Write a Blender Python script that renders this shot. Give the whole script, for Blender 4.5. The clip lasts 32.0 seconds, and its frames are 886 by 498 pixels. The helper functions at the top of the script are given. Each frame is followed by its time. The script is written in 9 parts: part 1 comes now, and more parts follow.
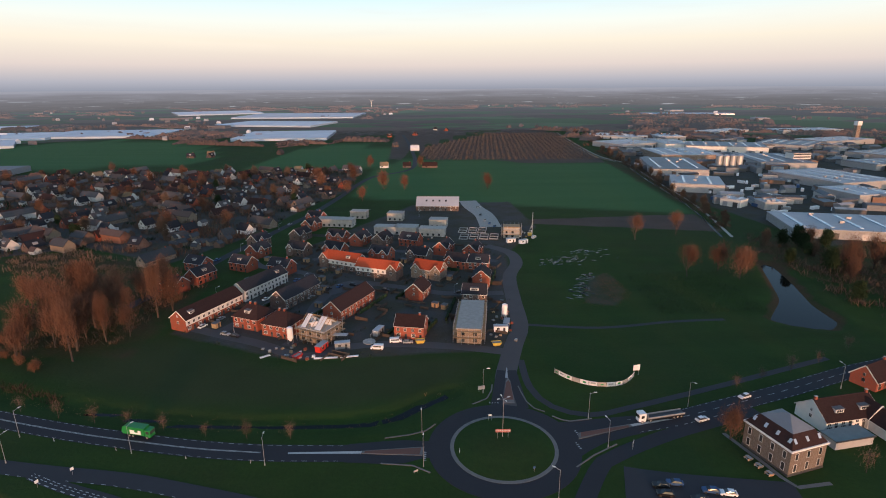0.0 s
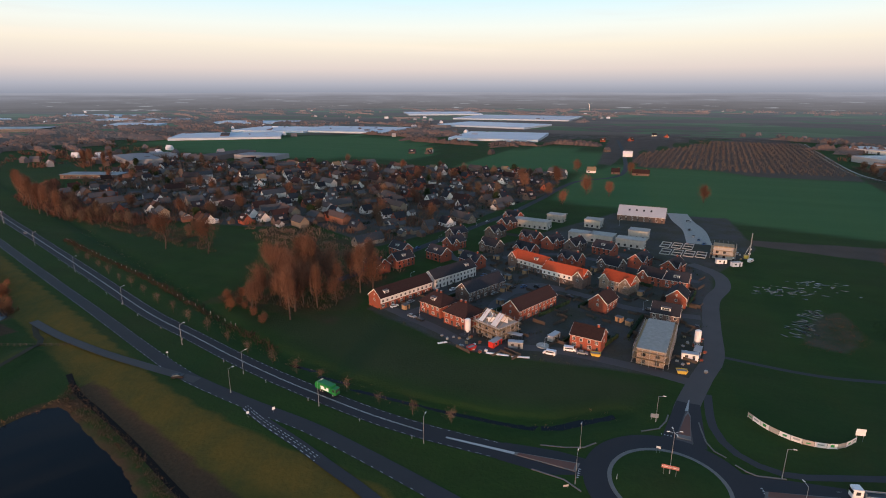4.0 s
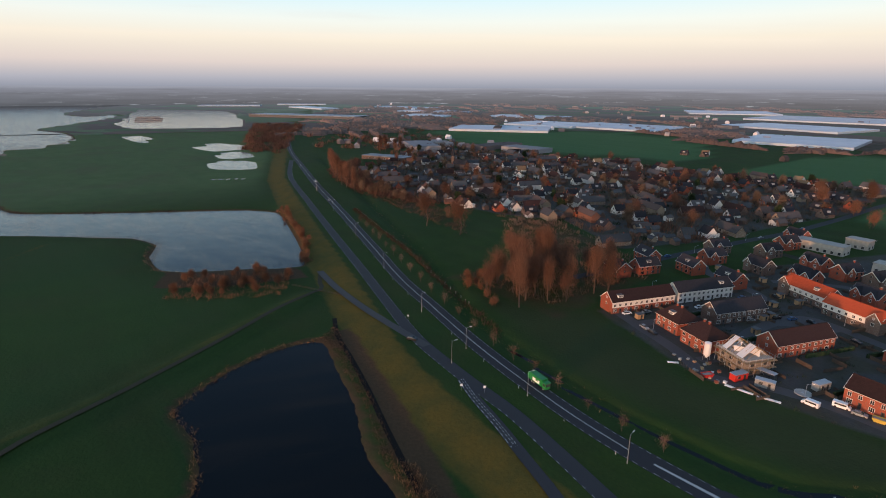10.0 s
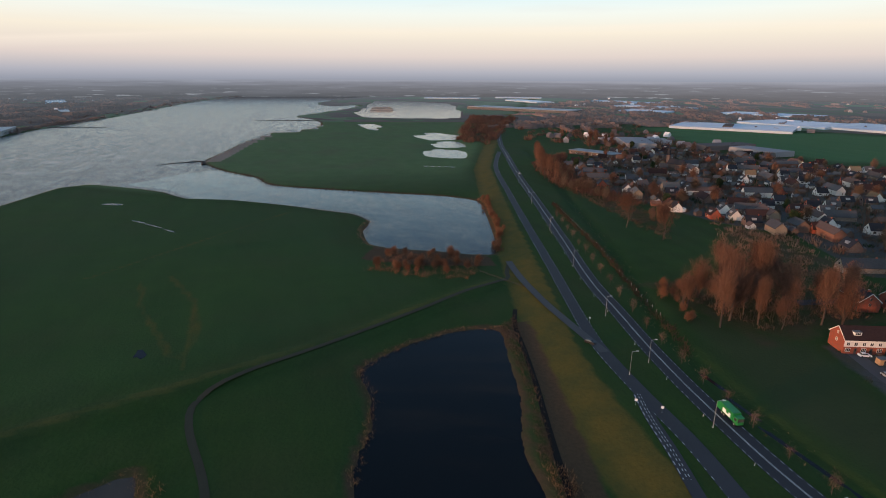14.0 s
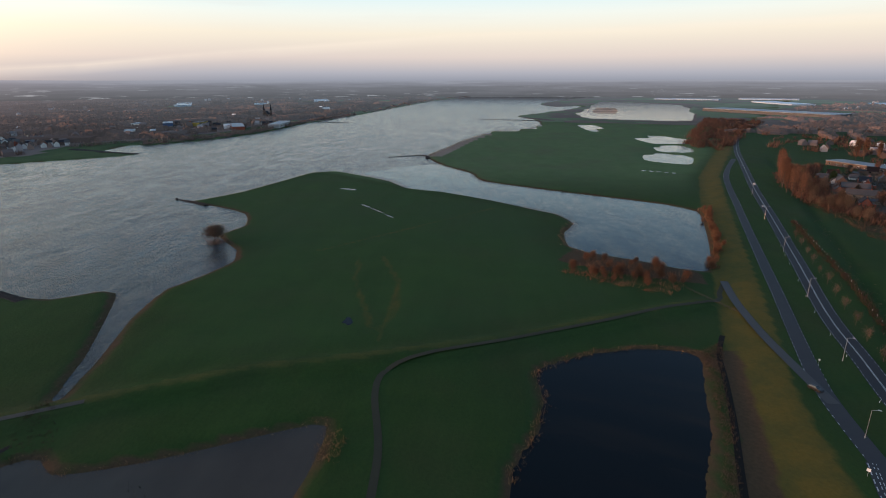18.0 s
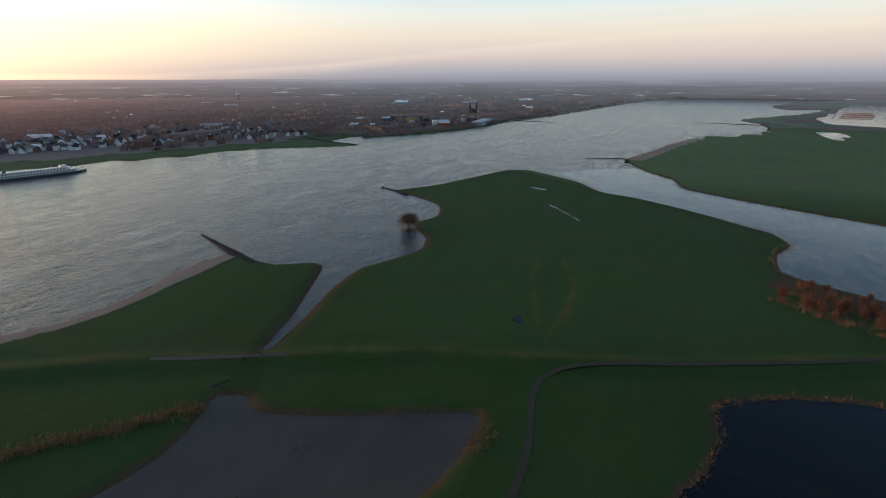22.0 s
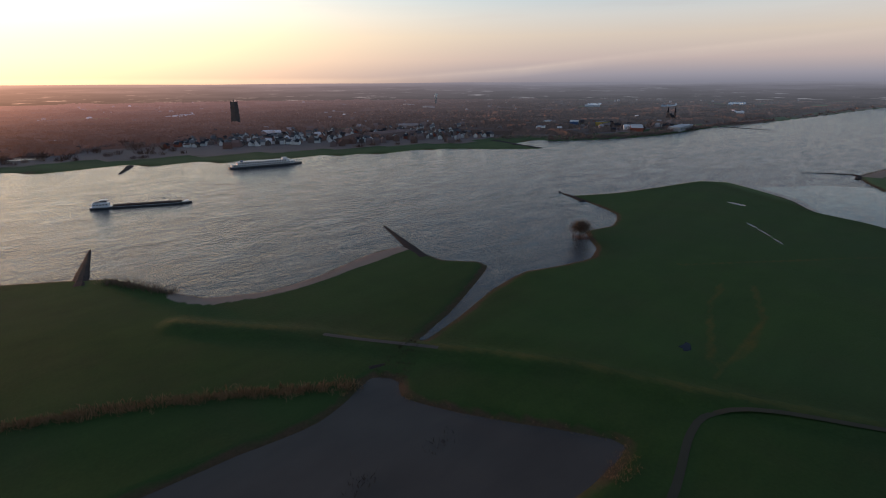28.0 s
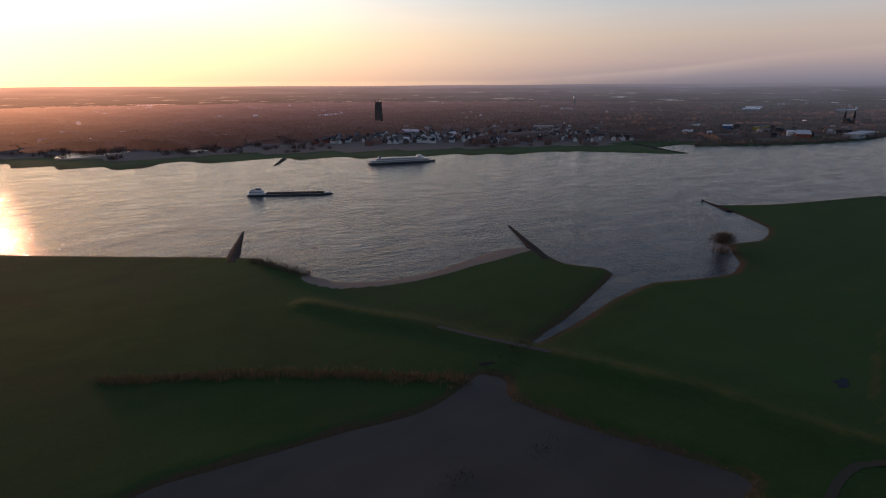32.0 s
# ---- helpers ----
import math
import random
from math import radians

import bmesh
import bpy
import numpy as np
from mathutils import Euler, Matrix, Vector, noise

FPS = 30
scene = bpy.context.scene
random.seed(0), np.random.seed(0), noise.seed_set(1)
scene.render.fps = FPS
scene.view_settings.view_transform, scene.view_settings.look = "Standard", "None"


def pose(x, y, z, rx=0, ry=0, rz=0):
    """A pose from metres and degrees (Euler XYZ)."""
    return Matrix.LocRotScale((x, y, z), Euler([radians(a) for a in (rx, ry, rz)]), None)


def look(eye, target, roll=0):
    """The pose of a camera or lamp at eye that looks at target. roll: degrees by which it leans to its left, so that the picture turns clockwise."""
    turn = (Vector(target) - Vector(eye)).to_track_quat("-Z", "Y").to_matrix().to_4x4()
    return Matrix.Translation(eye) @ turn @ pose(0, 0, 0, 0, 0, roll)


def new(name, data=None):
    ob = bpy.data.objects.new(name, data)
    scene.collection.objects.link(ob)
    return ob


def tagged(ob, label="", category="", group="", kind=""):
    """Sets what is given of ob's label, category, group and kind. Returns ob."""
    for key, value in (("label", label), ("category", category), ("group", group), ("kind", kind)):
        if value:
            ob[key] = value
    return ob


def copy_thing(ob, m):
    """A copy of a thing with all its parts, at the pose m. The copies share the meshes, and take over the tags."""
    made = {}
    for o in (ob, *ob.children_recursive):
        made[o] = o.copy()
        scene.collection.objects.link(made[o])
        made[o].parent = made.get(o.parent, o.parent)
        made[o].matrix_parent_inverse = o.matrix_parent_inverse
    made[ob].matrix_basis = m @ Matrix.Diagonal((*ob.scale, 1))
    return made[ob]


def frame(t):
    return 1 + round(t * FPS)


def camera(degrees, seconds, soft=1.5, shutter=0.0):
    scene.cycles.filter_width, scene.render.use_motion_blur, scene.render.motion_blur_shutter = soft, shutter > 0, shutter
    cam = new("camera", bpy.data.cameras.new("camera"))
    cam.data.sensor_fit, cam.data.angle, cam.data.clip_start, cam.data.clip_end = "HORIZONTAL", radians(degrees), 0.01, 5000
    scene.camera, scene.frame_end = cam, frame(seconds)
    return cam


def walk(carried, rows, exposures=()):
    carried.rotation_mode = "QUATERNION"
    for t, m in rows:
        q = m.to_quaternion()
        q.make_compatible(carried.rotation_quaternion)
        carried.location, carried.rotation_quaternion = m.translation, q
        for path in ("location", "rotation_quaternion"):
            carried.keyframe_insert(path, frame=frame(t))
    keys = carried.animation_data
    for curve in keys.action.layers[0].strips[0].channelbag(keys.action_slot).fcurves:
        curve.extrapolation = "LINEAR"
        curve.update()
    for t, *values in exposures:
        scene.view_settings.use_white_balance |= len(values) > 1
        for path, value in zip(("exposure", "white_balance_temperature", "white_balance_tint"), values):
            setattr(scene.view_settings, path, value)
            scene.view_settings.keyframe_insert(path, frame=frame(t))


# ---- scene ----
# camera and its path
cam = camera(77.68, 32.0, 1.0)
PATH = [
    (0.0, pose(-0.00, -0.00, 100.00, 73.70, 0.38, 0.00)),
    (0.5, pose(0.45, 0.12, 99.89, 73.77, 0.30, 2.63)),
    (1.0, pose(1.20, 0.22, 99.88, 73.82, 0.21, 5.35)),
    (1.5, pose(2.06, 0.33, 99.84, 73.86, 0.20, 7.73)),
    (2.0, pose(3.10, 0.52, 99.76, 73.91, 0.15, 10.46)),
    (2.5, pose(4.22, 0.75, 99.58, 73.94, 0.11, 13.05)),
    (3.0, pose(5.26, 1.10, 99.41, 73.97, 0.09, 15.80)),
    (3.5, pose(6.23, 1.47, 99.37, 74.02, 0.04, 18.52)),
    (4.0, pose(7.13, 1.83, 99.33, 74.06, 0.01, 21.78)),
    (4.5, pose(7.91, 2.17, 99.37, 74.07, 0.06, 24.50)),
    (6.5, pose(9.95, 4.02, 99.49, 73.98, -0.19, 32.90)),
    (7.0, pose(10.52, 4.61, 99.45, 73.97, -0.19, 35.31)),
    (7.5, pose(11.00, 5.05, 99.18, 73.94, -0.22, 37.59)),
    (8.0, pose(11.41, 5.47, 98.84, 73.91, -0.21, 40.20)),
    (8.5, pose(11.86, 6.11, 98.49, 73.87, -0.20, 42.62)),
    (9.0, pose(12.18, 6.68, 98.14, 73.83, -0.25, 44.86)),
    (9.5, pose(12.41, 7.29, 97.89, 73.73, -0.26, 46.82)),
    (10.0, pose(12.57, 8.05, 97.71, 73.63, -0.31, 48.96)),
    (10.5, pose(12.84, 8.71, 97.57, 73.51, -0.30, 50.87)),
    (11.0, pose(13.06, 9.31, 97.44, 73.40, -0.34, 53.21)),
    (11.5, pose(13.38, 9.80, 97.51, 73.30, -0.38, 55.41)),
    (12.0, pose(13.58, 10.38, 97.56, 73.18, -0.43, 57.99)),
    (12.5, pose(13.75, 11.01, 97.60, 73.08, -0.43, 60.79)),
    (13.0, pose(13.85, 11.80, 97.51, 72.98, -0.42, 64.13)),
    (13.5, pose(13.98, 12.78, 97.13, 72.94, -0.38, 67.27)),
    (14.0, pose(14.07, 13.81, 96.74, 72.92, -0.34, 70.52)),
    (14.5, pose(14.09, 14.82, 96.46, 72.91, -0.29, 73.32)),
    (16.5, pose(14.06, 18.38, 95.96, 72.92, -0.03, 84.53)),
    (17.0, pose(14.08, 19.12, 95.81, 72.93, 0.04, 87.28)),
    (17.5, pose(13.91, 19.73, 95.61, 72.94, 0.06, 89.87)),
    (18.0, pose(13.66, 20.29, 95.47, 72.95, 0.10, 92.82)),
    (18.5, pose(13.64, 20.83, 95.39, 72.94, 0.09, 95.86)),
    (19.0, pose(13.63, 21.32, 95.41, 72.94, 0.13, 99.15)),
    (19.5, pose(13.42, 22.00, 95.44, 72.93, 0.09, 102.05)),
    (20.0, pose(13.08, 22.58, 95.42, 72.93, 0.07, 104.74)),
    (20.5, pose(12.88, 23.27, 95.35, 72.91, 0.07, 106.99)),
    (21.0, pose(12.63, 23.82, 95.41, 72.91, 0.07, 109.15)),
    (21.5, pose(12.62, 24.57, 95.52, 72.90, 0.06, 111.11)),
    (22.0, pose(12.52, 25.39, 95.73, 72.89, 0.03, 113.27)),
    (22.5, pose(12.14, 26.25, 95.94, 72.91, 0.05, 115.22)),
    (23.0, pose(11.63, 26.93, 96.07, 72.90, 0.02, 117.22)),
    (23.5, pose(11.20, 27.66, 96.24, 72.94, 0.03, 118.84)),
    (24.0, pose(10.73, 28.19, 96.32, 72.96, 0.08, 120.42)),
    (24.5, pose(10.23, 28.74, 96.39, 73.00, 0.12, 122.00)),
    (25.0, pose(9.73, 29.27, 96.42, 73.02, 0.13, 123.48)),
    (25.5, pose(9.26, 29.66, 96.52, 73.06, 0.12, 124.91)),
    (27.5, pose(7.61, 30.21, 96.08, 73.18, 0.32, 130.94)),
    (28.0, pose(7.13, 30.42, 96.01, 73.21, 0.30, 132.44)),
    (28.5, pose(6.70, 30.59, 95.70, 73.24, 0.34, 134.18)),
    (29.0, pose(6.16, 30.79, 95.44, 73.28, 0.33, 136.06)),
    (29.5, pose(5.67, 30.89, 95.18, 73.32, 0.35, 137.93)),
    (30.0, pose(5.11, 31.10, 94.90, 73.35, 0.33, 139.79)),
    (30.5, pose(4.61, 31.25, 94.58, 73.38, 0.34, 141.32)),
    (31.0, pose(4.16, 31.39, 94.30, 73.42, 0.35, 143.08)),
    (31.5, pose(3.72, 31.53, 94.06, 73.45, 0.35, 144.99)),
    (32.0, pose(3.45, 31.69, 93.92, 73.47, 0.32, 146.28)),
]
walk(cam, PATH, [(0.0, 0.05, 6450, 10), (7.0, 0.0, 6450, 10), (14.0, 0.0, 6450, 9), (19.0, 0.0, 6500, 9), (23.0, -0.2, 6500, 11), (28.0, -0.57, 6550, 17), (32.0, -0.92, 6600, 24)])

# ---- world and sun ----
SUN_AZ = radians(188.5)     # counter-clockwise from +y
SUN_EL = radians(2.3)
SUN_DIR = Vector((-math.sin(SUN_AZ) * math.cos(SUN_EL), math.cos(SUN_AZ) * math.cos(SUN_EL), math.sin(SUN_EL)))


class Nodes:
    """Short way to write node trees."""

    def __init__(self, tree):
        self.tree = tree
        tree.nodes.clear()

    def add(self, kind, ins=None, **props):
        n = self.tree.nodes.new(kind)
        for k, v in props.items():
            setattr(n, k, v)
        for k, v in (ins or {}).items():
            self.put(n, k, v)
        return n

    def put(self, n, k, v):
        if isinstance(v, bpy.types.NodeSocket):
            self.tree.links.new(v, n.inputs[k])
        else:
            if isinstance(v, (tuple, list)) and len(v) == 3 and n.inputs[k].type == "RGBA":
                v = (*v, 1.0)
            n.inputs[k].default_value = v

    def math(self, op, a, b=0.0, clamp=False):
        return self.add("ShaderNodeMath", {0: a, 1: b}, operation=op, use_clamp=clamp).outputs[0]

    def mix(self, f, a, b, blend="MIX"):
        n = self.add("ShaderNodeMix", {0: f, 6: a, 7: b}, data_type="RGBA", blend_type=blend)
        return n.outputs[2]

    def ramp(self, f, stops, interp="LINEAR"):
        n = self.add("ShaderNodeValToRGB", {0: f})
        cr = n.color_ramp
        cr.interpolation = interp
        while len(cr.elements) < len(stops):
            cr.elements.new(0.5)
        for e, (p, c) in zip(cr.elements, stops):
            e.position = p
            e.color = (*c, 1.0) if len(c) == 3 else c
        return n.outputs[0]

    def noise(self, scale, detail=4.0, rough=0.55, vec=None, kind="noise"):
        ins = {"Scale": scale, "Detail": detail, "Roughness": rough}
        if vec is not None:
            ins["Vector"] = vec
        return self.add("ShaderNodeTexNoise", ins).outputs[0]


def build_world():
    w = bpy.data.worlds.new("evening_sky")
    scene.world = w
    w.use_nodes = True
    k = Nodes(w.node_tree)
    co = k.add("ShaderNodeTexCoord").outputs["Generated"]
    sep = k.add("ShaderNodeSeparateXYZ", {0: co})
    z = sep.outputs[2]
    up = k.math("ADD", k.math("MULTIPLY", z, 2.0), 0.1, True)
    base = k.ramp(up, [
        (0.00, (0.22, 0.23, 0.28)), (0.097, (0.30, 0.32, 0.39)), (0.125, (0.45, 0.45, 0.51)),
        (0.175, (0.75, 0.65, 0.61)), (0.25, (0.92, 0.83, 0.70)), (0.31, (0.88, 0.91, 0.86)),
        (0.40, (0.64, 0.88, 0.99)), (0.62, (0.26, 0.44, 0.65)), (0.95, (0.15, 0.27, 0.46)), (1.0, (0.13, 0.25, 0.44))])
    # thin streaked clouds
    st = k.add("ShaderNodeMapping", {"Vector": co, "Scale": (2.2, 2.2, 26.0), "Rotation": (0.05, 0.0, 0.3)})
    n1 = k.noise(1.6, 5.0, 0.55, st.outputs[0])
    cl = k.ramp(n1, [(0.52, (0, 0, 0)), (0.74, (1, 1, 1))])
    above = k.math("MULTIPLY", k.math("SUBTRACT", z, 0.045), 14.0, True)
    cl = k.math("MULTIPLY", k.math("MULTIPLY", cl, above), 0.20)
    base = k.mix(cl, base, (0.74, 0.66, 0.64))
    # long thin cloud line, low in the north-west
    az = k.math("ARCTAN2", k.math("MULTIPLY", sep.outputs[0], -1.0), sep.outputs[1])
    line = k.ramp(k.math("DIVIDE", az, radians(140.0), True), [(0.0, (0.56,) * 3), (0.07, (0.63,) * 3), (0.32, (0.83,) * 3), (0.50, (0.80,) * 3), (0.66, (0.70,) * 3),
                                                             (0.81, (0.42,) * 3), (0.89, (0.21,) * 3), (1.0, (0.03,) * 3)])
    off = k.math("SUBTRACT", z, k.math("MULTIPLY", line, 0.1))
    streak = k.ramp(k.math("ADD", k.math("MULTIPLY", off, 22.0), 0.5), [(0.22, (0, 0, 0)), (0.48, (0.75,) * 3), (0.53, (1, 1, 1)), (0.66, (0, 0, 0))])
    patchy = k.ramp(k.noise(5.0, 4.0, 0.6, co), [(0.35, (0.35,) * 3), (0.6, (1, 1, 1))])
    shown = k.math("MULTIPLY", k.ramp(az, [(0.0, (0, 0, 0)), (0.25, (1, 1, 1))]), k.math("MULTIPLY", streak, patchy))
    base = k.mix(k.math("MULTIPLY", shown, 0.42), base, (0.98, 0.86, 0.74))
    # glow round the low sun
    dot = k.add("ShaderNodeVectorMath", {0: co, 1: tuple(SUN_DIR)}, operation="DOT_PRODUCT").outputs["Value"]
    dot = k.math("MAXIMUM", dot, 0.0)
    wide = k.math("POWER", dot, 4.0)
    near = k.math("POWER", dot, 55.0)
    core = k.math("POWER", dot, 900.0)
    tint = k.ramp(k.math("ABSOLUTE", z), [(0.0, (0.90, 0.50, 0.17)), (0.06, (0.80, 0.58, 0.24)), (0.14, (0.64, 0.60, 0.42)), (0.3, (0.66, 0.65, 0.57)), (0.6, (0.10, 0.11, 0.11))])
    gw = k.mix(1.0, tint, (3.0, 3.0, 3.0), "MULTIPLY")
    base = k.mix(wide, base, k.mix(1.0, base, gw, "ADD"))
    base = k.mix(near, base, k.mix(1.0, base, (1.5, 0.9, 0.28), "ADD"))
    base = k.mix(core, base, k.mix(1.0, base, (1.6, 1.0, 0.4), "ADD"))
    sky = k.add("ShaderNodeTexSky", sky_type="NISHITA", sun_disc=False, sun_elevation=SUN_EL, sun_rotation=-SUN_AZ,
                altitude=10.0, air_density=1.2, dust_density=3.0, ozone_density=1.5)
    b1 = k.add("ShaderNodeBackground", {"Color": sky.outputs[0], "Strength": 0.06})
    b2 = k.add("ShaderNodeBackground", {"Color": base, "Strength": 1.0})
    both = k.add("ShaderNodeAddShader", {0: b1.outputs[0], 1: b2.outputs[0]})
    k.add("ShaderNodeOutputWorld", {"Surface": both.outputs[0]})


build_world()
sun_data = bpy.data.lights.new("sun", "SUN")
sun_data.energy = 3.6
sun_data.angle = radians(2.0)
sun_data.color = (1.0, 0.46, 0.24)
sun = new("sun", sun_data)
sun.matrix_world = look(SUN_DIR * 100.0, (0, 0, 0))

# ---- materials ----
def principled(name, build):
    m = bpy.data.materials.new(name)
    m.use_nodes = True
    k = Nodes(m.node_tree)
    out = k.add("ShaderNodeOutputMaterial")
    p = k.add("ShaderNodeBsdfPrincipled")
    k.put(out, "Surface", p.outputs[0])
    build(k, p)
    return m


def bump(k, p, height, dist=0.05, strength=0.6):
    k.put(p, "Normal", k.add("ShaderNodeBump", {"Height": height, "Distance": dist, "Strength": strength}).outputs[0])


def plain(name, c, rough=0.7, metal=0.0, var=0.25, scale=0.6, fine=6.0, rnd=0.15, relief=0.02):
    """A painted, plastered or baked surface with stains at two scales and a small change from piece to piece."""
    def build(k, p):
        pos = k.add("ShaderNodeTexCoord").outputs["Object"]
        a = k.noise(scale, 3.0, 0.6, pos)
        b = k.noise(fine, 4.0, 0.6, pos)
        r = k.add("ShaderNodeObjectInfo").outputs["Random"]
        f = k.math("ADD", k.math("MULTIPLY", k.math("SUBTRACT", a, 0.5), 2 * var), k.math("MULTIPLY", k.math("SUBTRACT", b, 0.5), var))
        f = k.math("ADD", f, k.math("MULTIPLY", k.math("SUBTRACT", r, 0.5), 2 * rnd))
        f = k.math("ADD", f, 1.0)
        col = k.add("ShaderNodeVectorMath", {0: c, "Scale": f}, operation="SCALE").outputs[0]
        k.put(p, "Base Color", col)
        k.put(p, "Roughness", rough)
        k.put(p, "Metallic", metal)
        if relief:
            bump(k, p, b, relief, 0.5)
    return principled(name, build)


def ground_material():
    def build(k, p):
        g = k.add("ShaderNodeNewGeometry").outputs["Position"]
        at = k.add("ShaderNodeAttribute", attribute_name="cover")
        s = k.add("ShaderNodeSeparateColor", {0: at.outputs["Color"]})
        at2 = k.add("ShaderNodeAttribute", attribute_name="cover2")
        s2 = k.add("ShaderNodeSeparateColor", {0: at2.outputs["Color"]})
        at3 = k.add("ShaderNodeAttribute", attribute_name="cover3")
        s3 = k.add("ShaderNodeSeparateColor", {0: at3.outputs["Color"]})
        n_big = k.noise(0.006, 4.0, 0.55, g)
        n_mid = k.noise(0.05, 5.0, 0.6, g)
        n_fine = k.noise(0.8, 4.0, 0.65, g)
        grass = k.mix(k.ramp(n_mid, [(0.3, (0, 0, 0)), (0.7, (1, 1, 1))]), (0.025, 0.054, 0.011), (0.041, 0.077, 0.015))
        grass = k.mix(k.ramp(n_big, [(0.42, (0, 0, 0)), (0.62, (1, 1, 1))]), grass, (0.027, 0.050, 0.015))
        grass = k.mix(0.35, grass, k.mix(n_fine, (0.013, 0.029, 0.009), (0.043, 0.080, 0.022)))
        worn = k.ramp(k.noise(0.021, 5.0, 0.62, g), [(0.46, (0, 0, 0)), (0.68, (0.42, 0.42, 0.42))])
        grass = k.mix(worn, grass, k.mix(n_fine, (0.030, 0.036, 0.014), (0.056, 0.058, 0.024)))
        mow = k.add("ShaderNodeMapping", {"Vector": g, "Scale": (0.010, 0.07, 1.0), "Rotation": (0, 0, 0.5)})
        n_mow = k.noise(1.0, 4.0, 0.6, mow.outputs[0])
        tone = k.math("ADD", 0.52, k.math("ADD", k.math("MULTIPLY", n_mow, 0.42), k.math("MULTIPLY", n_big, 0.38)))
        grass = k.add("ShaderNodeVectorMath", {0: grass, "Scale": tone}, operation="SCALE").outputs[0]
        wob = k.math("MULTIPLY", k.math("SUBTRACT", n_mid, 0.5), 0.7)

        def mask(sock):
            return k.math("MULTIPLY", k.math("SUBTRACT", k.math("ADD", sock, wob), 0.35), 3.3, True)
        # yellowed grass; on dike and levee it paints in the low sun
        sunlit_dry = k.mix(n_fine, (0.064, 0.055, 0.013), (0.112, 0.088, 0.022))
        sunlit_dry = k.mix(k.ramp(k.noise(0.09, 5.0, 0.7, g), [(0.42, (0, 0, 0)), (0.66, (0.75, 0.75, 0.75))]), sunlit_dry, (0.052, 0.058, 0.018))
        soil = k.mix(n_mid, (0.060, 0.046, 0.038), (0.115, 0.086, 0.072))
        town = k.mix(n_fine, (0.046, 0.044, 0.043), (0.095, 0.088, 0.084))
        town = k.mix(k.ramp(n_mid, [(0.42, (0, 0, 0)), (0.6, (0.75, 0.75, 0.75))]), town, k.mix(n_fine, (0.036, 0.040, 0.020), (0.080, 0.066, 0.044)))
        reed = k.mix(n_fine, (0.038, 0.026, 0.016), (0.10, 0.060, 0.033))
        sand = k.mix(n_mid, (0.18, 0.13, 0.10), (0.29, 0.22, 0.175))
        # far land tone, made paler and greyer to imitate haze
        wood = k.mix(n_big, (0.140, 0.100, 0.088), (0.24, 0.176, 0.156))
        rows = k.add("ShaderNodeMapping", {"Vector": g, "Scale": (0.004, 0.045, 1.0), "Rotation": (0, 0, -0.35)})
        # field green raised above the meadow's in place of distance haze
        lifted_green = k.mix(k.noise(1.0, 4.0, 0.6, rows.outputs[0]), (0.046, 0.104, 0.036), (0.068, 0.138, 0.050))
        # grazing land paled, haze included in its colour
        hazed_pasture = k.mix(n_mid, (0.058, 0.096, 0.036), (0.105, 0.150, 0.062))
        hazed_pasture = k.mix(k.ramp(k.noise(0.013, 5.0, 0.65, g), [(0.48, (0, 0, 0)), (0.70, (0.55, 0.55, 0.55))]), hazed_pasture, (0.090, 0.086, 0.050))
        grass = k.mix(s3.outputs[0], grass, lifted_green)
        grass = k.mix(s3.outputs[1], grass, hazed_pasture)
        grass = k.mix(s3.outputs[2], grass, k.mix(n_mid, (0.030, 0.040, 0.016), (0.052, 0.058, 0.026)))
        col = k.mix(mask(s.outputs[0]), grass, sunlit_dry)
        col = k.mix(mask(s.outputs[1]), col, soil)
        col = k.mix(mask(s.outputs[2]), col, town)
        col = k.mix(mask(s2.outputs[2]), col, wood)
        col = k.mix(mask(s2.outputs[0]), col, reed)
        col = k.mix(mask(s2.outputs[1]), col, sand)
        k.put(p, "Base Color", col)
        k.put(p, "Roughness", 0.95)
        k.put(p, "Specular IOR Level", 0.1)
        bump(k, p, k.math("ADD", n_fine, k.math("MULTIPLY", n_mid, 1.5)), 0.6, 0.3)
    return principled("meadow_ground", build)


def water_material(name, tint, wave, rough, gloss=0.5, mottle=0.2):
    def build(k, p):
        g = k.add("ShaderNodeNewGeometry").outputs["Position"]
        mp = k.add("ShaderNodeMapping", {"Vector": g, "Scale": (0.5, 1.0, 1.0), "Rotation": (0, 0, 0.3)})
        a = k.noise(0.045, 3.0, 0.6, mp.outputs[0])
        b = k.noise(0.24, 7.0, 0.72, mp.outputs[0])
        c = k.noise(0.012, 3.0, 0.6, g)
        gust = k.add("ShaderNodeMapping", {"Vector": g, "Scale": (0.028, 0.095, 1.0), "Rotation": (0, 0, 0.35)})
        gn = k.noise(1.0, 6.0, 0.7, gust.outputs[0])
        murk = k.ramp(k.math("ADD", k.math("MULTIPLY", a, 0.5), k.math("MULTIPLY", c, 0.5)), [(0.35, (0, 0, 0)), (0.65, (1, 1, 1))])
        k.put(p, "Base Color", k.mix(murk, tuple(v * (1 - mottle) for v in tint), tint))
        k.put(p, "Roughness", k.math("MULTIPLY", k.ramp(gn, [(0.32, (0.7,) * 3), (0.66, (1.15,) * 3)]), rough))
        k.put(p, "IOR", 1.33)
        k.put(p, "Specular IOR Level", gloss)
        h = k.math("ADD", k.math("MULTIPLY", b, wave), k.math("MULTIPLY", a, wave * 2.1))
        bump(k, p, h, 1.0, 0.9)
        bp = p.inputs["Normal"].links[0].from_node
        k.put(bp, "Strength", k.ramp(gn, [(0.36, (0.42, 0.42, 0.42)), (0.62, (1, 1, 1))]))
    return principled(name, build)


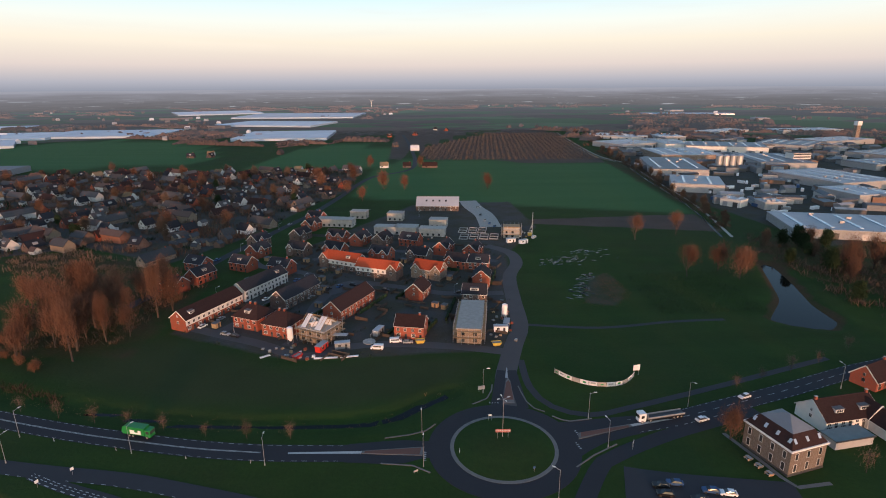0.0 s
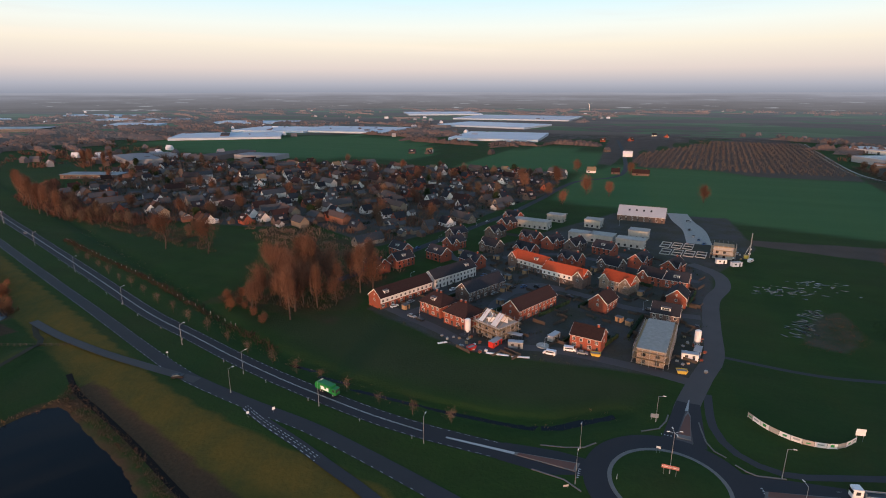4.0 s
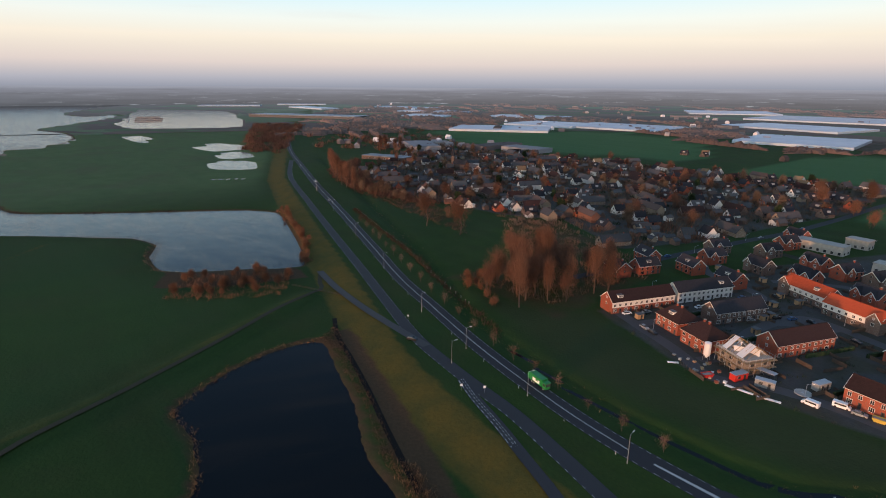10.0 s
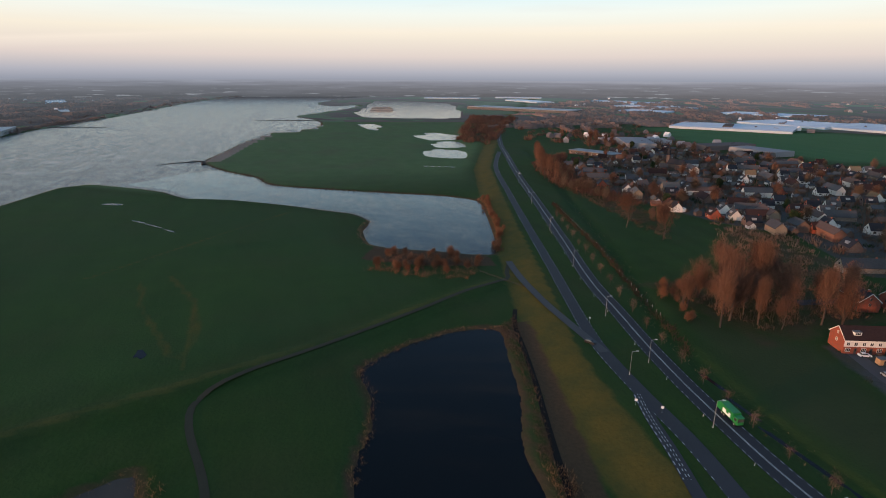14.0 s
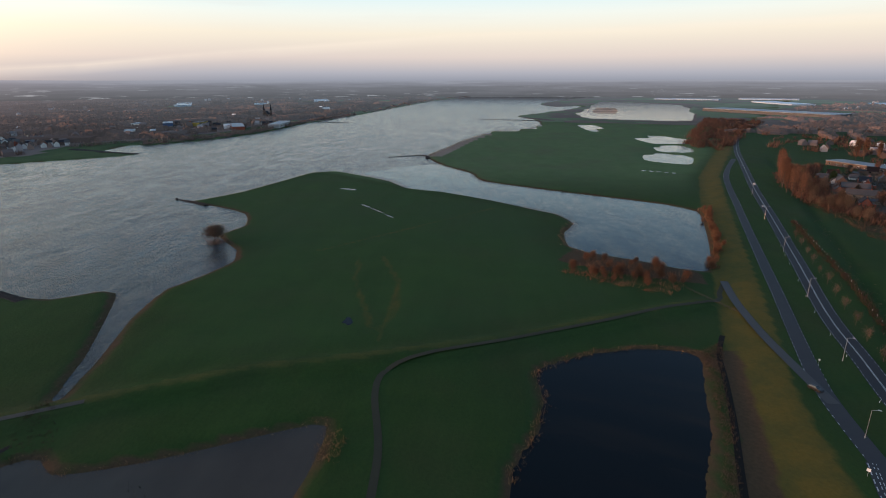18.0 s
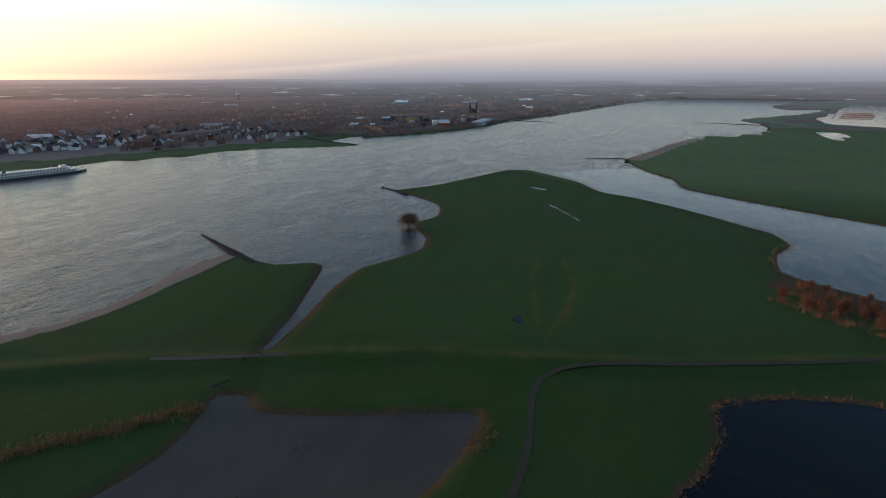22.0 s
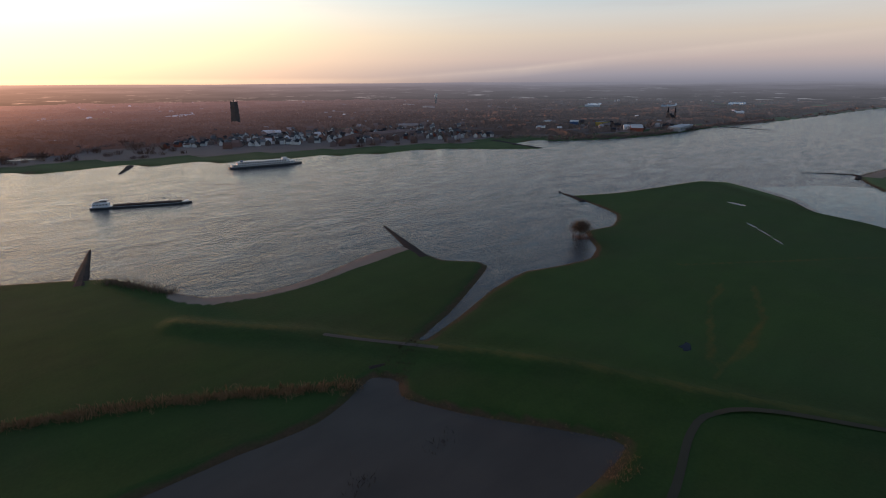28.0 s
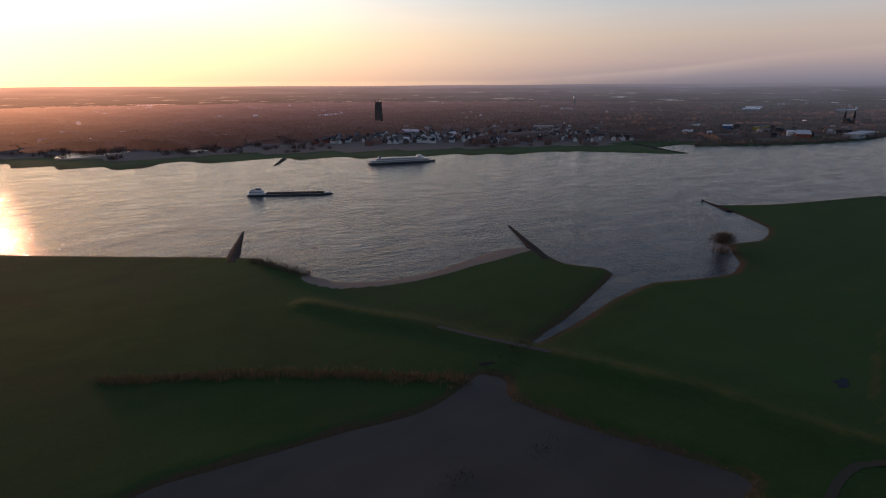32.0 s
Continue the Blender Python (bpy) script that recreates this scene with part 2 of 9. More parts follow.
def asphalt(name, c, gloss=0.2):
    def build(k, p):
        g = k.add("ShaderNodeNewGeometry").outputs["Position"]
        a = k.noise(0.08, 4.0, 0.6, g)
        b = k.noise(3.0, 3.0, 0.6, g)
        f = k.math("ADD", k.math("MULTIPLY", a, 0.7), k.math("MULTIPLY", b, 0.5))
        k.put(p, "Base Color", k.mix(f, tuple(v * 0.75 for v in c), tuple(v * 1.25 for v in c)))
        k.put(p, "Roughness", 0.75)
        k.put(p, "Specular IOR Level", gloss)
        bump(k, p, b, 0.02, 0.4)
    return principled(name, build)


def tiled(name, c, pitch, var=0.3):
    """Roof tiles: courses and columns as fine relief over a weathered baked colour."""
    def build(k, p):
        uv = k.add("ShaderNodeTexCoord").outputs["Object"]
        br = k.add("ShaderNodeTexNoise", {"Vector": uv, "Scale": 1.2, "Detail": 5.0})
        r = k.add("ShaderNodeObjectInfo").outputs["Random"]
        sp = k.add("ShaderNodeSeparateXYZ", {0: uv})
        wz = k.math("FRACT", k.math("DIVIDE", sp.outputs[2], pitch))
        wx = k.math("SINE", k.math("MULTIPLY", sp.outputs[0], 6.283 / 0.3))
        f = k.math("ADD", k.math("MULTIPLY", k.math("SUBTRACT", br.outputs[0], 0.5), 2 * var), k.math("MULTIPLY", k.math("SUBTRACT", r, 0.5), 0.5))
        f = k.math("ADD", f, 1.0)
        col = k.add("ShaderNodeVectorMath", {0: c, "Scale": f}, operation="SCALE").outputs[0]
        k.put(p, "Base Color", col)
        k.put(p, "Roughness", 0.85)
        k.put(p, "Specular IOR Level", 0.2)
        bump(k, p, k.math("ADD", wz, k.math("MULTIPLY", wx, 0.3)), 0.03, 0.7)
    return principled(name, build)


def brickwork(name, c, c2, mortar):
    def build(k, p):
        uv = k.add("ShaderNodeTexCoord").outputs["Object"]
        sp = k.add("ShaderNodeSeparateXYZ", {0: uv})
        along = k.math("ADD", sp.outputs[0], sp.outputs[1])
        v = k.add("ShaderNodeCombineXYZ", {0: along, 1: sp.outputs[2], 2: 0.0}).outputs[0]
        br = k.add("ShaderNodeTexBrick", {"Vector": v, "Color1": c, "Color2": c2, "Mortar": mortar, "Scale": 1.0, "Mortar Size": 0.006,
                                          "Brick Width": 0.22, "Row Height": 0.065})
        n = k.noise(0.7, 4.0, 0.6, uv)
        r = k.add("ShaderNodeObjectInfo").outputs["Random"]
        f = k.math("ADD", k.math("ADD", k.math("MULTIPLY", n, 0.6), 0.55), k.math("MULTIPLY", r, 0.3))
        col = k.add("ShaderNodeVectorMath", {0: br.outputs[0], "Scale": f}, operation="SCALE").outputs[0]
        k.put(p, "Base Color", col)
        k.put(p, "Roughness", 0.85)
    return principled(name, build)


def twig_material(name, c, c2):
    def build(k, p):
        isl = k.add("ShaderNodeNewGeometry").outputs["Random Per Island"]
        r = k.add("ShaderNodeObjectInfo").outputs["Random"]
        col = k.mix(isl, c, c2)
        f = k.math("ADD", 0.7, k.math("MULTIPLY", r, 0.6))
        k.put(p, "Base Color", k.add("ShaderNodeVectorMath", {0: col, "Scale": f}, operation="SCALE").outputs[0])
        k.put(p, "Roughness", 0.9)
        k.put(p, "Specular IOR Level", 0.1)
    return principled(name, build)


def glass_material():
    def build(k, p):
        k.put(p, "Base Color", (0.02, 0.025, 0.03))
        k.put(p, "Roughness", 0.06)
        k.put(p, "IOR", 1.5)
        r = k.add("ShaderNodeObjectInfo").outputs["Random"]
        k.put(p, "Base Color", k.mix(r, (0.015, 0.018, 0.022), (0.07, 0.07, 0.07)))
    return principled("window_glass", build)


M = {
    "ground": ground_material(),
    "river": water_material("river_water", (0.014, 0.024, 0.033), 0.66, 0.17, 0.30),
    "calm": water_material("calm_water", (0.016, 0.024, 0.030), 0.20, 0.13, 0.26),
    "pond": water_material("pond_water", (0.006, 0.007, 0.008), 0.003, 0.02, 0.17),
    "ditch": water_material("ditch_water", (0.010, 0.011, 0.013), 0.003, 0.03, 0.2),
    "faded_red": plain("faded_red_board", (0.36, 0.14, 0.11), 0.6, 0, 0.2),
    "ext_roof": plain("weathered_roofing", (0.15, 0.18, 0.18), 0.7, 0, 0.25),
    "mud_pond": water_material("muddy_pond_water", (0.088, 0.071, 0.058), 0.008, 0.10, 0.14, 0.4),
    "asphalt": asphalt("asphalt", (0.029, 0.029, 0.034)),
    "asphalt_old": asphalt("old_asphalt", (0.038, 0.038, 0.043)),
    "clinker": asphalt("clinker_paving", (0.078, 0.070, 0.070)),
    "ramp": asphalt("worn_ramp_paving", (0.062, 0.060, 0.062), 0.2),
    "track": asphalt("farm_track_gravel", (0.040, 0.037, 0.024), 0.1),
    "red_paving": asphalt("red_paving", (0.14, 0.07, 0.055)),
    "mark": plain("road_paint", (0.38, 0.38, 0.38), 0.6, 0, 0.25, 0.3, 3.0),
    "concrete": plain("concrete", (0.36, 0.34, 0.31), 0.85, 0, 0.3),
    "kerb": plain("kerb_concrete", (0.13, 0.125, 0.12), 0.85, 0, 0.3),
    "brick_red": brickwork("red_brick", (0.34, 0.070, 0.030), (0.24, 0.050, 0.024), (0.15, 0.10, 0.08)),
    "brick_brown": brickwork("brown_brick", (0.135, 0.082, 0.062), (0.10, 0.062, 0.050), (0.15, 0.13, 0.12)),
    "brick_yellow": brickwork("buff_brick", (0.20, 0.145, 0.10), (0.155, 0.11, 0.08), (0.3, 0.27, 0.24)),
    "white_wall": plain("white_render", (0.66, 0.64, 0.60), 0.8, 0, 0.12),
    "grey_wall": plain("grey_render", (0.33, 0.33, 0.33), 0.8, 0, 0.2),
    "roof_red": tiled("orange_red_roof_tiles", (0.33, 0.062, 0.026), 0.33, 0.25),
    "roof_brown": tiled("brown_roof_tiles", (0.036, 0.019, 0.017), 0.33),
    "roof_dark": tiled("anthracite_roof_tiles", (0.027, 0.027, 0.033), 0.33),
    "roof_grey": tiled("grey_roof_tiles", (0.070, 0.068, 0.071), 0.33),
    "roof_thatch": tiled("thatch", (0.19, 0.14, 0.085), 0.5),
    "flat_roof": plain("bitumen_roof", (0.10, 0.10, 0.105), 0.8, 0, 0.3),
    "pale_roof": plain("pale_sheet_roof", (0.34, 0.36, 0.39), 0.5, 0.0, 0.2, 0.05, 0.6),
    "frame": plain("white_window_frame", (0.70, 0.69, 0.66), 0.5),
    "dark_frame": plain("dark_paint", (0.04, 0.042, 0.045), 0.5),
    "glass": glass_material(),
    "steel": plain("galvanised_steel", (0.42, 0.43, 0.44), 0.45, 0.7, 0.2),
    "timber": plain("bare_timber", (0.36, 0.23, 0.12), 0.8, 0, 0.3),
    "trunk": plain("bark", (0.055, 0.040, 0.031), 0.9, 0, 0.35),
    "twig_rust": twig_material("rust_brown_twigs", (0.105, 0.057, 0.039), (0.172, 0.091, 0.061)),
    "twig_grey": twig_material("grey_brown_twigs", (0.085, 0.060, 0.045), (0.15, 0.105, 0.075)),
    "twig_green": twig_material("evergreen_foliage", (0.018, 0.032, 0.016), (0.040, 0.062, 0.028)),
    "reed": twig_material("dead_reeds", (0.13, 0.075, 0.035), (0.27, 0.16, 0.085)),
    "bank_grass": twig_material("dark_bank_grass", (0.045, 0.032, 0.022), (0.095, 0.064, 0.042)),
    "mid_roof": plain("grey_sheet_roof", (0.17, 0.19, 0.21), 0.55, 0.0, 0.25, 0.05, 0.6),
    "scrub": twig_material("bare_scrub", (0.11, 0.056, 0.034), (0.19, 0.095, 0.055)),
    # twig colour raised well above bark to stand in for haze and backlight
    "far_wood": twig_material("far_hazed_woodland", (0.19, 0.135, 0.118), (0.31, 0.222, 0.195)),
    "grove": twig_material("rust_grove_twigs", (0.095, 0.056, 0.042), (0.165, 0.092, 0.068)),
    "green_lorry": plain("green_lorry_paint", (0.02, 0.22, 0.05), 0.35, 0, 0.1),
    "white_paint": plain("white_vehicle_paint", (0.72, 0.72, 0.72), 0.35, 0, 0.05),
    "red_paint": plain("red_paint", (0.45, 0.03, 0.02), 0.4, 0, 0.1),
    "blue_paint": plain("blue_paint", (0.03, 0.08, 0.19), 0.4, 0, 0.1),
    "yellow_paint": plain("yellow_paint", (0.45, 0.33, 0.06), 0.4, 0, 0.1),
    "black_paint": plain("black_paint", (0.012, 0.012, 0.013), 0.3, 0, 0.1),
    "grey_paint": plain("silver_grey_paint", (0.30, 0.31, 0.32), 0.35, 0.2, 0.1),
    "rubber": plain("rubber", (0.02, 0.02, 0.02), 0.85, 0, 0.1),
    "greenhouse": plain("greenhouse_glass", (0.40, 0.49, 0.58), 0.2, 0.0, 0.15, 0.02, 0.3, 0.12, 0.0),
    "stone": asphalt("groyne_stone", (0.034, 0.028, 0.026), 0.03),
    "tower_stone": plain("grey_tower_stone", (0.085, 0.072, 0.066), 0.9, 0, 0.3, 0.2, 2.0),
}

# ---- plan of the land and water ----
WATER, MEADOW = -3.2, -2.5
DIKE = [(600, 20), (150, 78), (0, 95), (-44, 107), (-66, 112), (-107, 117), (-148, 127), (-182, 140), (-232, 158), (-303, 183), (-415, 223),
        (-569, 280), (-700, 345), (-860, 425), (-1100, 545), (-1500, 800), (-5200, 3000)]
NEAR_BANK_A = [(400, -640), (200, -500), (50, -383), (-6, -341), (-62, -300), (-77, -287), (-91, -241), (-98, -223), (-123, -208), (-154, -208),
               (-193, -217), (-222, -215), (-218, -177), (-230, -159), (-227, -150), (-201, -138), (-164, -122.5), (-134, -113.5), (-136, -111),
               (-160, -115.5), (-201, -126), (-234, -129), (-255, -120), (-272, -115), (-280, -114), (-300, -121), (-332, -147), (-358, -139),
               (-394, -153), (-416, -184), (-430, -210), (-437, -219), (-446, -211), (-480, -191), (-551, -169), (-591, -157), (-603, -134), (-568, -89), (-540, -61),
               (-504, -40), (-487, -5), (-452, 38), (-417, 72)]
NEAR_BANK_B = [(-403, 87), (-374, 95), (-348, 84), (-316, 82), (-305, 91), (-288, 120), (-272, 148), (-324, 170), (-378, 188), (-415, 198),
               (-442, 181), (-472, 136), (-507, 84), (-548, 33), (-596, 21), (-655, -13), (-735, -37), (-851, -11), (-957, 13), (-1090, 55),
               (-1144, 84), (-1178, 143), (-1303, 183), (-1451, 190), (-1604, 153), (-1717, 211), (-1956, 346), (-2308, 488), (-2198, 344),
               (-2507, 330), (-3112, 560), (-3536, 793), (-5200, 1150)]
FAR_BANK = [(900, -1500), (400, -1150), (85, -874), (12, -797), (-40, -759), (-119, -766), (-222, -733), (-313, -690), (-373, -653), (-435, -640), (-526, -590),
            (-630, -560), (-690, -490), (-741, -439), (-764, -515), (-846, -525), (-851, -487), (-1029, -398), (-1340, -373), (-1654, -315),
            (-2721, -183), (-3598, 33), (-5235, 533)]
RIVER = NEAR_BANK_A + NEAR_BANK_B + FAR_BANK[::-1]
HARBOUR = [(-1733, 343), (-1511, 338), (-1448, 476), (-1442, 583), (-1868, 737), (-2349, 872), (-2611, 758), (-2728, 632), (-2124, 461)]
PONDS = [
    [(-1221, 257), (-1155, 261), (-1171, 288), (-1257, 309), (-1286, 293)],
    [(-977, 310), (-909, 315), (-905, 353), (-949, 395), (-1015, 370)],
    [(-843, 299), (-798, 293), (-788, 331), (-854, 355), (-872, 332)],
    [(-755, 258), (-702, 246), (-672, 287), (-743, 315), (-771, 289)],
]
MUD_POND = [(-103, -105), (-108, -97), (-101, -88), (-106, -70), (-114, -52), (-121, -38), (-127, -22), (-113, -21), (-101, -22), (-88, -25), (-60, -40),
            (-20, -60), (20, -85), (4, -105), (-21, -103), (-48, -100), (-72, -96), (-87, -99)]
DARK_POND = [(-161, 45), (-171, 59), (-177, 74), (-180, 90), (-176, 106), (-149, 98), (-127, 91), (-104, 80), (-89, 77), (-75, 72), (-70, 40), (-98, 31), (-104, 32), (-114, 35),
             (-124, 41), (-142, 45)]
EAST_POND = [(188, 312), (175, 278), (165, 253), (147, 229), (153, 223), (167, 218), (175, 225), (177, 246), (186, 278), (192, 307)]
LEVEE = [(-75, -200), (-107, -151), (-116, -130), (-132, -100), (-155, -55), (-166, -15), (-185, 39), (-207, 86), (-225, 128)]
ARCS = [[(-285, -43), (-250, -38), (-193, -20)], [(-290, -30), (-279, -26), (-249, -16), (-215, -13), (-181, -15)], [(-420, 40), (-360, -15), (-300, -70)]]
DITCH = [(-700, 395), (-500, 320), (-388, 272), (-276, 226), (-210, 198), (-154, 169), (-118, 158), (-87, 151), (-59, 148), (-33, 149), (-17, 152), (-9, 159), (2, 167)]


def smooth_poly(pts, step):
    """A closed outline rounded and cut into short steps."""
    n = len(pts)
    out = []
    for i in range(n):
        p0, p1, p2, p3 = (np.array(pts[(i + j - 1) % n], float) for j in range(4))
        m = max(1, min(12, int(np.hypot(*(p2 - p1)) / step)))
        for a in range(m):
            t = a / m
            out.append(tuple(0.5 * ((2 * p1) + (p2 - p0) * t * 0.7 + (3 * (p2 - p1) * 2 - (p2 - p0) * 1.4 - (p3 - p1) * 0.7) * t * t
                                    + (-2 * (p2 - p1) * 2 + (p2 - p0) * 0.7 + (p3 - p1) * 0.7) * t ** 3)))
    return out


def smooth_line(pts, step):
    n = len(pts)
    out = []
    for i in range(n - 1):
        p0, p1, p2, p3 = (np.array(pts[min(max(i + j - 1, 0), n - 1)], float) for j in range(4))
        m = max(1, int(np.hypot(*(p2 - p1)[:2]) / step))
        for a in range(m):
            t = a / m
            out.append(0.5 * (2 * p1 + (p2 - p0) * t + (2 * p0 - 5 * p1 + 4 * p2 - p3) * t * t + (-p0 + 3 * p1 - 3 * p2 + p3) * t ** 3))
    out.append(np.array(pts[-1], float))
    return out


def line_distance(px, py, pts, closed):
    """Distance to a line of points and, when it is closed, whether inside."""
    d = np.full(px.shape, 1e9)
    side = np.zeros(px.shape)
    inside = np.zeros(px.shape, bool)
    n = len(pts)
    for i in range(n if closed else n - 1):
        ax, ay = pts[i]
        bx, by = pts[(i + 1) % n]
        ex, ey = bx - ax, by - ay
        L = ex * ex + ey * ey + 1e-9
        t = np.clip(((px - ax) * ex + (py - ay) * ey) / L, 0, 1)
        dd = np.hypot(px - ax - t * ex, py - ay - t * ey)
        near = dd < d
        d = np.where(near, dd, d)
        side = np.where(near, ex * (py - ay) - ey * (px - ax), side)
        if closed:
            cross = ((ay > py) != (by > py)) & (px < ex * (py - ay) / (ey if abs(ey) > 1e-9 else 1e-9) + ax)
            inside ^= cross
    return np.where(inside, -d, d) if closed else np.where(side > 0, d, -d)


def sdf(px, py, pts, reach=60.0):
    """Signed distance to an outline, worked out only near it."""
    xs, ys = [p[0] for p in pts], [p[1] for p in pts]
    sel = (px > min(xs) - reach) & (px < max(xs) + reach) & (py > min(ys) - reach) & (py < max(ys) + reach)
    out = np.full(px.shape, 1e3)
    if sel.any():
        out[sel] = line_distance(px[sel], py[sel], pts, True)
    return out


RIVER_S, HARBOUR_S = smooth_poly(RIVER, 14), smooth_poly(HARBOUR, 40)
POND_S = [smooth_poly(p, 10) for p in PONDS]
MUD_S, DARK_S, EAST_S = smooth_poly(MUD_POND, 5), smooth_poly(DARK_POND, 5), smooth_poly(EAST_POND, 6)
WATERS = [(RIVER_S, 0.30), (HARBOUR_S, 0.3), (MUD_S, 0.3), (DARK_S, 0.35), (EAST_S, 0.5)] + [(p, 0.3) for p in POND_S]


def ss(x, a, b):
    t = np.clip((x - a) / (b - a), 0, 1)
    return t * t * (3 - 2 * t)


def land_height(px, py):
    """Height of the ground: village at 0, the meadows below the dike, banks, ponds and the ditch cut in."""
    px, py = np.asarray(px, float), np.asarray(py, float)
    dk = line_distance(px, py, DIKE, False)            # positive towards the river
    h = MEADOW * ss(dk, 0.0, 20.0)
    h = h + 0.25 * np.sin(px * 0.021 + 1.3) * np.sin(py * 0.027) * ss(dk, 15, 60)
    for pts, slope in WATERS:
        d = sdf(px, py, pts)
        level = -1.6 if pts is EAST_S else WATER
        bank = level + np.clip(d * slope, -1.6, 30)
        h = np.where(d < 30, np.minimum(h, bank), h)
    lv = np.abs(line_distance(px, py, LEVEE, False))
    h = h + 1.5 * (1 - ss(lv, 1.5, 9.0)) * ss(dk, 10, 25) * (h > -2.9)
    dd = np.abs(line_distance(px, py, DITCH, False))
    h = np.where(dd < 6, np.minimum(h, -1.5 + np.clip(dd - 1.0, 0, 9) * 0.42), h)
    return h


def grid_lines(lo, hi, a, b, step):
    """Even steps between a and b, growing steps out to lo and hi."""
    mid = list(np.arange(a, b + 0.1, step))
    left, right, s = [], [], step
    x = a
    while x > lo:
        s = min(s * 1.12, 120.0)
        x -= s
        left.append(x)
    s, x = step, b
    while x < hi:
        s = min(s * 1.12, 120.0)
        x += s
        right.append(x)
    return np.array(left[::-1] + mid + right)


GRID = []


def ground_z(x, y):
    """Height read from the finished sheet."""
    xs, ys, H = GRID
    i = int(np.clip(np.searchsorted(xs, x) - 1, 0, len(xs) - 2))
    j = int(np.clip(np.searchsorted(ys, y) - 1, 0, len(ys) - 2))
    u, v = (x - xs[i]) / (xs[i + 1] - xs[i]), (y - ys[j]) / (ys[j + 1] - ys[j])
    return float((H[j, i] * (1 - u) + H[j, i + 1] * u) * (1 - v) + (H[j + 1, i] * (1 - u) + H[j + 1, i + 1] * u) * v)


def build_ground():
    xs = grid_lines(-4950, 4950, -640, 260, 3.5)
    ys = grid_lines(-4950, 4950, -400, 420, 3.5)
    X, Y = np.meshgrid(xs, ys)
    px, py = X.ravel(), Y.ravel()
    h = land_height(px, py)
    nx, ny = len(xs), len(ys)
    GRID.extend((xs, ys, h.reshape(ny, nx)))
    me = bpy.data.meshes.new("ground")
    me.vertices.add(nx * ny)
    me.vertices.foreach_set("co", np.column_stack([px, py, h]).ravel())
    i, j = np.meshgrid(np.arange(nx - 1), np.arange(ny - 1))
    a = (j * nx + i).ravel()
    quads = np.column_stack([a, a + 1, a + 1 + nx, a + nx])
    me.loops.add(quads.size)
    me.loops.foreach_set("vertex_index", quads.ravel())
    me.polygons.add(len(quads))
    me.polygons.foreach_set("loop_start", np.arange(len(quads)) * 4)
    me.polygons.foreach_set("use_smooth", np.ones(len(quads), bool))
    me.update()
    # what grows or lies where, with sunlit slopes and distance haze mixed in
    c1, c2 = np.zeros((len(px), 4)), np.zeros((len(px), 4))
    dk = line_distance(px, py, DIKE, False)
    # dike slope coloured as if caught by the evening sun
    c1[:, 0] = ss(dk, -1, 3) * (1 - ss(dk, 17, 24)) * ss(px, 700, -50)
    for pts in ARCS:
        c1[:, 0] = np.maximum(c1[:, 0], 0.58 * (1 - ss(np.abs(line_distance(px, py, pts, False)), 1.0, 4.0)))
    # stripe set off to one side: the levee's sunlit slope, painted
    c1[:, 0] = np.maximum(c1[:, 0], 0.46 * (1 - ss(np.abs(line_distance(px, py, LEVEE, False) - 2.0), 2.0, 7.0)))
    for pts, v in SOIL:
        c1[:, 1] = np.maximum(c1[:, 1], v * (1 - ss(sdf(px, py, pts), -4, 4)))
    for pts in TOWN:
        c1[:, 2] = np.maximum(c1[:, 2], (0.8 if pts is ESTATE else 0.78 if pts is OLD_VILLAGE else 0.40 if pts is TOWN[3] else 0.66) * (1 - ss(sdf(px, py, pts), -4, 4)))
    for pts in WOOD:
        c2[:, 0] = np.maximum(c2[:, 0], 0.5 * (1 - ss(sdf(px, py, pts), -8, 8)))
    r = np.hypot(px, py)
    # ground shifts to the haze-paled tone with distance
    far = ss(r, 800, 1700) * 0.62
    far = np.where(dk > 0, ss(line_distance(px, py, FAR_BANK, False), 30, 110) * 0.9, far)
    for pts in GREEN:
        g = sdf(px, py, pts, 300)
        far = np.where(g < 200, np.minimum(far, far * ss(g, 0, 200) + 0.05), far)
    c2[:, 2] = np.maximum(c2[:, 2], far)
    for pts in REEDS:
        c2[:, 0] = np.maximum(c2[:, 0], 1 - ss(sdf(px, py, pts), -3, 3))
    for pts, _ in WATERS[:6]:
        d = sdf(px, py, pts)
        c2[:, 0] = np.maximum(c2[:, 0], 0.62 * (1 - ss(np.abs(d), 2, 6)))
    for pts in (SAND, CAPE):
        c2[:, 1] = np.maximum(c2[:, 1], 1 - ss(sdf(px, py, pts), -2, 2))
    c3 = np.zeros((len(px), 4))
    # far fields take the haze-raised green
    for pts in GREEN:
        c3[:, 0] = np.maximum(c3[:, 0], 1 - ss(sdf(px, py, pts), -6, 6))
    c3[:, 2] = 0.75 * (1 - ss(sdf(px, py, PADDOCK), -12, 2))
    bank = line_distance(px, py, FAR_BANK, False)
    # meadow beyond the basin pales with distance, as haze would make it
    c3[:, 1] = ss(dk, 15, 40) * ss(px, -430, -640) * (bank < 0) * (1 - ss(sdf(px, py, HEADLAND), 10, -10))
    # outer meadows lifted slightly to stand in for lens falloff close by
    c3[:, 0] = np.maximum(c3[:, 0], 0.16 * (1 - ss(sdf(px, py, HEADLAND), -25, 5)))
    c3[:, 0] = np.maximum(c3[:, 0], 0.10 * (1 - ss(sdf(px, py, FORELAND), -20, 5)))
    # grass strip on the far bank gets the hazed tone too
    c3[:, 1] = np.maximum(c3[:, 1], ss(bank, 4, 12) * (1 - ss(bank, 62, 95)) * 0.5)
    c2[:, 2] = np.where(c3[:, 1] > 0.3, 0, c2[:, 2])
    c2[:, 2] *= 1 - c3[:, 0]
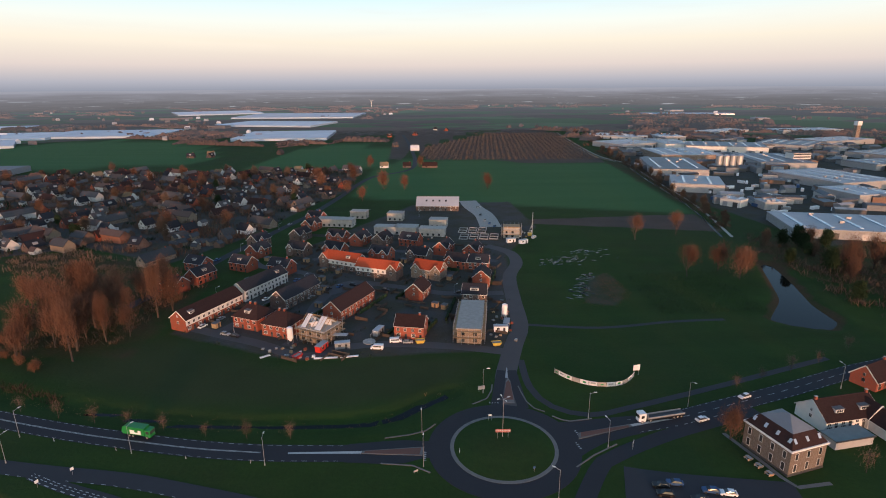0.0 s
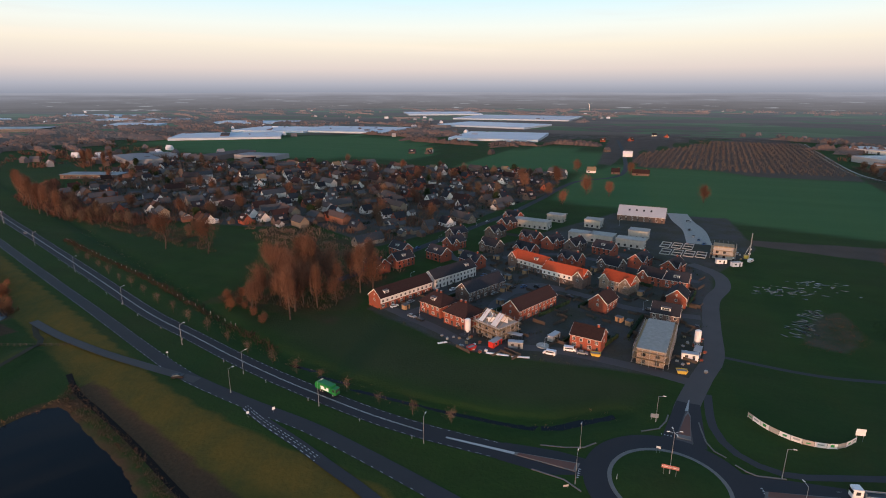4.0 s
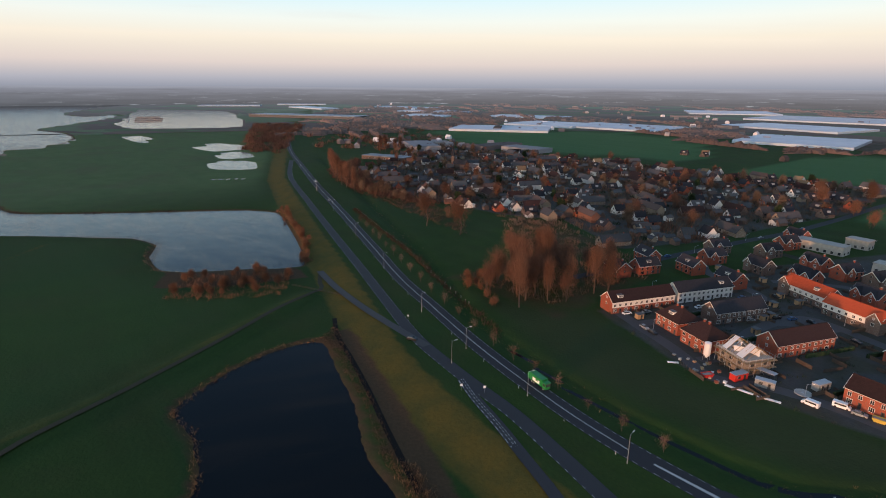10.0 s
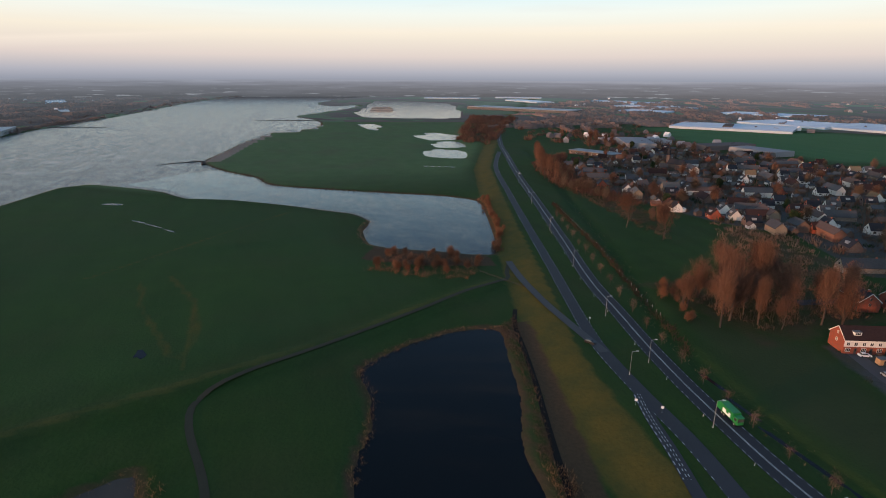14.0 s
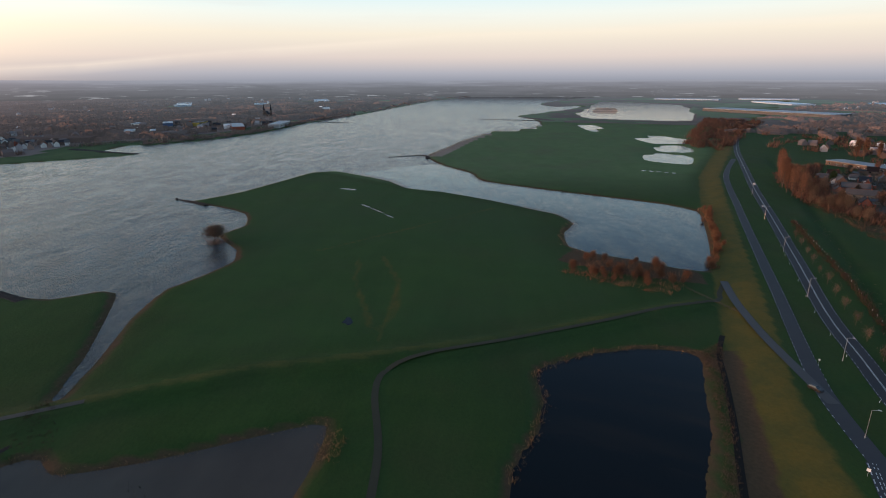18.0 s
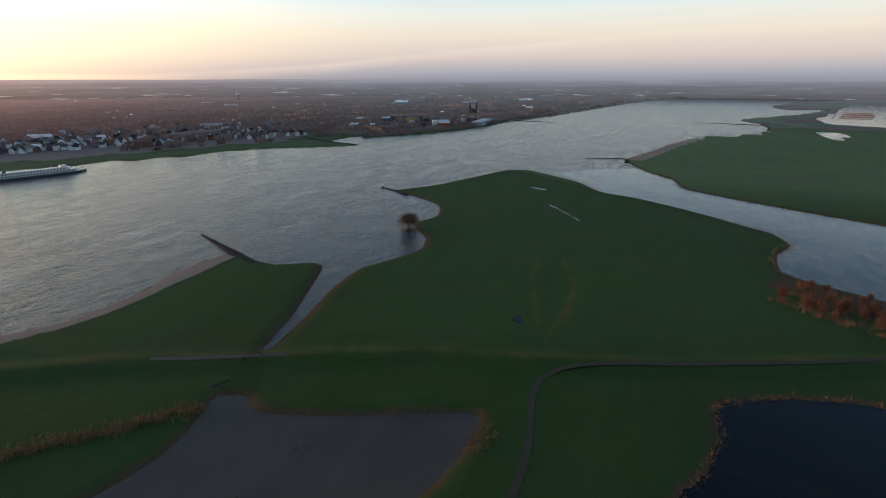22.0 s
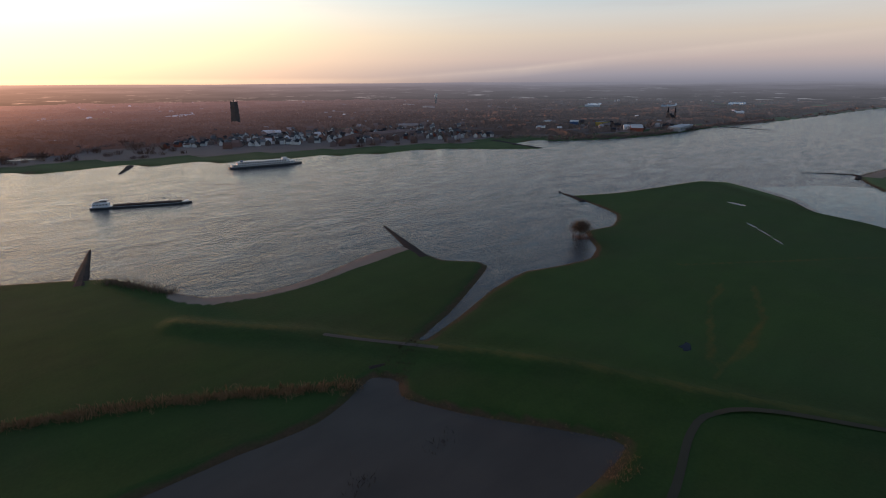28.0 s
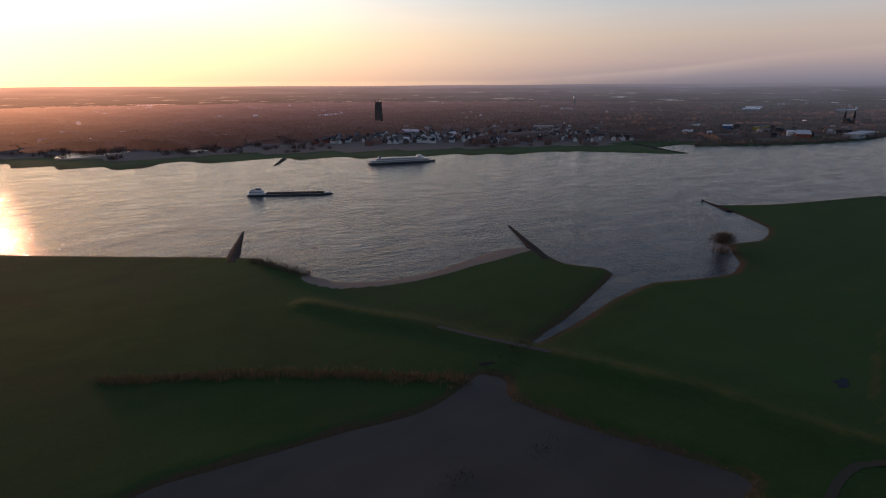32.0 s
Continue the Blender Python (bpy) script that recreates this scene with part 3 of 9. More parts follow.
    for name, c in (("cover", c1), ("cover2", c2), ("cover3", c3)):
        at = me.color_attributes.new(name, "FLOAT_COLOR", "POINT")
        c[:, 3] = 1
        at.data.foreach_set("color", c.ravel())
    me.materials.append(M["ground"])
    ob = new("ground", me)
    return tagged(ob, "winter meadow, fields and village ground with a grassy dike", "ground", kind="structure")


OLD_VILLAGE = [(-560, 372), (-440, 322), (-342, 322), (-283, 326), (-237, 349), (-165, 312), (-138, 371), (-120, 466), (-95, 568), (-105, 692), (-240, 694), (-427, 684), (-563, 667), (-691, 579)]
ESTATE = [(-118, 215), (-60, 190), (25, 198), (36, 250), (40, 330), (70, 400), (60, 500), (-30, 480), (-90, 350)]
SOIL = [([(-50, 946), (-20, 793), (225, 770), (262, 1300), (200, 1500)], 1.0), ([(-110, 1250), (-80, 800), (-60, 800), (-55, 946), (150, 1550), (-60, 1700)], 0.8),
        ([(60, 410), (200, 380), (205, 440), (70, 425)], 0.75), ([(91, 296), (97, 272), (92, 256), (81, 241), (66, 245), (71, 262), (76, 284)], 0.5), ([(-660, 1500), (-240, 1130), (-60, 1250), (-150, 2000)], 0.6)]
TOWN = [OLD_VILLAGE, ESTATE, [(225, 500), (235, 640), (255, 900), (330, 1100), (700, 1050), (800, 800), (520, 560), (420, 400), (250, 340)], [(-330, -905), (-830, -585), (-1000, -700), (-1010, -840), (-750, -1080)], [(-1090, -500), (-1310, -390), (-1310, -620), (-1170, -730)]]
WOOD = [[(-283, 326), (-237, 349), (-165, 312), (-115, 262), (-140, 250), (-205, 266)], [(-650, 428), (-575, 335), (-450, 294), (-350, 296), (-342, 322), (-440, 322), (-560, 372)], [(-870, 360), (-820, 385), (-1400, 720), (-1480, 640), (-1300, 550)], [(-600, 360), (-430, 290), (-340, 275), (-250, 260), (-300, 300), (-440, 318), (-560, 372)],
        [(-200, 190), (-120, 190), (-120, 280), (-190, 290)], [(180, 330), (260, 400), (250, 340), (330, 250), (230, 200)], [(215, 440), (250, 640), (255, 900), (230, 900), (205, 520)]]
GREEN = [[(-90, 520), (205, 440), (228, 770), (-60, 800), (-90, 700)], [(-262, 720), (-85, 715), (-75, 950), (-190, 1060), (-250, 960)], [(-200, 1700), (150, 1600), (420, 1300), (900, 2900), (-100, 2800)], [(-1000, 850), (-800, 740), (-560, 712), (-370, 770), (-330, 800), (-450, 1060), (-680, 1180), (-830, 1040)]]
PADDOCK = [(-190, 188), (-140, 172), (-90, 156), (-30, 154), (8, 170), (20, 194), (-20, 200), (-60, 188), (-118, 218), (-140, 200)]
HEADLAND = [(-150, -104), (-235, -128), (-300, -120), (-440, -218), (-603, -150), (-500, -30), (-410, 80), (-320, 78), (-250, 112), (-215, 90), (-190, 36), (-170, -14), (-160, -52)]
FORELAND = [(-118, -135), (-225, -175), (-222, -215), (-100, -222), (-70, -290), (60, -380), (160, -420), (0, -250), (-75, -196)]
REEDS = [[(-250, 140), (-268, 143), (-300, 110), (-310, 84), (-285, 70), (-265, 100)], [(-178, 112), (-150, 106), (-125, 98), (-100, 86), (-70, 80), (-70, 88), (-125, 106), (-180, 122)]]
SAND = [(-91, -241), (-98, -223), (-123, -208), (-154, -208), (-193, -217), (-222, -215), (-224, -207), (-213, -205), (-186, -203), (-147, -199), (-119, -201), (-95, -211), (-87, -224), (-85, -238)]
CAPE = [(-722, -40), (-851, -14), (-957, 10), (-1090, 52), (-1084, 70), (-952, 30), (-848, 8), (-728, -18)]
build_ground()


def flat_sheet(name, pts, z, mat, label, category):
    bm = bmesh.new()
    vs = [bm.verts.new((x, y, z)) for x, y in pts]
    f = bm.faces.new(vs)
    bmesh.ops.triangulate(bm, faces=[f])
    bmesh.ops.recalc_face_normals(bm, faces=bm.faces)
    if sum(fc.normal.z for fc in bm.faces) < 0:
        bmesh.ops.reverse_faces(bm, faces=bm.faces)
    me = bpy.data.meshes.new(name)
    bm.to_mesh(me)
    bm.free()
    me.materials.append(mat)
    return tagged(new(name, me), label, category, kind="structure")


def grown(pts, r):
    """An outline moved outwards by r."""
    n = len(pts)
    area = sum(pts[i][0] * pts[(i + 1) % n][1] - pts[(i + 1) % n][0] * pts[i][1] for i in range(n))
    s = 1 if area > 0 else -1
    out = []
    for i in range(n):
        a, b = np.array(pts[i - 1]), np.array(pts[(i + 1) % n])
        t = (b - a) / (np.hypot(*(b - a)) + 1e-9)
        out.append((pts[i][0] + s * t[1] * r, pts[i][1] - s * t[0] * r))
    return out


flat_sheet("river_water", [(1500, -1900), (1000, -60), (-20, 60), (-262, 165), (-415, 225), (-700, 330), (-1500, 780), (-4900, 2700), (-4900, 380), (-3600, -60),
                           (-2700, -300), (-1000, -470), (-640, -640), (-200, -800), (150, -1000)], WATER, M["river"],
           "wide rippled river reflecting the evening sky", "river")
flat_sheet("harbour_water", grown(HARBOUR_S, 8), WATER + 0.05, M["calm"], "calm water of a river harbour basin", "water")
for p in POND_S:
    flat_sheet("pond_water", grown(p, 3), WATER + 0.05, M["calm"], "pale still pool in the meadow", "water")
flat_sheet("basin_water", [(-640, -60), (-590, -100), (-545, -55), (-500, -35), (-480, 0), (-445, 45), (-417, 80), (-403, 92), (-374, 99), (-348, 88), (-316, 78), (-298, 88), (-282, 120), (-264, 150), (-324, 176), (-378, 194), (-415, 204), (-450, 185), (-480, 136), (-510, 90), (-552, 40), (-600, 28), (-665, -8)], WATER + 0.03, M["calm"],
           "calm blue-grey basin below the dike", "water")
flat_sheet("mud_pond_water", grown(MUD_S, 3), WATER + 0.05, M["mud_pond"], "grey-brown muddy pond below the dike", "water")
flat_sheet("dark_pond_water", grown(DARK_S, 3), WATER + 0.05, M["pond"], "dark still pond at the foot of the dike", "water")
flat_sheet("east_pond_water", grown(EAST_S, 3), -1.6, M["pond"], "narrow blue-grey pond beside the fields", "water")

# ---- distance: a plain glowing ring of hazy land where the flat country ends ----
def build_backdrop():
    def build(k, p):
        g = k.add("ShaderNodeNewGeometry").outputs["Position"]
        sp = k.add("ShaderNodeSeparateXYZ", {0: g})
        mp = k.add("ShaderNodeMapping", {"Vector": g, "Scale": (1.0, 1.0, 24.0)})
        n = k.noise(0.0022, 6.0, 0.62, mp.outputs[0])
        n2 = k.noise(0.006, 5.0, 0.6, mp.outputs[0])
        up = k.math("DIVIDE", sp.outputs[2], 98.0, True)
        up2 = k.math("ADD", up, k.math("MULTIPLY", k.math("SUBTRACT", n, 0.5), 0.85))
        # haze painted into the emission, paler towards the top of the ring
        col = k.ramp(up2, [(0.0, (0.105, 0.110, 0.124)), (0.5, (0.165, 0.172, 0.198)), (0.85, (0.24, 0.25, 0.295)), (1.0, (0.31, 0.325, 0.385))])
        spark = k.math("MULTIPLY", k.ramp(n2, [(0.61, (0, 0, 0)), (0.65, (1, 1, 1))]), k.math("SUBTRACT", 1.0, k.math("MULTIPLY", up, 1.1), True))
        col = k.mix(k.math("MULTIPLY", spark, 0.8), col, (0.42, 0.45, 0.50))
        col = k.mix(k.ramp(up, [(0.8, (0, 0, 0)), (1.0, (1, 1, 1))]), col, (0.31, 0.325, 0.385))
        # sunset warmth painted into the glow on the sun's side
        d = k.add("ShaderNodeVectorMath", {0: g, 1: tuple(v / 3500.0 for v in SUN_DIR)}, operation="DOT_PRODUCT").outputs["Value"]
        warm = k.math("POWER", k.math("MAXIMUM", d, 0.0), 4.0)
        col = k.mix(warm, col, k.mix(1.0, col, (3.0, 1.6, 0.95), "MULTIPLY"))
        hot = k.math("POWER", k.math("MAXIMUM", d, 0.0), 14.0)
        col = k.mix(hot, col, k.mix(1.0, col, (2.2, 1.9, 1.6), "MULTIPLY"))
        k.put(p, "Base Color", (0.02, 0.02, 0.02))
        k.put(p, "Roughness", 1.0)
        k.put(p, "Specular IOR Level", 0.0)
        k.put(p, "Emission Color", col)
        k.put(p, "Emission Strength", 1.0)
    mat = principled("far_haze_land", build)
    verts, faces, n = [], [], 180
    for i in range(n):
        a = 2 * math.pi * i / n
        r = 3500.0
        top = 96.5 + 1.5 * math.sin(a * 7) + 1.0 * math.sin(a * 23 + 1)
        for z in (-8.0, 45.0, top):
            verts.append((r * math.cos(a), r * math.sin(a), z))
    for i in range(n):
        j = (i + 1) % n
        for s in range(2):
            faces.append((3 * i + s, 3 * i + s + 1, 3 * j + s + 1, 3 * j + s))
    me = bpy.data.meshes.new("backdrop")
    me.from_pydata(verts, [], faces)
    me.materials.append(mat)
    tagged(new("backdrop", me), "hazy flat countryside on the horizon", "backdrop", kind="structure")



def far_haze_glow(k, p, col):
    """Base colour plus distance haze as emission, stronger with range, warm towards the sun."""
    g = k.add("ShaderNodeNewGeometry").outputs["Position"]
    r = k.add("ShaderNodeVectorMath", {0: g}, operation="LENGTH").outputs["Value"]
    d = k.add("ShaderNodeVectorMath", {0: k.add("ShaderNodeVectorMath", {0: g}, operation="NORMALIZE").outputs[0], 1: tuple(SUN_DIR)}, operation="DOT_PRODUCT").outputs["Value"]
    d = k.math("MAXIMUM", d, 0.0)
    # haze colour painted as glow: grey-blue, orange on the sun's side
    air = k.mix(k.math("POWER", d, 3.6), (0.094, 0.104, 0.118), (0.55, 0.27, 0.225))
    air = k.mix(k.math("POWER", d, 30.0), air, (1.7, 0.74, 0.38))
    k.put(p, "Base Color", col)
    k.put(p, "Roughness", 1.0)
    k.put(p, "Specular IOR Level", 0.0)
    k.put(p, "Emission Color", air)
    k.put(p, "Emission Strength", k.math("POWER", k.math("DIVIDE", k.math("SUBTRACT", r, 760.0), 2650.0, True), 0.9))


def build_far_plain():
    """The last kilometres of the plain before the horizon: fields and pastures lost in evening haze."""
    def build(k, p):
        g = k.add("ShaderNodeNewGeometry").outputs["Position"]
        big = k.noise(0.0022, 5.0, 0.6, g)
        mid = k.noise(0.012, 4.0, 0.6, g)
        mp = k.add("ShaderNodeMapping", {"Vector": g, "Scale": (0.0032, 0.0062, 1.0), "Rotation": (0, 0, -0.35)})
        cell = k.add("ShaderNodeTexVoronoi", {"Vector": mp.outputs[0], "Scale": 1.0, "Randomness": 0.9}).outputs["Color"]
        pick = k.add("ShaderNodeSeparateColor", {0: cell})
        field = k.ramp(pick.outputs[0], [(0.0, (0.055, 0.100, 0.046)), (0.34, (0.082, 0.130, 0.066)), (0.55, (0.062, 0.080, 0.045)), (0.70, (0.105, 0.080, 0.066)), (0.86, (0.070, 0.052, 0.046))], "CONSTANT")
        wood = k.mix(mid, (0.048, 0.036, 0.034), (0.11, 0.080, 0.074))
        south = k.math("MULTIPLY", k.math("ADD", k.add("ShaderNodeSeparateXYZ", {0: g}).outputs[1], 300.0), -0.002, True)
        share = k.math("ADD", big, k.math("ADD", k.math("MULTIPLY", mid, 0.3), k.math("MULTIPLY", south, 0.10)))
        # fields and woods, with haze added as emission
        far_haze_glow(k, p, k.mix(k.ramp(share, [(0.62, (0, 0, 0)), (0.70, (1, 1, 1))]), field, wood))
    mat = principled("far_plain", build)
    rs = np.linspace(1000.0, 3500.0, 101)
    n = 600
    a = np.arange(n) * 2 * math.pi / n
    R, A = np.meshgrid(rs, a)
    px, py = (R * np.cos(A)).ravel(), (R * np.sin(A)).ravel()
    h = land_height(px, py) + 0.5
    inland = line_distance(px, py, FAR_BANK, False)
    use = (np.hypot(px, py) > 1355) | ((py < -100) & (inland > 230))
    m = len(rs)
    faces = []
    for i in range(n):
        j = (i + 1) % n
        for s in range(m - 1):
            q = (i * m + s, i * m + s + 1, j * m + s + 1, j * m + s)
            if max(h[v] for v in q) > WATER - 0.8 and all(use[v] for v in q):
                faces.append(q)
    me = bpy.data.meshes.new("far_backdrop")
    me.from_pydata(np.column_stack([px, py, h]).tolist(), [], faces)
    me.materials.append(mat)
    tagged(new("backdrop_plain", me), "hazy fields, woods and villages far across the plain", "backdrop", kind="structure")


build_backdrop()
build_far_plain()

# ---- roads ----
def ribbon(name, pts, width, mat, label, category, lift=0.06, offset=0.0, follow=True, z=None, kind="structure", thick=0.0):
    """A strip of even width laid along a line, on the ground."""
    line = smooth_line(pts, 5.0)
    n = len(line)
    left, right = [], []
    for i, p in enumerate(line):
        a, b = line[max(i - 1, 0)], line[min(i + 1, n - 1)]
        t = (b - a)[:2] / (np.hypot(*(b - a)[:2]) + 1e-9)
        nrm = np.array((-t[1], t[0]))
        left.append(p[:2] + nrm * (offset + width / 2))
        right.append(p[:2] + nrm * (offset - width / 2))
    if z is None:
        hl = land_height([p[0] for p in left], [p[1] for p in left])
        hr = land_height([p[0] for p in right], [p[1] for p in right])
        hm = np.maximum(hl, hr)
    else:
        hm = np.full(n, z)
    verts = [(*l, h + lift) for l, h in zip(left, hm)] + [(*r, h + lift) for r, h in zip(right, hm)]
    faces = [(i, n + i, n + i + 1, i + 1) for i in range(n - 1)]
    if thick:
        m = len(verts)
        verts += [(v[0], v[1], v[2] - thick) for v in verts]
        faces += [(i + 1, m + i + 1, m + i, i) for i in range(n - 1)] + [(n + i, m + n + i, m + n + i + 1, n + i + 1) for i in range(n - 1)]
    me = bpy.data.meshes.new(name)
    me.from_pydata([tuple(map(float, v)) for v in verts], [], faces)
    me.materials.append(mat)
    return tagged(new(name, me), label, category, kind=kind)


MAIN = [(-5, 136), (-14, 135), (-30, 134.5), (-53, 135), (-72, 137), (-94, 141), (-115, 145.5), (-140, 152), (-170, 161), (-210, 173), (-276, 198), (-388, 240), (-499, 281),
        (-644, 338), (-799, 400), (-972, 480), (-1146, 578), (-1381, 737), (-1604, 893)]
SERVICE = [(-20, 106), (-44, 113), (-66, 119), (-87, 124), (-115, 128), (-148, 134.5), (-182, 146), (-232, 164), (-303, 189), (-415, 229), (-569, 286), (-700, 352)]
BIKE = [(-30, 93), (-53, 104), (-69, 110), (-85, 116), (-100, 121), (-112, 126)]
RAMP = [(-140, 133), (-163, 134), (-189, 136), (-225, 142), (-254, 149)]
TRACK = [(-250, 147), (-238, 140), (-227, 134), (-217, 107), (-202, 78), (-183, 37), (-170, 6), (-159, -8), (-144, -10), (-113, -4), (-80, -3)]
ACCESS = [(19, 154), (20, 160), (22, 178), (28, 203), (33, 222), (34, 253), (36, 287), (43, 312), (41, 334), (28, 349)]
EAST = [(33, 140), (46, 144), (58, 147), (73, 151), (95, 159), (119, 168), (146, 179), (200, 200), (400, 290)]
EAST2 = [(30, 105), (36, 117), (44, 130), (52, 135), (66, 142), (81, 148), (100, 155)]
ribbon("main_road", MAIN, 7.6, M["asphalt"], "dark asphalt main road along the dike", "road")
ribbon("service_road", SERVICE, 5.4, M["asphalt_old"], "grey asphalt service road on the dike", "road", 0.05)
ribbon("cycle_path", BIKE, 3.6, M["asphalt_old"], "asphalt cycle path with dashed line", "path", 0.07)
ribbon("ramp_road", RAMP, 3.8, M["ramp"], "worn asphalt ramp down to the meadows", "road", 0.08)
ribbon("farm_track", TRACK, 2.3, M["track"], "bare earth farm track through the meadow", "track", 0.08)
GRAVEL = asphalt("pale_gravel", (0.066, 0.058, 0.050), 0.1)
ribbon("culvert_track", [(-110, -143), (-116, -130), (-124, -115), (-132, -100)], 2.4, GRAVEL, "pale gravel track over the culvert on the summer dike", "track", 0.06)
ribbon("dike_ditch", [(-192, 122), (-176, 114), (-155, 107.5), (-131, 99.5), (-112, 92.5), (-98, 87.5), (-80, 81.5)], 2.0, asphalt("wet_ditch_mud", (0.014, 0.012, 0.011), 0.05), "narrow dark ditch at the foot of the dike", "ditch", 0.08)
ribbon("access_road", ACCESS, 7.5, M["clinker"], "paved access road into the new estate", "road", 0.05)
ribbon("east_road", EAST, 7.4, M["asphalt"], "dark asphalt road leaving the roundabout", "road", 0.055)
ribbon("side_road", EAST2, 5.0, M["asphalt"], "asphalt side road beside the roundabout", "road", 0.045)
ribbon("field_road", [(261, 1292), (235, 871), (249, 749), (236, 627), (225, 509), (215, 441), (199, 367)], 2.3, M["concrete"], "pale concrete farm road beside a field ditch", "road", 0.07)
ribbon("field_ditch", [(254, 1292), (228, 871), (242, 749), (229, 627), (218, 509), (208, 441), (192, 367)], 1.6, M["river"], "narrow ditch reflecting the sky beside the field", "ditch", 0.06)

# ---- building kit ----
def part(name, bm, material, parent, label="", smooth=False):
    """Links a bmesh as one mesh object under a thing or a part."""
    me = bpy.data.meshes.new(name)
    bm.to_mesh(me)
    bm.free()
    me.materials.append(material)
    if smooth:
        me.polygons.foreach_set("use_smooth", [True] * len(me.polygons))
    ob = new(name, me)
    ob.parent = parent
    if label:
        ob["label"] = label
    return ob


def part_mesh(name, me, parent, loc=(0, 0, 0), rz=0.0, label=""):
    ob = new(name, me)
    ob.parent = parent
    ob.matrix_basis = pose(*loc, 0, 0, rz)
    if label:
        ob["label"] = label
    return ob


def thing(name, x, y, rz=0.0, label="", category="", group="", z=None, kind=""):
    if z is None:
        z = ground_z(x, y)
    ob = new(name)
    ob.empty_display_size = 0.5
    ob.matrix_basis = pose(x, y, z, 0, 0, rz)
    return tagged(ob, label, category, group, kind)


def box(bm, x0, x1, y0, y1, z0, z1):
    v = [bm.verts.new(c) for c in ((x0, y0, z0), (x1, y0, z0), (x1, y1, z0), (x0, y1, z0), (x0, y0, z1), (x1, y0, z1), (x1, y1, z1), (x0, y1, z1))]
    for f in ((3, 2, 1, 0), (4, 5, 6, 7), (0, 1, 5, 4), (1, 2, 6, 5), (2, 3, 7, 6), (3, 0, 4, 7)):
        bm.faces.new([v[i] for i in f])
    return bm


def boxes(*bs):
    bm = bmesh.new()
    for b in bs:
        box(bm, *b)
    return bm


def prism(bm, outline, z0, z1):
    a = [bm.verts.new((x, y, z0)) for x, y in outline]
    b = [bm.verts.new((x, y, z1)) for x, y in outline]
    n = len(a)
    bm.faces.new(a[::-1])
    bm.faces.new(b)
    for i in range(n):
        bm.faces.new((a[i], a[(i + 1) % n], b[(i + 1) % n], b[i]))
    return bm


def tube(bm, p, q, r0, r1, n=6):
    """A tapered round bar from p to q."""
    p, q = Vector(p), Vector(q)
    d = (q - p).normalized()
    u = d.orthogonal().normalized()
    w = d.cross(u)
    a = [bm.verts.new(p + (u * math.cos(2 * math.pi * i / n) + w * math.sin(2 * math.pi * i / n)) * r0) for i in range(n)]
    b = [bm.verts.new(q + (u * math.cos(2 * math.pi * i / n) + w * math.sin(2 * math.pi * i / n)) * r1) for i in range(n)]
    for i in range(n):
        bm.faces.new((a[i], a[(i + 1) % n], b[(i + 1) % n], b[i]))
    bm.faces.new(a[::-1])
    bm.faces.new(b)
    return bm


MESHES = {}


def shared(key, material, make):
    """A mesh that alike pieces share."""
    if key not in MESHES:
        me = bpy.data.meshes.new(key[0])
        bm = make()
        bm.to_mesh(me)
        bm.free()
        me.materials.append(material)
        MESHES[key] = me
    return MESHES[key]


def window(parent, x, y, z, rz, w, h, mat="frame", bars=1):
    """A framed window on a wall; local +y of the window looks outwards."""
    def frame_bm():
        t, d = 0.09, 0.07
        xs = [-w / 2, -w / 2 + t]
        for i in range(bars):
            c = -w / 2 + w * (i + 1) / (bars + 1)
            xs += [c - 0.035, c + 0.035]
        xs += [w / 2 - t, w / 2]
        zs = [0, t, h - t, h]
        bm = bmesh.new()
        grid = [[bm.verts.new((a, 0, b)) for b in zs] for a in xs]
        fs = []
        for i in range(len(xs) - 1):
            for j in range(3):
                if j != 1 or i % 2 == 0:
                    fs.append(bm.faces.new((grid[i][j], grid[i + 1][j], grid[i + 1][j + 1], grid[i][j + 1])))
        ex = bmesh.ops.extrude_face_region(bm, geom=fs)
        bmesh.ops.translate(bm, vec=(0, d, 0), verts=[v for v in ex["geom"] if isinstance(v, bmesh.types.BMVert)])
        bmesh.ops.recalc_face_normals(bm, faces=bm.faces)
        return bm
    f = part_mesh("window", shared(("window", w, h, mat, bars), M[mat], frame_bm), parent, (x, y, z), rz)
    part_mesh("pane", shared(("pane", w, h), M["glass"], lambda: boxes((-w / 2 + 0.05, w / 2 - 0.05, 0.005, 0.03, 0.05, h - 0.05))), f)
    return f


def window_one(parent, x, y, z, rz, w, h, mat="frame", bars=1):
    """A small far window: frame and dark pane in one mesh."""
    key = ("window_one", w, h, mat, bars)
    if key not in MESHES:
        bm = boxes((-w / 2, w / 2, 0, 0.08, 0, h))
        bm.faces.ensure_lookup_table()
        front = [f for f in bm.faces if f.calc_center_median().y > 0.079]
        bmesh.ops.inset_individual(bm, faces=front, thickness=0.13, depth=-0.05)
        for f in front:
            f.material_index = 1
        me = bpy.data.meshes.new("window")
        bm.to_mesh(me)
        bm.free()
        me.materials.append(M[mat])
        me.materials.append(M["glass"])
        MESHES[key] = me
    return part_mesh("window", MESHES[key], parent, (x, y, z), rz)


def door(parent, x, y, z, rz, w=1.0, h=2.2, mat="dark_frame"):
    d = part_mesh("door", shared(("door", w, h, mat), M[mat], lambda: boxes((-w / 2, w / 2, 0, 0.06, 0, h))), parent, (x, y, z), rz)
    part_mesh("door_light", shared(("door_light", w, h), M["glass"], lambda: boxes((-w / 4, w / 4, 0.05, 0.075, h * 0.55, h * 0.9))), d)
    return d


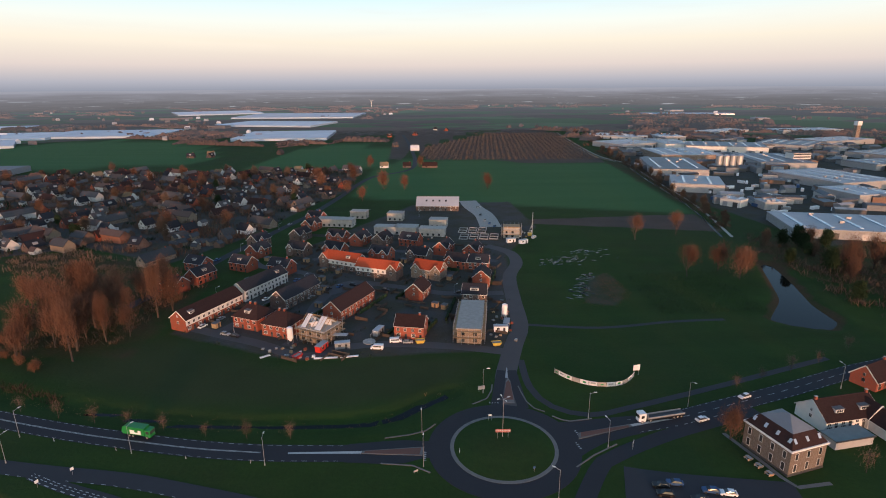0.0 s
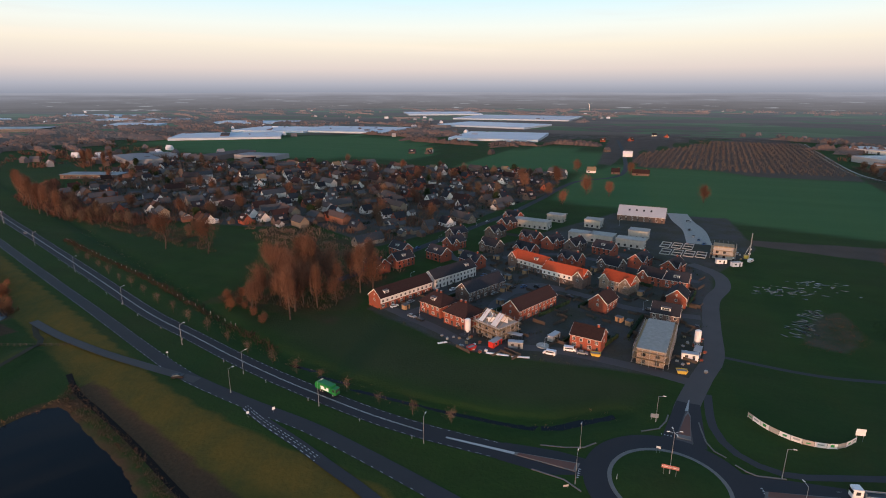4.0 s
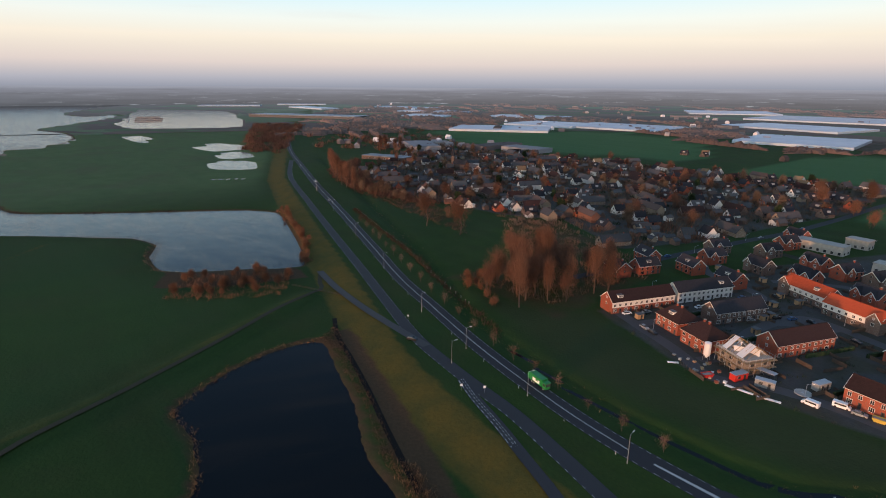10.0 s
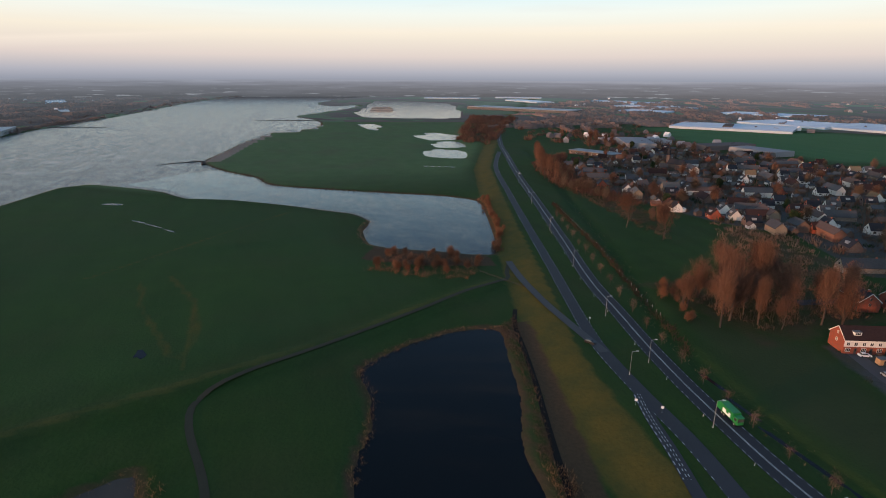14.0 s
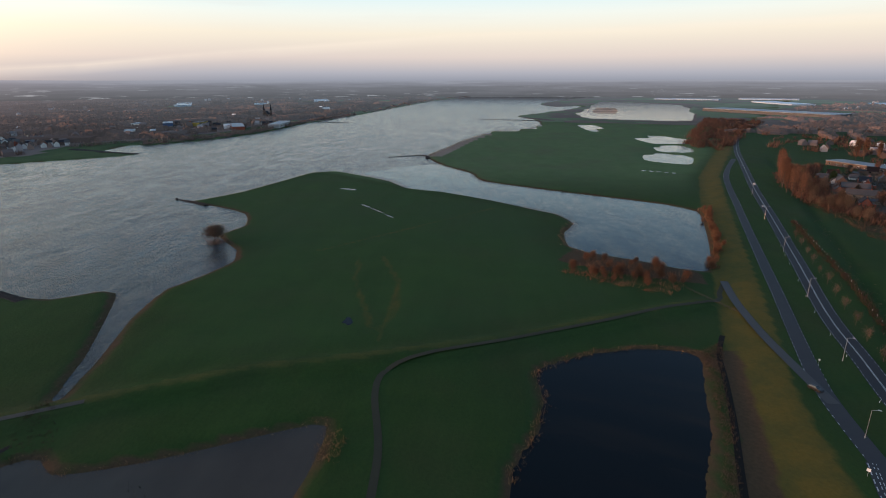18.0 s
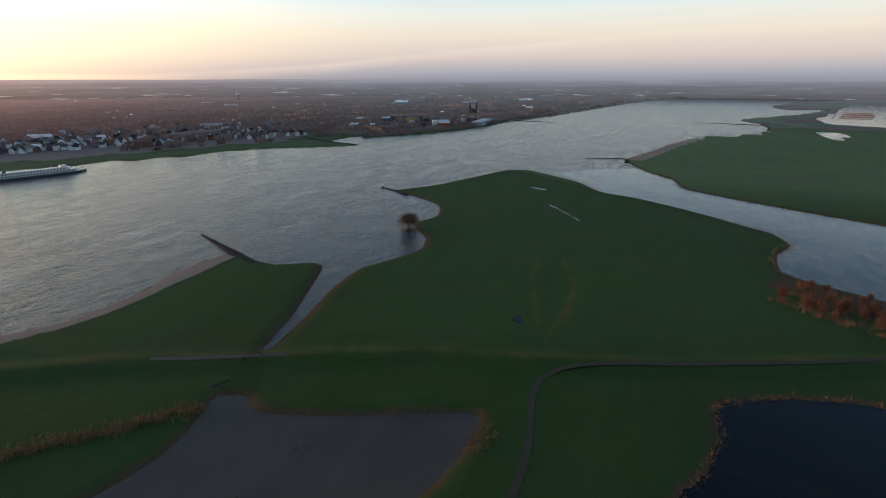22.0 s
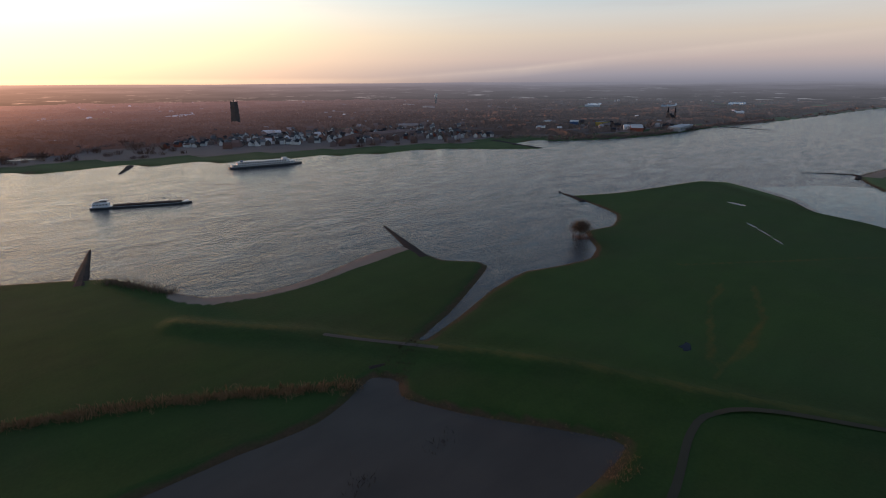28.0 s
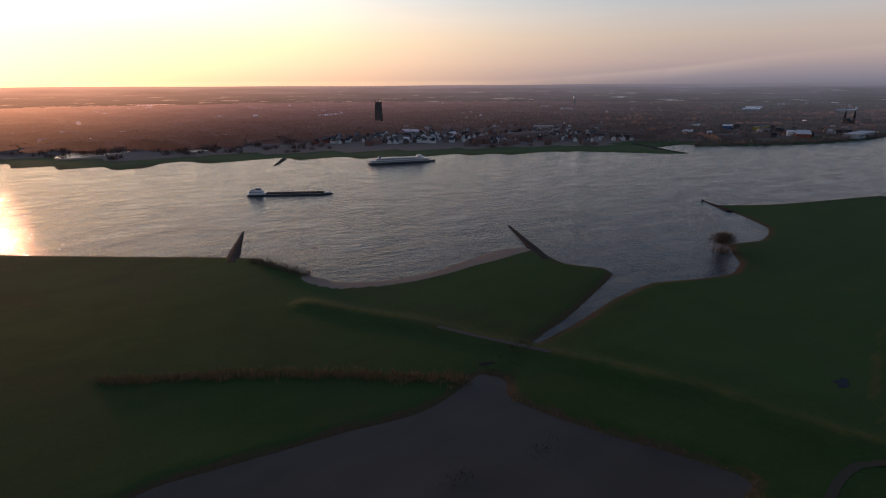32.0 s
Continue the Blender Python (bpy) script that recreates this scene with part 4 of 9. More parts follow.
def gable_walls(L, W, eave, ridge):
    bm = bmesh.new()
    x, y = L / 2, W / 2
    prof = [(-y, 0), (y, 0), (y, eave), (0, ridge), (-y, eave)]
    a = [bm.verts.new((-x, py, pz)) for py, pz in prof]
    b = [bm.verts.new((x, py, pz)) for py, pz in prof]
    bm.faces.new(a[::-1])
    bm.faces.new(b)
    for i in range(5):
        j = (i + 1) % 5
        bm.faces.new((a[i], a[j], b[j], b[i]))
    bmesh.ops.recalc_face_normals(bm, faces=bm.faces)
    return bm


def slab(bm, quad, t):
    """A sheet of thickness t on a quad of points."""
    q = [Vector(c) for c in quad]
    n = (q[1] - q[0]).cross(q[-1] - q[0]).normalized()
    if n.z < 0:
        n = -n
    lo = [bm.verts.new(c) for c in q]
    hi = [bm.verts.new(c + n * t) for c in q]
    m = len(q)
    bm.faces.new(lo)
    bm.faces.new(hi)
    for i in range(m):
        bm.faces.new((lo[i], lo[(i + 1) % m], hi[(i + 1) % m], hi[i]))
    return bm


def roof_side(L, W, eave, ridge, side, over=0.35, hip=0.0, t=0.16):
    k = (ridge - eave) / (W / 2)
    y = side * (W / 2 + over)
    x = L / 2 + (over if hip else 0.22)
    ze = eave - over * k + 0.03
    zr = ridge + 0.03
    bm = bmesh.new()
    slab(bm, [(-x, y, ze), (x, y, ze), (x - hip, 0, zr), (-x + hip, 0, zr)], t)
    bmesh.ops.recalc_face_normals(bm, faces=bm.faces)
    return bm


def hip_end(L, W, eave, ridge, end, hip, over=0.35, t=0.16):
    k = (ridge - eave) / (W / 2)
    x = end * (L / 2 + over)
    bm = bmesh.new()
    slab(bm, [(x, -W / 2 - over, eave - over * k + 0.03), (x, W / 2 + over, eave - over * k + 0.03), (x - end * hip, 0, ridge + 0.03)], t)
    bmesh.ops.recalc_face_normals(bm, faces=bm.faces)
    return bm


def house(x, y, rz, L, W, eave, ridge, wall="brick_red", roof="roof_brown", upper=None, hip=0.0, bays=3, dormers=(), chimneys=2, gable_trim=True,
          cross=None, label="", group="", name="house", split=True, win=(1.3, 1.35), frame_mat="frame", z=None, doors=True, fine=True):
    """A house with its ridge along local x. Parts: walls, two roof sides, trims, windows, doors, chimneys."""
    t = thing(name, x, y, rz, label, "house", group, z=z)
    if hip:
        bm = boxes((-L / 2, L / 2, -W / 2, W / 2, 0, eave))
        part("wall", bm, M[wall], t)
        for s in (1, -1):
            part("roof", roof_side(L, W, eave, ridge, s, 0.5, hip), M[roof], t)
            part("roof_end", hip_end(L, W, eave, ridge, s, hip, 0.5), M[roof], t)
        part("eaves", boxes((-L / 2 - 0.5, L / 2 + 0.5, -W / 2 - 0.5, W / 2 + 0.5, eave - 0.42, eave - 0.2)), M["frame"], t, "white boarded eaves")
    else:
        part("wall", gable_walls(L, W, eave, ridge), M[wall], t)
        for s in (1, -1):
            part("roof", roof_side(L, W, eave, ridge, s), M[roof], t)
            k = (ridge - eave) / (W / 2)
            yy = s * (W / 2 + 0.32)
            zz = eave - 0.32 * k
            part("gutter", boxes((-L / 2 - 0.2, L / 2 + 0.2, min(yy, yy + s * 0.14), max(yy, yy + s * 0.14), zz - 0.05, zz + 0.1)), M["frame"], t, "white gutter")
        if gable_trim:
            for e in (1, -1):
                for s in (1, -1):
                    bm = bmesh.new()
                    k = (ridge - eave) / (W / 2)
                    xa = e * (L / 2 + 0.23)
                    slab(bm, [(xa, s * (W / 2 + 0.35), eave - 0.35 * k - 0.14), (xa, 0, ridge - 0.14), (xa + e * 0.06, 0, ridge - 0.14), (xa + e * 0.06, s * (W / 2 + 0.35), eave - 0.35 * k - 0.14)], 0.3)
                    bmesh.ops.recalc_face_normals(bm, faces=bm.faces)
                    part("bargeboard", bm, M["frame"], t, "white bargeboard")
    part("ridge_tiles", boxes((-L / 2 + hip, L / 2 - hip, -0.14, 0.14, ridge + 0.1, ridge + 0.28)), M[roof], t)
    if upper:
        for s in (1, -1):
            yy = s * W / 2
            part("upper_facing", boxes((-L / 2 + 0.02, L / 2 - 0.02, min(yy, yy + s * 0.05), max(yy, yy + s * 0.05), eave * 0.5, eave - 0.25)), M[upper], t, "white rendered upper floor")
    w, h = win
    put = window if fine else window_one
    out = 0.05 if upper else 0.0
    for s in (-1,):
        r = 0 if s > 0 else 180
        for i in range(bays):
            cx = -L / 2 + L * (i + 0.5) / bays
            put(t, cx - 0.24 * L / bays, s * (W / 2 + out), eave * 0.58, r, w, h, frame_mat)
            put(t, cx + 0.24 * L / bays, s * (W / 2 + out), eave * 0.58, r, w, h, frame_mat)
            put(t, cx - 0.2 * L / bays, s * W / 2, eave * 0.14, r, w * 1.4, h * 1.1, frame_mat, 2)
            if doors and s < 0:
                door(t, cx + 0.28 * L / bays, s * W / 2, 0, r)
    for e in (1, -1):
        put(t, e * L / 2, 0.0, eave * 0.58, -90 * e, 1.1, 1.3, frame_mat)
        if not hip:
            put(t, e * L / 2, 0.0, eave + 0.6, -90 * e, 0.8, 1.0, frame_mat)
    k = (ridge - eave) / (W / 2)
    for cx, s, dw in dormers:
        yb = s * W * 0.36
        zb = ridge - abs(yb) * k
        dm = part("dormer", boxes((cx - dw / 2, cx + dw / 2, min(s * W * 0.08, yb), max(s * W * 0.08, yb), zb, zb + 1.45)), M["white_wall"], t, "white boarded dormer")
        yo = yb + s * 0.15
        part("dormer_roof", boxes((cx - dw / 2 - 0.15, cx + dw / 2 + 0.15, min(s * W * 0.06, yo), max(s * W * 0.06, yo), zb + 1.45, zb + 1.6)), M["flat_roof"], dm)
        window(dm, cx, yb, zb + 0.3, 0 if s > 0 else 180, dw * 0.8, 1.0, frame_mat, 2).matrix_basis = pose(cx, yb, zb + 0.3, 0, 0, 0 if s > 0 else 180)
    for i in range(chimneys):
        cx = (-L / 2 + hip + 0.7) + (L - 2 * hip - 1.4) * (i / max(chimneys - 1, 1)) if chimneys > 1 else L * 0.3
        ch = part("chimney", boxes((cx - 0.4, cx + 0.4, -0.3, 0.3, ridge - 0.6, ridge + 1.1)), M["brick_red"], t, "brick chimney stack")
        part("chimney_cap", boxes((cx - 0.47, cx + 0.47, -0.37, 0.37, ridge + 1.1, ridge + 1.22)), M["concrete"], ch)
    if cross:
        # a front gable that crosses the main roof: place along x, width, sides
        for cx, cw, s in cross:
            cr = min(ridge - 0.15, eave + cw * 0.5 * 1.1)
            run = W / 2 + 0.9
            b = gable_walls(run, cw, eave, cr)
            bmesh.ops.transform(b, matrix=pose(cx, s * run / 2, 0, 0, 0, 90), verts=b.verts)
            g = part("gable_wing", b, M[wall], t)
            for q in (1, -1):
                rb = roof_side(run + 0.1, cw, eave, cr, q, 0.3)
                bmesh.ops.transform(rb, matrix=pose(cx, s * run / 2, 0, 0, 0, 90), verts=rb.verts)
                part("gable_roof", rb, M[roof], g)
                tb = bmesh.new()
                ya = s * (run + 0.25)
                kk = (cr - eave) / (cw / 2)
                slab(tb, [(cx + q * (cw / 2 + 0.3), ya, eave - 0.3 * kk - 0.12), (cx, ya, cr - 0.12), (cx, ya + s * 0.06, cr - 0.12), (cx + q * (cw / 2 + 0.3), ya + s * 0.06, eave - 0.3 * kk - 0.12)], 0.28)
                bmesh.ops.recalc_face_normals(tb, faces=tb.faces)
                part("gable_trim", tb, M["frame"], g, "white bargeboard")
            window(g, cx, s * run, eave * 0.58, 0 if s > 0 else 180, 1.4, 1.4, frame_mat)
            window(g, cx, s * run, eave + 0.3, 0 if s > 0 else 180, 0.8, 1.0, frame_mat)
    return t


# ---- trees ----
def tree_meshes(key, height, spread, trunk_r, seed, twigs, twig_len, twig_w, mat, upright=0.5, first=0.22, levels=3, limbs=9):
    """Trunk with limbs, and a crown of fine twigs: two meshes."""
    rng = random.Random(seed)
    tb = bmesh.new()
    tips = []

    def grow(p, d, length, r, level):
        q = p + d * length
        mid = p + d * (length * 0.5) + Vector((rng.uniform(-1, 1), rng.uniform(-1, 1), 0)) * length * 0.05
        n = 6 if level == 0 else (4 if level == 1 else 3)
        tube(tb, p, mid, r, r * 0.75, n)
        tube(tb, mid, q, r * 0.75, r * 0.45, n)
        tips.append((mid, d, level))
        tips.append((q, d, level))
        if level >= levels:
            return
        for _ in range(limbs if level == 0 else 4):
            f = rng.uniform(first if level == 0 else 0.35, 1.0)
            a = rng.uniform(0, 2 * math.pi)
            up = rng.uniform(0.25, 0.9) if level == 0 else rng.uniform(-0.1, 0.8)
            out = Vector((math.cos(a), math.sin(a), 0))
            nd = (out * (1 - upright) + Vector((0, 0, up + upright * 1.6)) + d * 0.4).normalized()
            ln = (spread * rng.uniform(0.55, 1.0) if level == 0 else length * rng.uniform(0.45, 0.7)) * (1.15 - 0.55 * f if level == 0 else 1)
            base = p + d * (length * f)
            grow(base, nd, ln, r * (0.4 if level == 0 else 0.5), level + 1)
    grow(Vector((0, 0, -0.3)), Vector((0, 0, 1)), height * 0.82, trunk_r, 0)
    tips = [t for t in tips if t[2] >= 2 or (t[2] == 1)]
    verts, faces = [], []
    for _ in range(twigs):
        p, d, _l = rng.choice(tips)
        base = p + Vector((rng.gauss(0, 1), rng.gauss(0, 1), rng.gauss(0, 1))) * twig_len * 0.8
        nd = (d + Vector((rng.uniform(-1, 1), rng.uniform(-1, 1), rng.uniform(-0.4, 1.1))) * 0.9).normalized()
        ln = twig_len * rng.uniform(0.5, 1.3)
        side = nd.cross(Vector((rng.uniform(-1, 1), rng.uniform(-1, 1), rng.uniform(-1, 1)))).normalized() * twig_w * rng.uniform(0.6, 1.4)
        i = len(verts)
        tip = base + nd * ln
        fork = base + nd * ln * 0.45
        s2 = side.normalized() * ln * 0.35
        verts += [base - side, base + side, tip, fork - side * 0.8, fork + side * 0.8, fork + nd * ln * 0.35 + s2]
        faces += [(i, i + 1, i + 2), (i + 3, i + 4, i + 5)]
    tm = bpy.data.meshes.new("trunk")
    tb.to_mesh(tm)
    tb.free()
    tm.materials.append(M["trunk"])
    cm = bpy.data.meshes.new("crown")
    cm.from_pydata([tuple(v) for v in verts], [], faces)
    cm.materials.append(M[mat])
    return tm, cm


TREES = {
    "big": tree_meshes("big", 17, 7.5, 0.42, 1, 3600, 1.8, 0.044, "twig_rust", 0.42, 0.06, 3, 12),
    "wide": tree_meshes("wide", 12, 7.5, 0.25, 2, 2400, 1.6, 0.038, "twig_rust", 0.3, 0.06, 3, 14),
    "poplar": tree_meshes("poplar", 24, 6.5, 0.40, 3, 4200, 1.6, 0.046, "twig_rust", 0.9, 0.1, 3, 16),
    "garden": tree_meshes("garden", 8, 3.6, 0.20, 4, 2000, 1.3, 0.055, "twig_grey", 0.4, 0.12),
    "garden_rust": tree_meshes("garden_rust", 9, 4.2, 0.2, 5, 2000, 1.3, 0.045, "twig_rust", 0.35, 0.05, 3, 14),
    "young": tree_meshes("young", 5.2, 1.8, 0.08, 6, 300, 0.9, 0.026, "twig_grey", 0.45, 0.4, 2, 9),
    "pollard": tree_meshes("pollard", 14, 5.5, 0.5, 7, 1500, 1.8, 0.05, "twig_rust", 0.75, 0.25),
    "conifer": tree_meshes("conifer", 11, 3.2, 0.25, 8, 4200, 1.1, 0.14, "twig_green", 0.1, 0.12, 3, 22),
    "bush": tree_meshes("bush", 3.4, 2.6, 0.09, 9, 1100, 0.9, 0.045, "scrub", 0.5, 0.05, 2, 12),
    "lone": tree_meshes("lone", 6.0, 6.0, 0.25, 10, 4200, 1.4, 0.05, "twig_grey", 0.05, 0.02, 3, 20),
}


def tree(kind, x, y, scale=1.0, rz=0.0, label="", group="", z=None, name="tree", category="tree"):
    t = thing(name, x, y, rz, label, category, group, z=z)
    t.scale = (scale, scale, scale)
    tm, cm = TREES[kind]
    part_mesh("trunk", tm, t)
    part_mesh("crown", cm, t)
    return t


def tuft_stuff(name, spots, size, per, mat, label, category, seed, lean=0.5, width=0.05):
    """Many upright blades or twigs in clumps, one object."""
    rng = random.Random(seed)
    verts, faces = [], []
    hs = land_height([s[0] for s in spots], [s[1] for s in spots])
    for (x, y), h in zip(spots, hs):
        sc = size * rng.uniform(0.55, 1.3)
        for _ in range(per):
            bx, by = x + rng.gauss(0, 0.5) * sc, y + rng.gauss(0, 0.5) * sc
            b = Vector((bx, by, h - 0.1))
            t = b + Vector((rng.gauss(0, lean) * sc, rng.gauss(0, lean) * sc, sc * rng.uniform(0.6, 1.2)))
            a = rng.uniform(0, math.pi)
            s = Vector((math.cos(a), math.sin(a), 0)) * width * sc
            m = b.lerp(t, 0.5)
            i = len(verts)
            verts += [tuple(b - s * 0.5), tuple(b + s * 0.5), tuple(m + s), tuple(t), tuple(m - s)]
            faces.append((i, i + 1, i + 2, i + 3, i + 4))
    me = bpy.data.meshes.new(name)
    me.from_pydata(verts, [], faces)
    me.materials.append(M[mat])
    return tagged(new(name, me), label, category, kind="stuff")


def inside(x, y, pts):
    c = False
    n = len(pts)
    for i in range(n):
        (ax, ay), (bx, by) = pts[i], pts[(i + 1) % n]
        if (ay > y) != (by > y) and x < (bx - ax) * (y - ay) / (by - ay) + ax:
            c = not c
    return c


def fill(pts, n, rng):
    """n random spots inside an outline."""
    xs, ys = [p[0] for p in pts], [p[1] for p in pts]
    out = []
    while len(out) < n:
        x, y = rng.uniform(min(xs), max(xs)), rng.uniform(min(ys), max(ys))
        if inside(x, y, pts):
            out.append((x, y))
    return out


def along(pts, step, jitter, rng):
    out = []
    for p in smooth_line(pts, step):
        out.append((float(p[0]) + rng.gauss(0, jitter), float(p[1]) + rng.gauss(0, jitter)))
    return out

# ---- the new estate ----
G1 = "terraced houses of the new estate"
house(-108, 234, 67, 34, 9, 5.6, 9.2, "brick_red", "roof_brown", "white_wall", bays=6, dormers=((-12, -1, 2.6),), chimneys=0,
      label="long brick terrace with white upper floor and brown roof", group=G1, name="terraced_house")
house(-95, 268, 66, 32, 9, 5.6, 9.2, "white_wall", "roof_dark", bays=6, dormers=((10, -1, 2.2),), chimneys=0,
      label="long white terrace with a dark tiled roof", group=G1, name="terraced_house")
house(-73, 254, 65, 27, 9, 5.4, 9.2, "brick_brown", "roof_dark", bays=5, chimneys=0,
      label="brown brick terrace with a dark tiled roof", group=G1, name="terraced_house")
house(-44.5, 241, 66, 29, 9.5, 5.5, 9.4, "brick_red", "roof_brown", bays=5, chimneys=0,
      label="red brick terrace with a brown tiled roof", group=G1, name="terraced_house")
G2 = "paired houses with hipped roofs"
house(-84, 225, -22, 13, 12, 5.6, 9.6, "brick_red", "roof_brown", hip=4.5, bays=2, dormers=((0, -1, 2.6),), chimneys=2,
      label="red brick paired house with a brown hipped roof", group=G2, name="paired_house")
house(-69, 217, -22, 13, 12, 5.6, 9.6, "brick_red", "roof_brown", hip=4.5, bays=2, chimneys=2,
      label="red brick paired house with a brown hipped roof", group=G2, name="paired_house")
house(-58, 305, -27, 25, 9, 5.8, 9.6, "brick_brown", "roof_red", "white_wall", bays=4, dormers=((5, -1, 2.4),), chimneys=0, cross=((-11, 6, -1),),
      label="brown brick terrace with white upper floor and orange-red roof", group="orange-roofed terraces", name="terraced_house")
house(-36, 290, -22, 25, 9, 5.8, 9.4, "brick_brown", "roof_red", "white_wall", bays=4, chimneys=0, cross=((10, 6, -1),),
      label="brown brick terrace with white upper floor and orange-red roof", group="orange-roofed terraces", name="terraced_house")
house(-8, 288, -25, 17, 9, 5.4, 9.4, "brick_yellow", "roof_red", bays=3, chimneys=0, cross=((-6, 5.5, -1), (6, 5.5, -1)),
      label="buff paired house with orange-red gabled roof", group="orange-roofed terraces", name="paired_house")
house(-13, 258, 72, 12.5, 9, 4.8, 8.8, "brick_red", "roof_brown", bays=2, chimneys=1, label="red brick detached house with brown roof", name="detached_house")
house(-14, 213.5, -10, 12.5, 9, 5.6, 9.0, "brick_red", "roof_brown", bays=2, chimneys=1, win=(1.2, 1.5), label="red brick front house with brown tiled roof", name="detached_house")
house(20, 277, 82, 12, 9, 5.2, 9.0, "brick_red", "roof_dark", bays=2, chimneys=1, label="red brick house with a dark roof", name="detached_house")
house(15, 253, -8, 12, 9, 4.6, 8.4, "brick_brown", "roof_dark", bays=2, dormers=((0, -1, 4.0),), chimneys=0, label="brown brick house with a wide white dormer", name="detached_house")
house(20, 303, -10, 12, 9, 4.6, 8.4, "brick_red", "roof_dark", bays=2, dormers=((0, -1, 3.0),), chimneys=0, label="red brick house with dark roof and dormer", name="detached_house")
DARK = [(-99, 368, 66, 1), (-91, 332, -24, 1), (-68, 331, -24, 2), (-72, 362, -24, 2), (-56, 356, 66, 1), (-38, 321, -24, 2), (-41, 354, 66, 1), (-22, 352, -24, 0),
        (0, 334, 66, 1), (18, 328, 66, 1), (-98, 396, 66, 1), (-116, 303, -24, 0), (-92, 297, -24, 0), (-123, 353, 66, 1), (-100, 421, -24, 1), (-140, 268, -24, 0), (-132, 283, 66, 0),
        (-142, 303, -24, 0), (-116, 330, 66, 1), (8, 305, -24, 1), (-15, 318, -24, 1)]
for hx, hy, hr, nc in DARK:
    house(hx, hy, hr, 13.5, 8.6, 5.0, 8.6, "brick_brown" if hx % 2 else "brick_red", "roof_dark", bays=2, chimneys=1, win=(1.2, 1.3), fine=False,
          cross=(((-3.6, 5, -1), (3.6, 5, -1)) if nc == 2 else ((-3.4, 5, -1),)) if nc else None, dormers=((0, -1, 2.4),) if not nc else (),
          label="dark-roofed brick house with white bargeboards", group="dark-roofed houses of the new estate", name="detached_house")


def garden_shed(x, y, rz):
    t = thing("garden_shed", x, y, rz, "small timber garden shed with a flat dark roof", "shed", "garden sheds")
    part("wall", boxes((-1.5, 1.5, -1.2, 1.2, 0, 2.2)), M["timber"], t)
    part("roof", boxes((-1.7, 1.7, -1.4, 1.4, 2.2, 2.35)), M["flat_roof"], t)
    door(t, 0.3, -1.2, 0, 180, 0.9, 1.95)
    return t


shed = garden_shed(-100, 222, 67)
rs = random.Random(5)
for sx, sy in fill([(-105, 255), (-60, 225), (-35, 262), (15, 225), (28, 300), (-60, 345), (-110, 320)], 24, rs):
    copy_thing(shed, pose(sx, sy, 0, 0, 0, rs.choice((66, -24))))


def garden_hedge(x, y, rz, L):
    t = thing("garden_hedge", x, y, rz, "clipped dark green garden hedge", "hedge", "garden hedges")
    rng = random.Random(int(x * 7 + y))
    bm = bmesh.new()
    n = max(3, int(L / 1.2))
    for i in range(n):
        cx = -L / 2 + L * (i + 0.5) / n
        w = 0.45 + rng.uniform(-0.08, 0.1)
        box(bm, cx - L / n * 0.56, cx + L / n * 0.56, -w, w, 0, 1.5 + rng.uniform(-0.2, 0.25))
    part("foliage", bm, M["twig_green"], t)


for hx, hy, hr, hl in ((-21, 220, 70, 16), (-6, 220, 70, 14), (-14, 226, -18, 16), (3, 240, 80, 26), (-20, 262, 66, 18), (-60, 232, 66, 20), (-87, 240, 66, 18), (-34, 247, 66, 24), (27, 285, 80, 22), (0, 300, -24, 18)):
    garden_hedge(hx, hy, hr, hl)


def shell_building(name, x, y, rz, L, W, H, label, floors=2, deck="concrete", wall="brick_yellow", scaffold=True):
    """A block still being built: walls with openings, a bare deck, scaffold round it."""
    t = thing(name, x, y, rz, label, "building site")
    part("wall", boxes((-L / 2, L / 2, -W / 2, W / 2, 0, H)), M[wall], t)
    part("deck", boxes((-L / 2 - 0.3, L / 2 + 0.3, -W / 2 - 0.3, W / 2 + 0.3, H, H + 0.35)), M[deck], t, "bare grey concrete deck")
    rng = random.Random(int(x * 3 + y))
    for f in range(floors):
        for s in (1, -1):
            for i in range(int(L / 4)):
                window_one(t, -L / 2 + 2.2 + i * 4.0, s * W / 2, f * 2.9 + 0.6, 0 if s > 0 else 180, 1.5, 1.6)
            for i in range(2):
                window_one(t, s * L / 2, (i - 0.5) * W * 0.5, f * 2.9 + 0.6, -90 * s, 1.5, 1.6)
    if scaffold:
        for s in (1, -1):
            y0 = s * (W / 2 + 0.9)
            for i in range(int(L / 2.6) + 1):
                px = -L / 2 + i * 2.6
                part("scaffold_pole", tube(bmesh.new(), (px, y0 + s * 0.6, 0), (px, y0 + s * 0.6, H + 1.6), 0.06, 0.06, 5), M["steel"], t)
            for f in range(1, floors + 1):
                part("scaffold_deck", boxes((-L / 2 - 0.5, L / 2 + 0.5, min(y0 - 0.5, y0 + 0.5), max(y0 - 0.5, y0 + 0.5), f * 2.7, f * 2.7 + 0.08)), M["timber"], t)
                part("guard_rail", tube(bmesh.new(), (-L / 2 - 0.5, y0 + s * 0.6, f * 2.7 + 1.0), (L / 2 + 0.5, y0 + s * 0.6, f * 2.7 + 1.0), 0.05, 0.05, 5), M["steel"], t)
        for e in (1, -1):
            x0 = e * (L / 2 + 0.9)
            for i in range(int(W / 2.6) + 1):
                py = -W / 2 + i * 2.6
                part("scaffold_pole", tube(bmesh.new(), (x0 + e * 0.6, py, 0), (x0 + e * 0.6, py, H + 1.6), 0.06, 0.06, 5), M["steel"], t)
            for f in range(1, floors + 1):
                part("scaffold_deck", boxes((min(x0 - 0.5, x0 + 0.5), max(x0 - 0.5, x0 + 0.5), -W / 2 - 1.4, W / 2 + 1.4, f * 2.7, f * 2.7 + 0.08)), M["timber"], t)
    return t


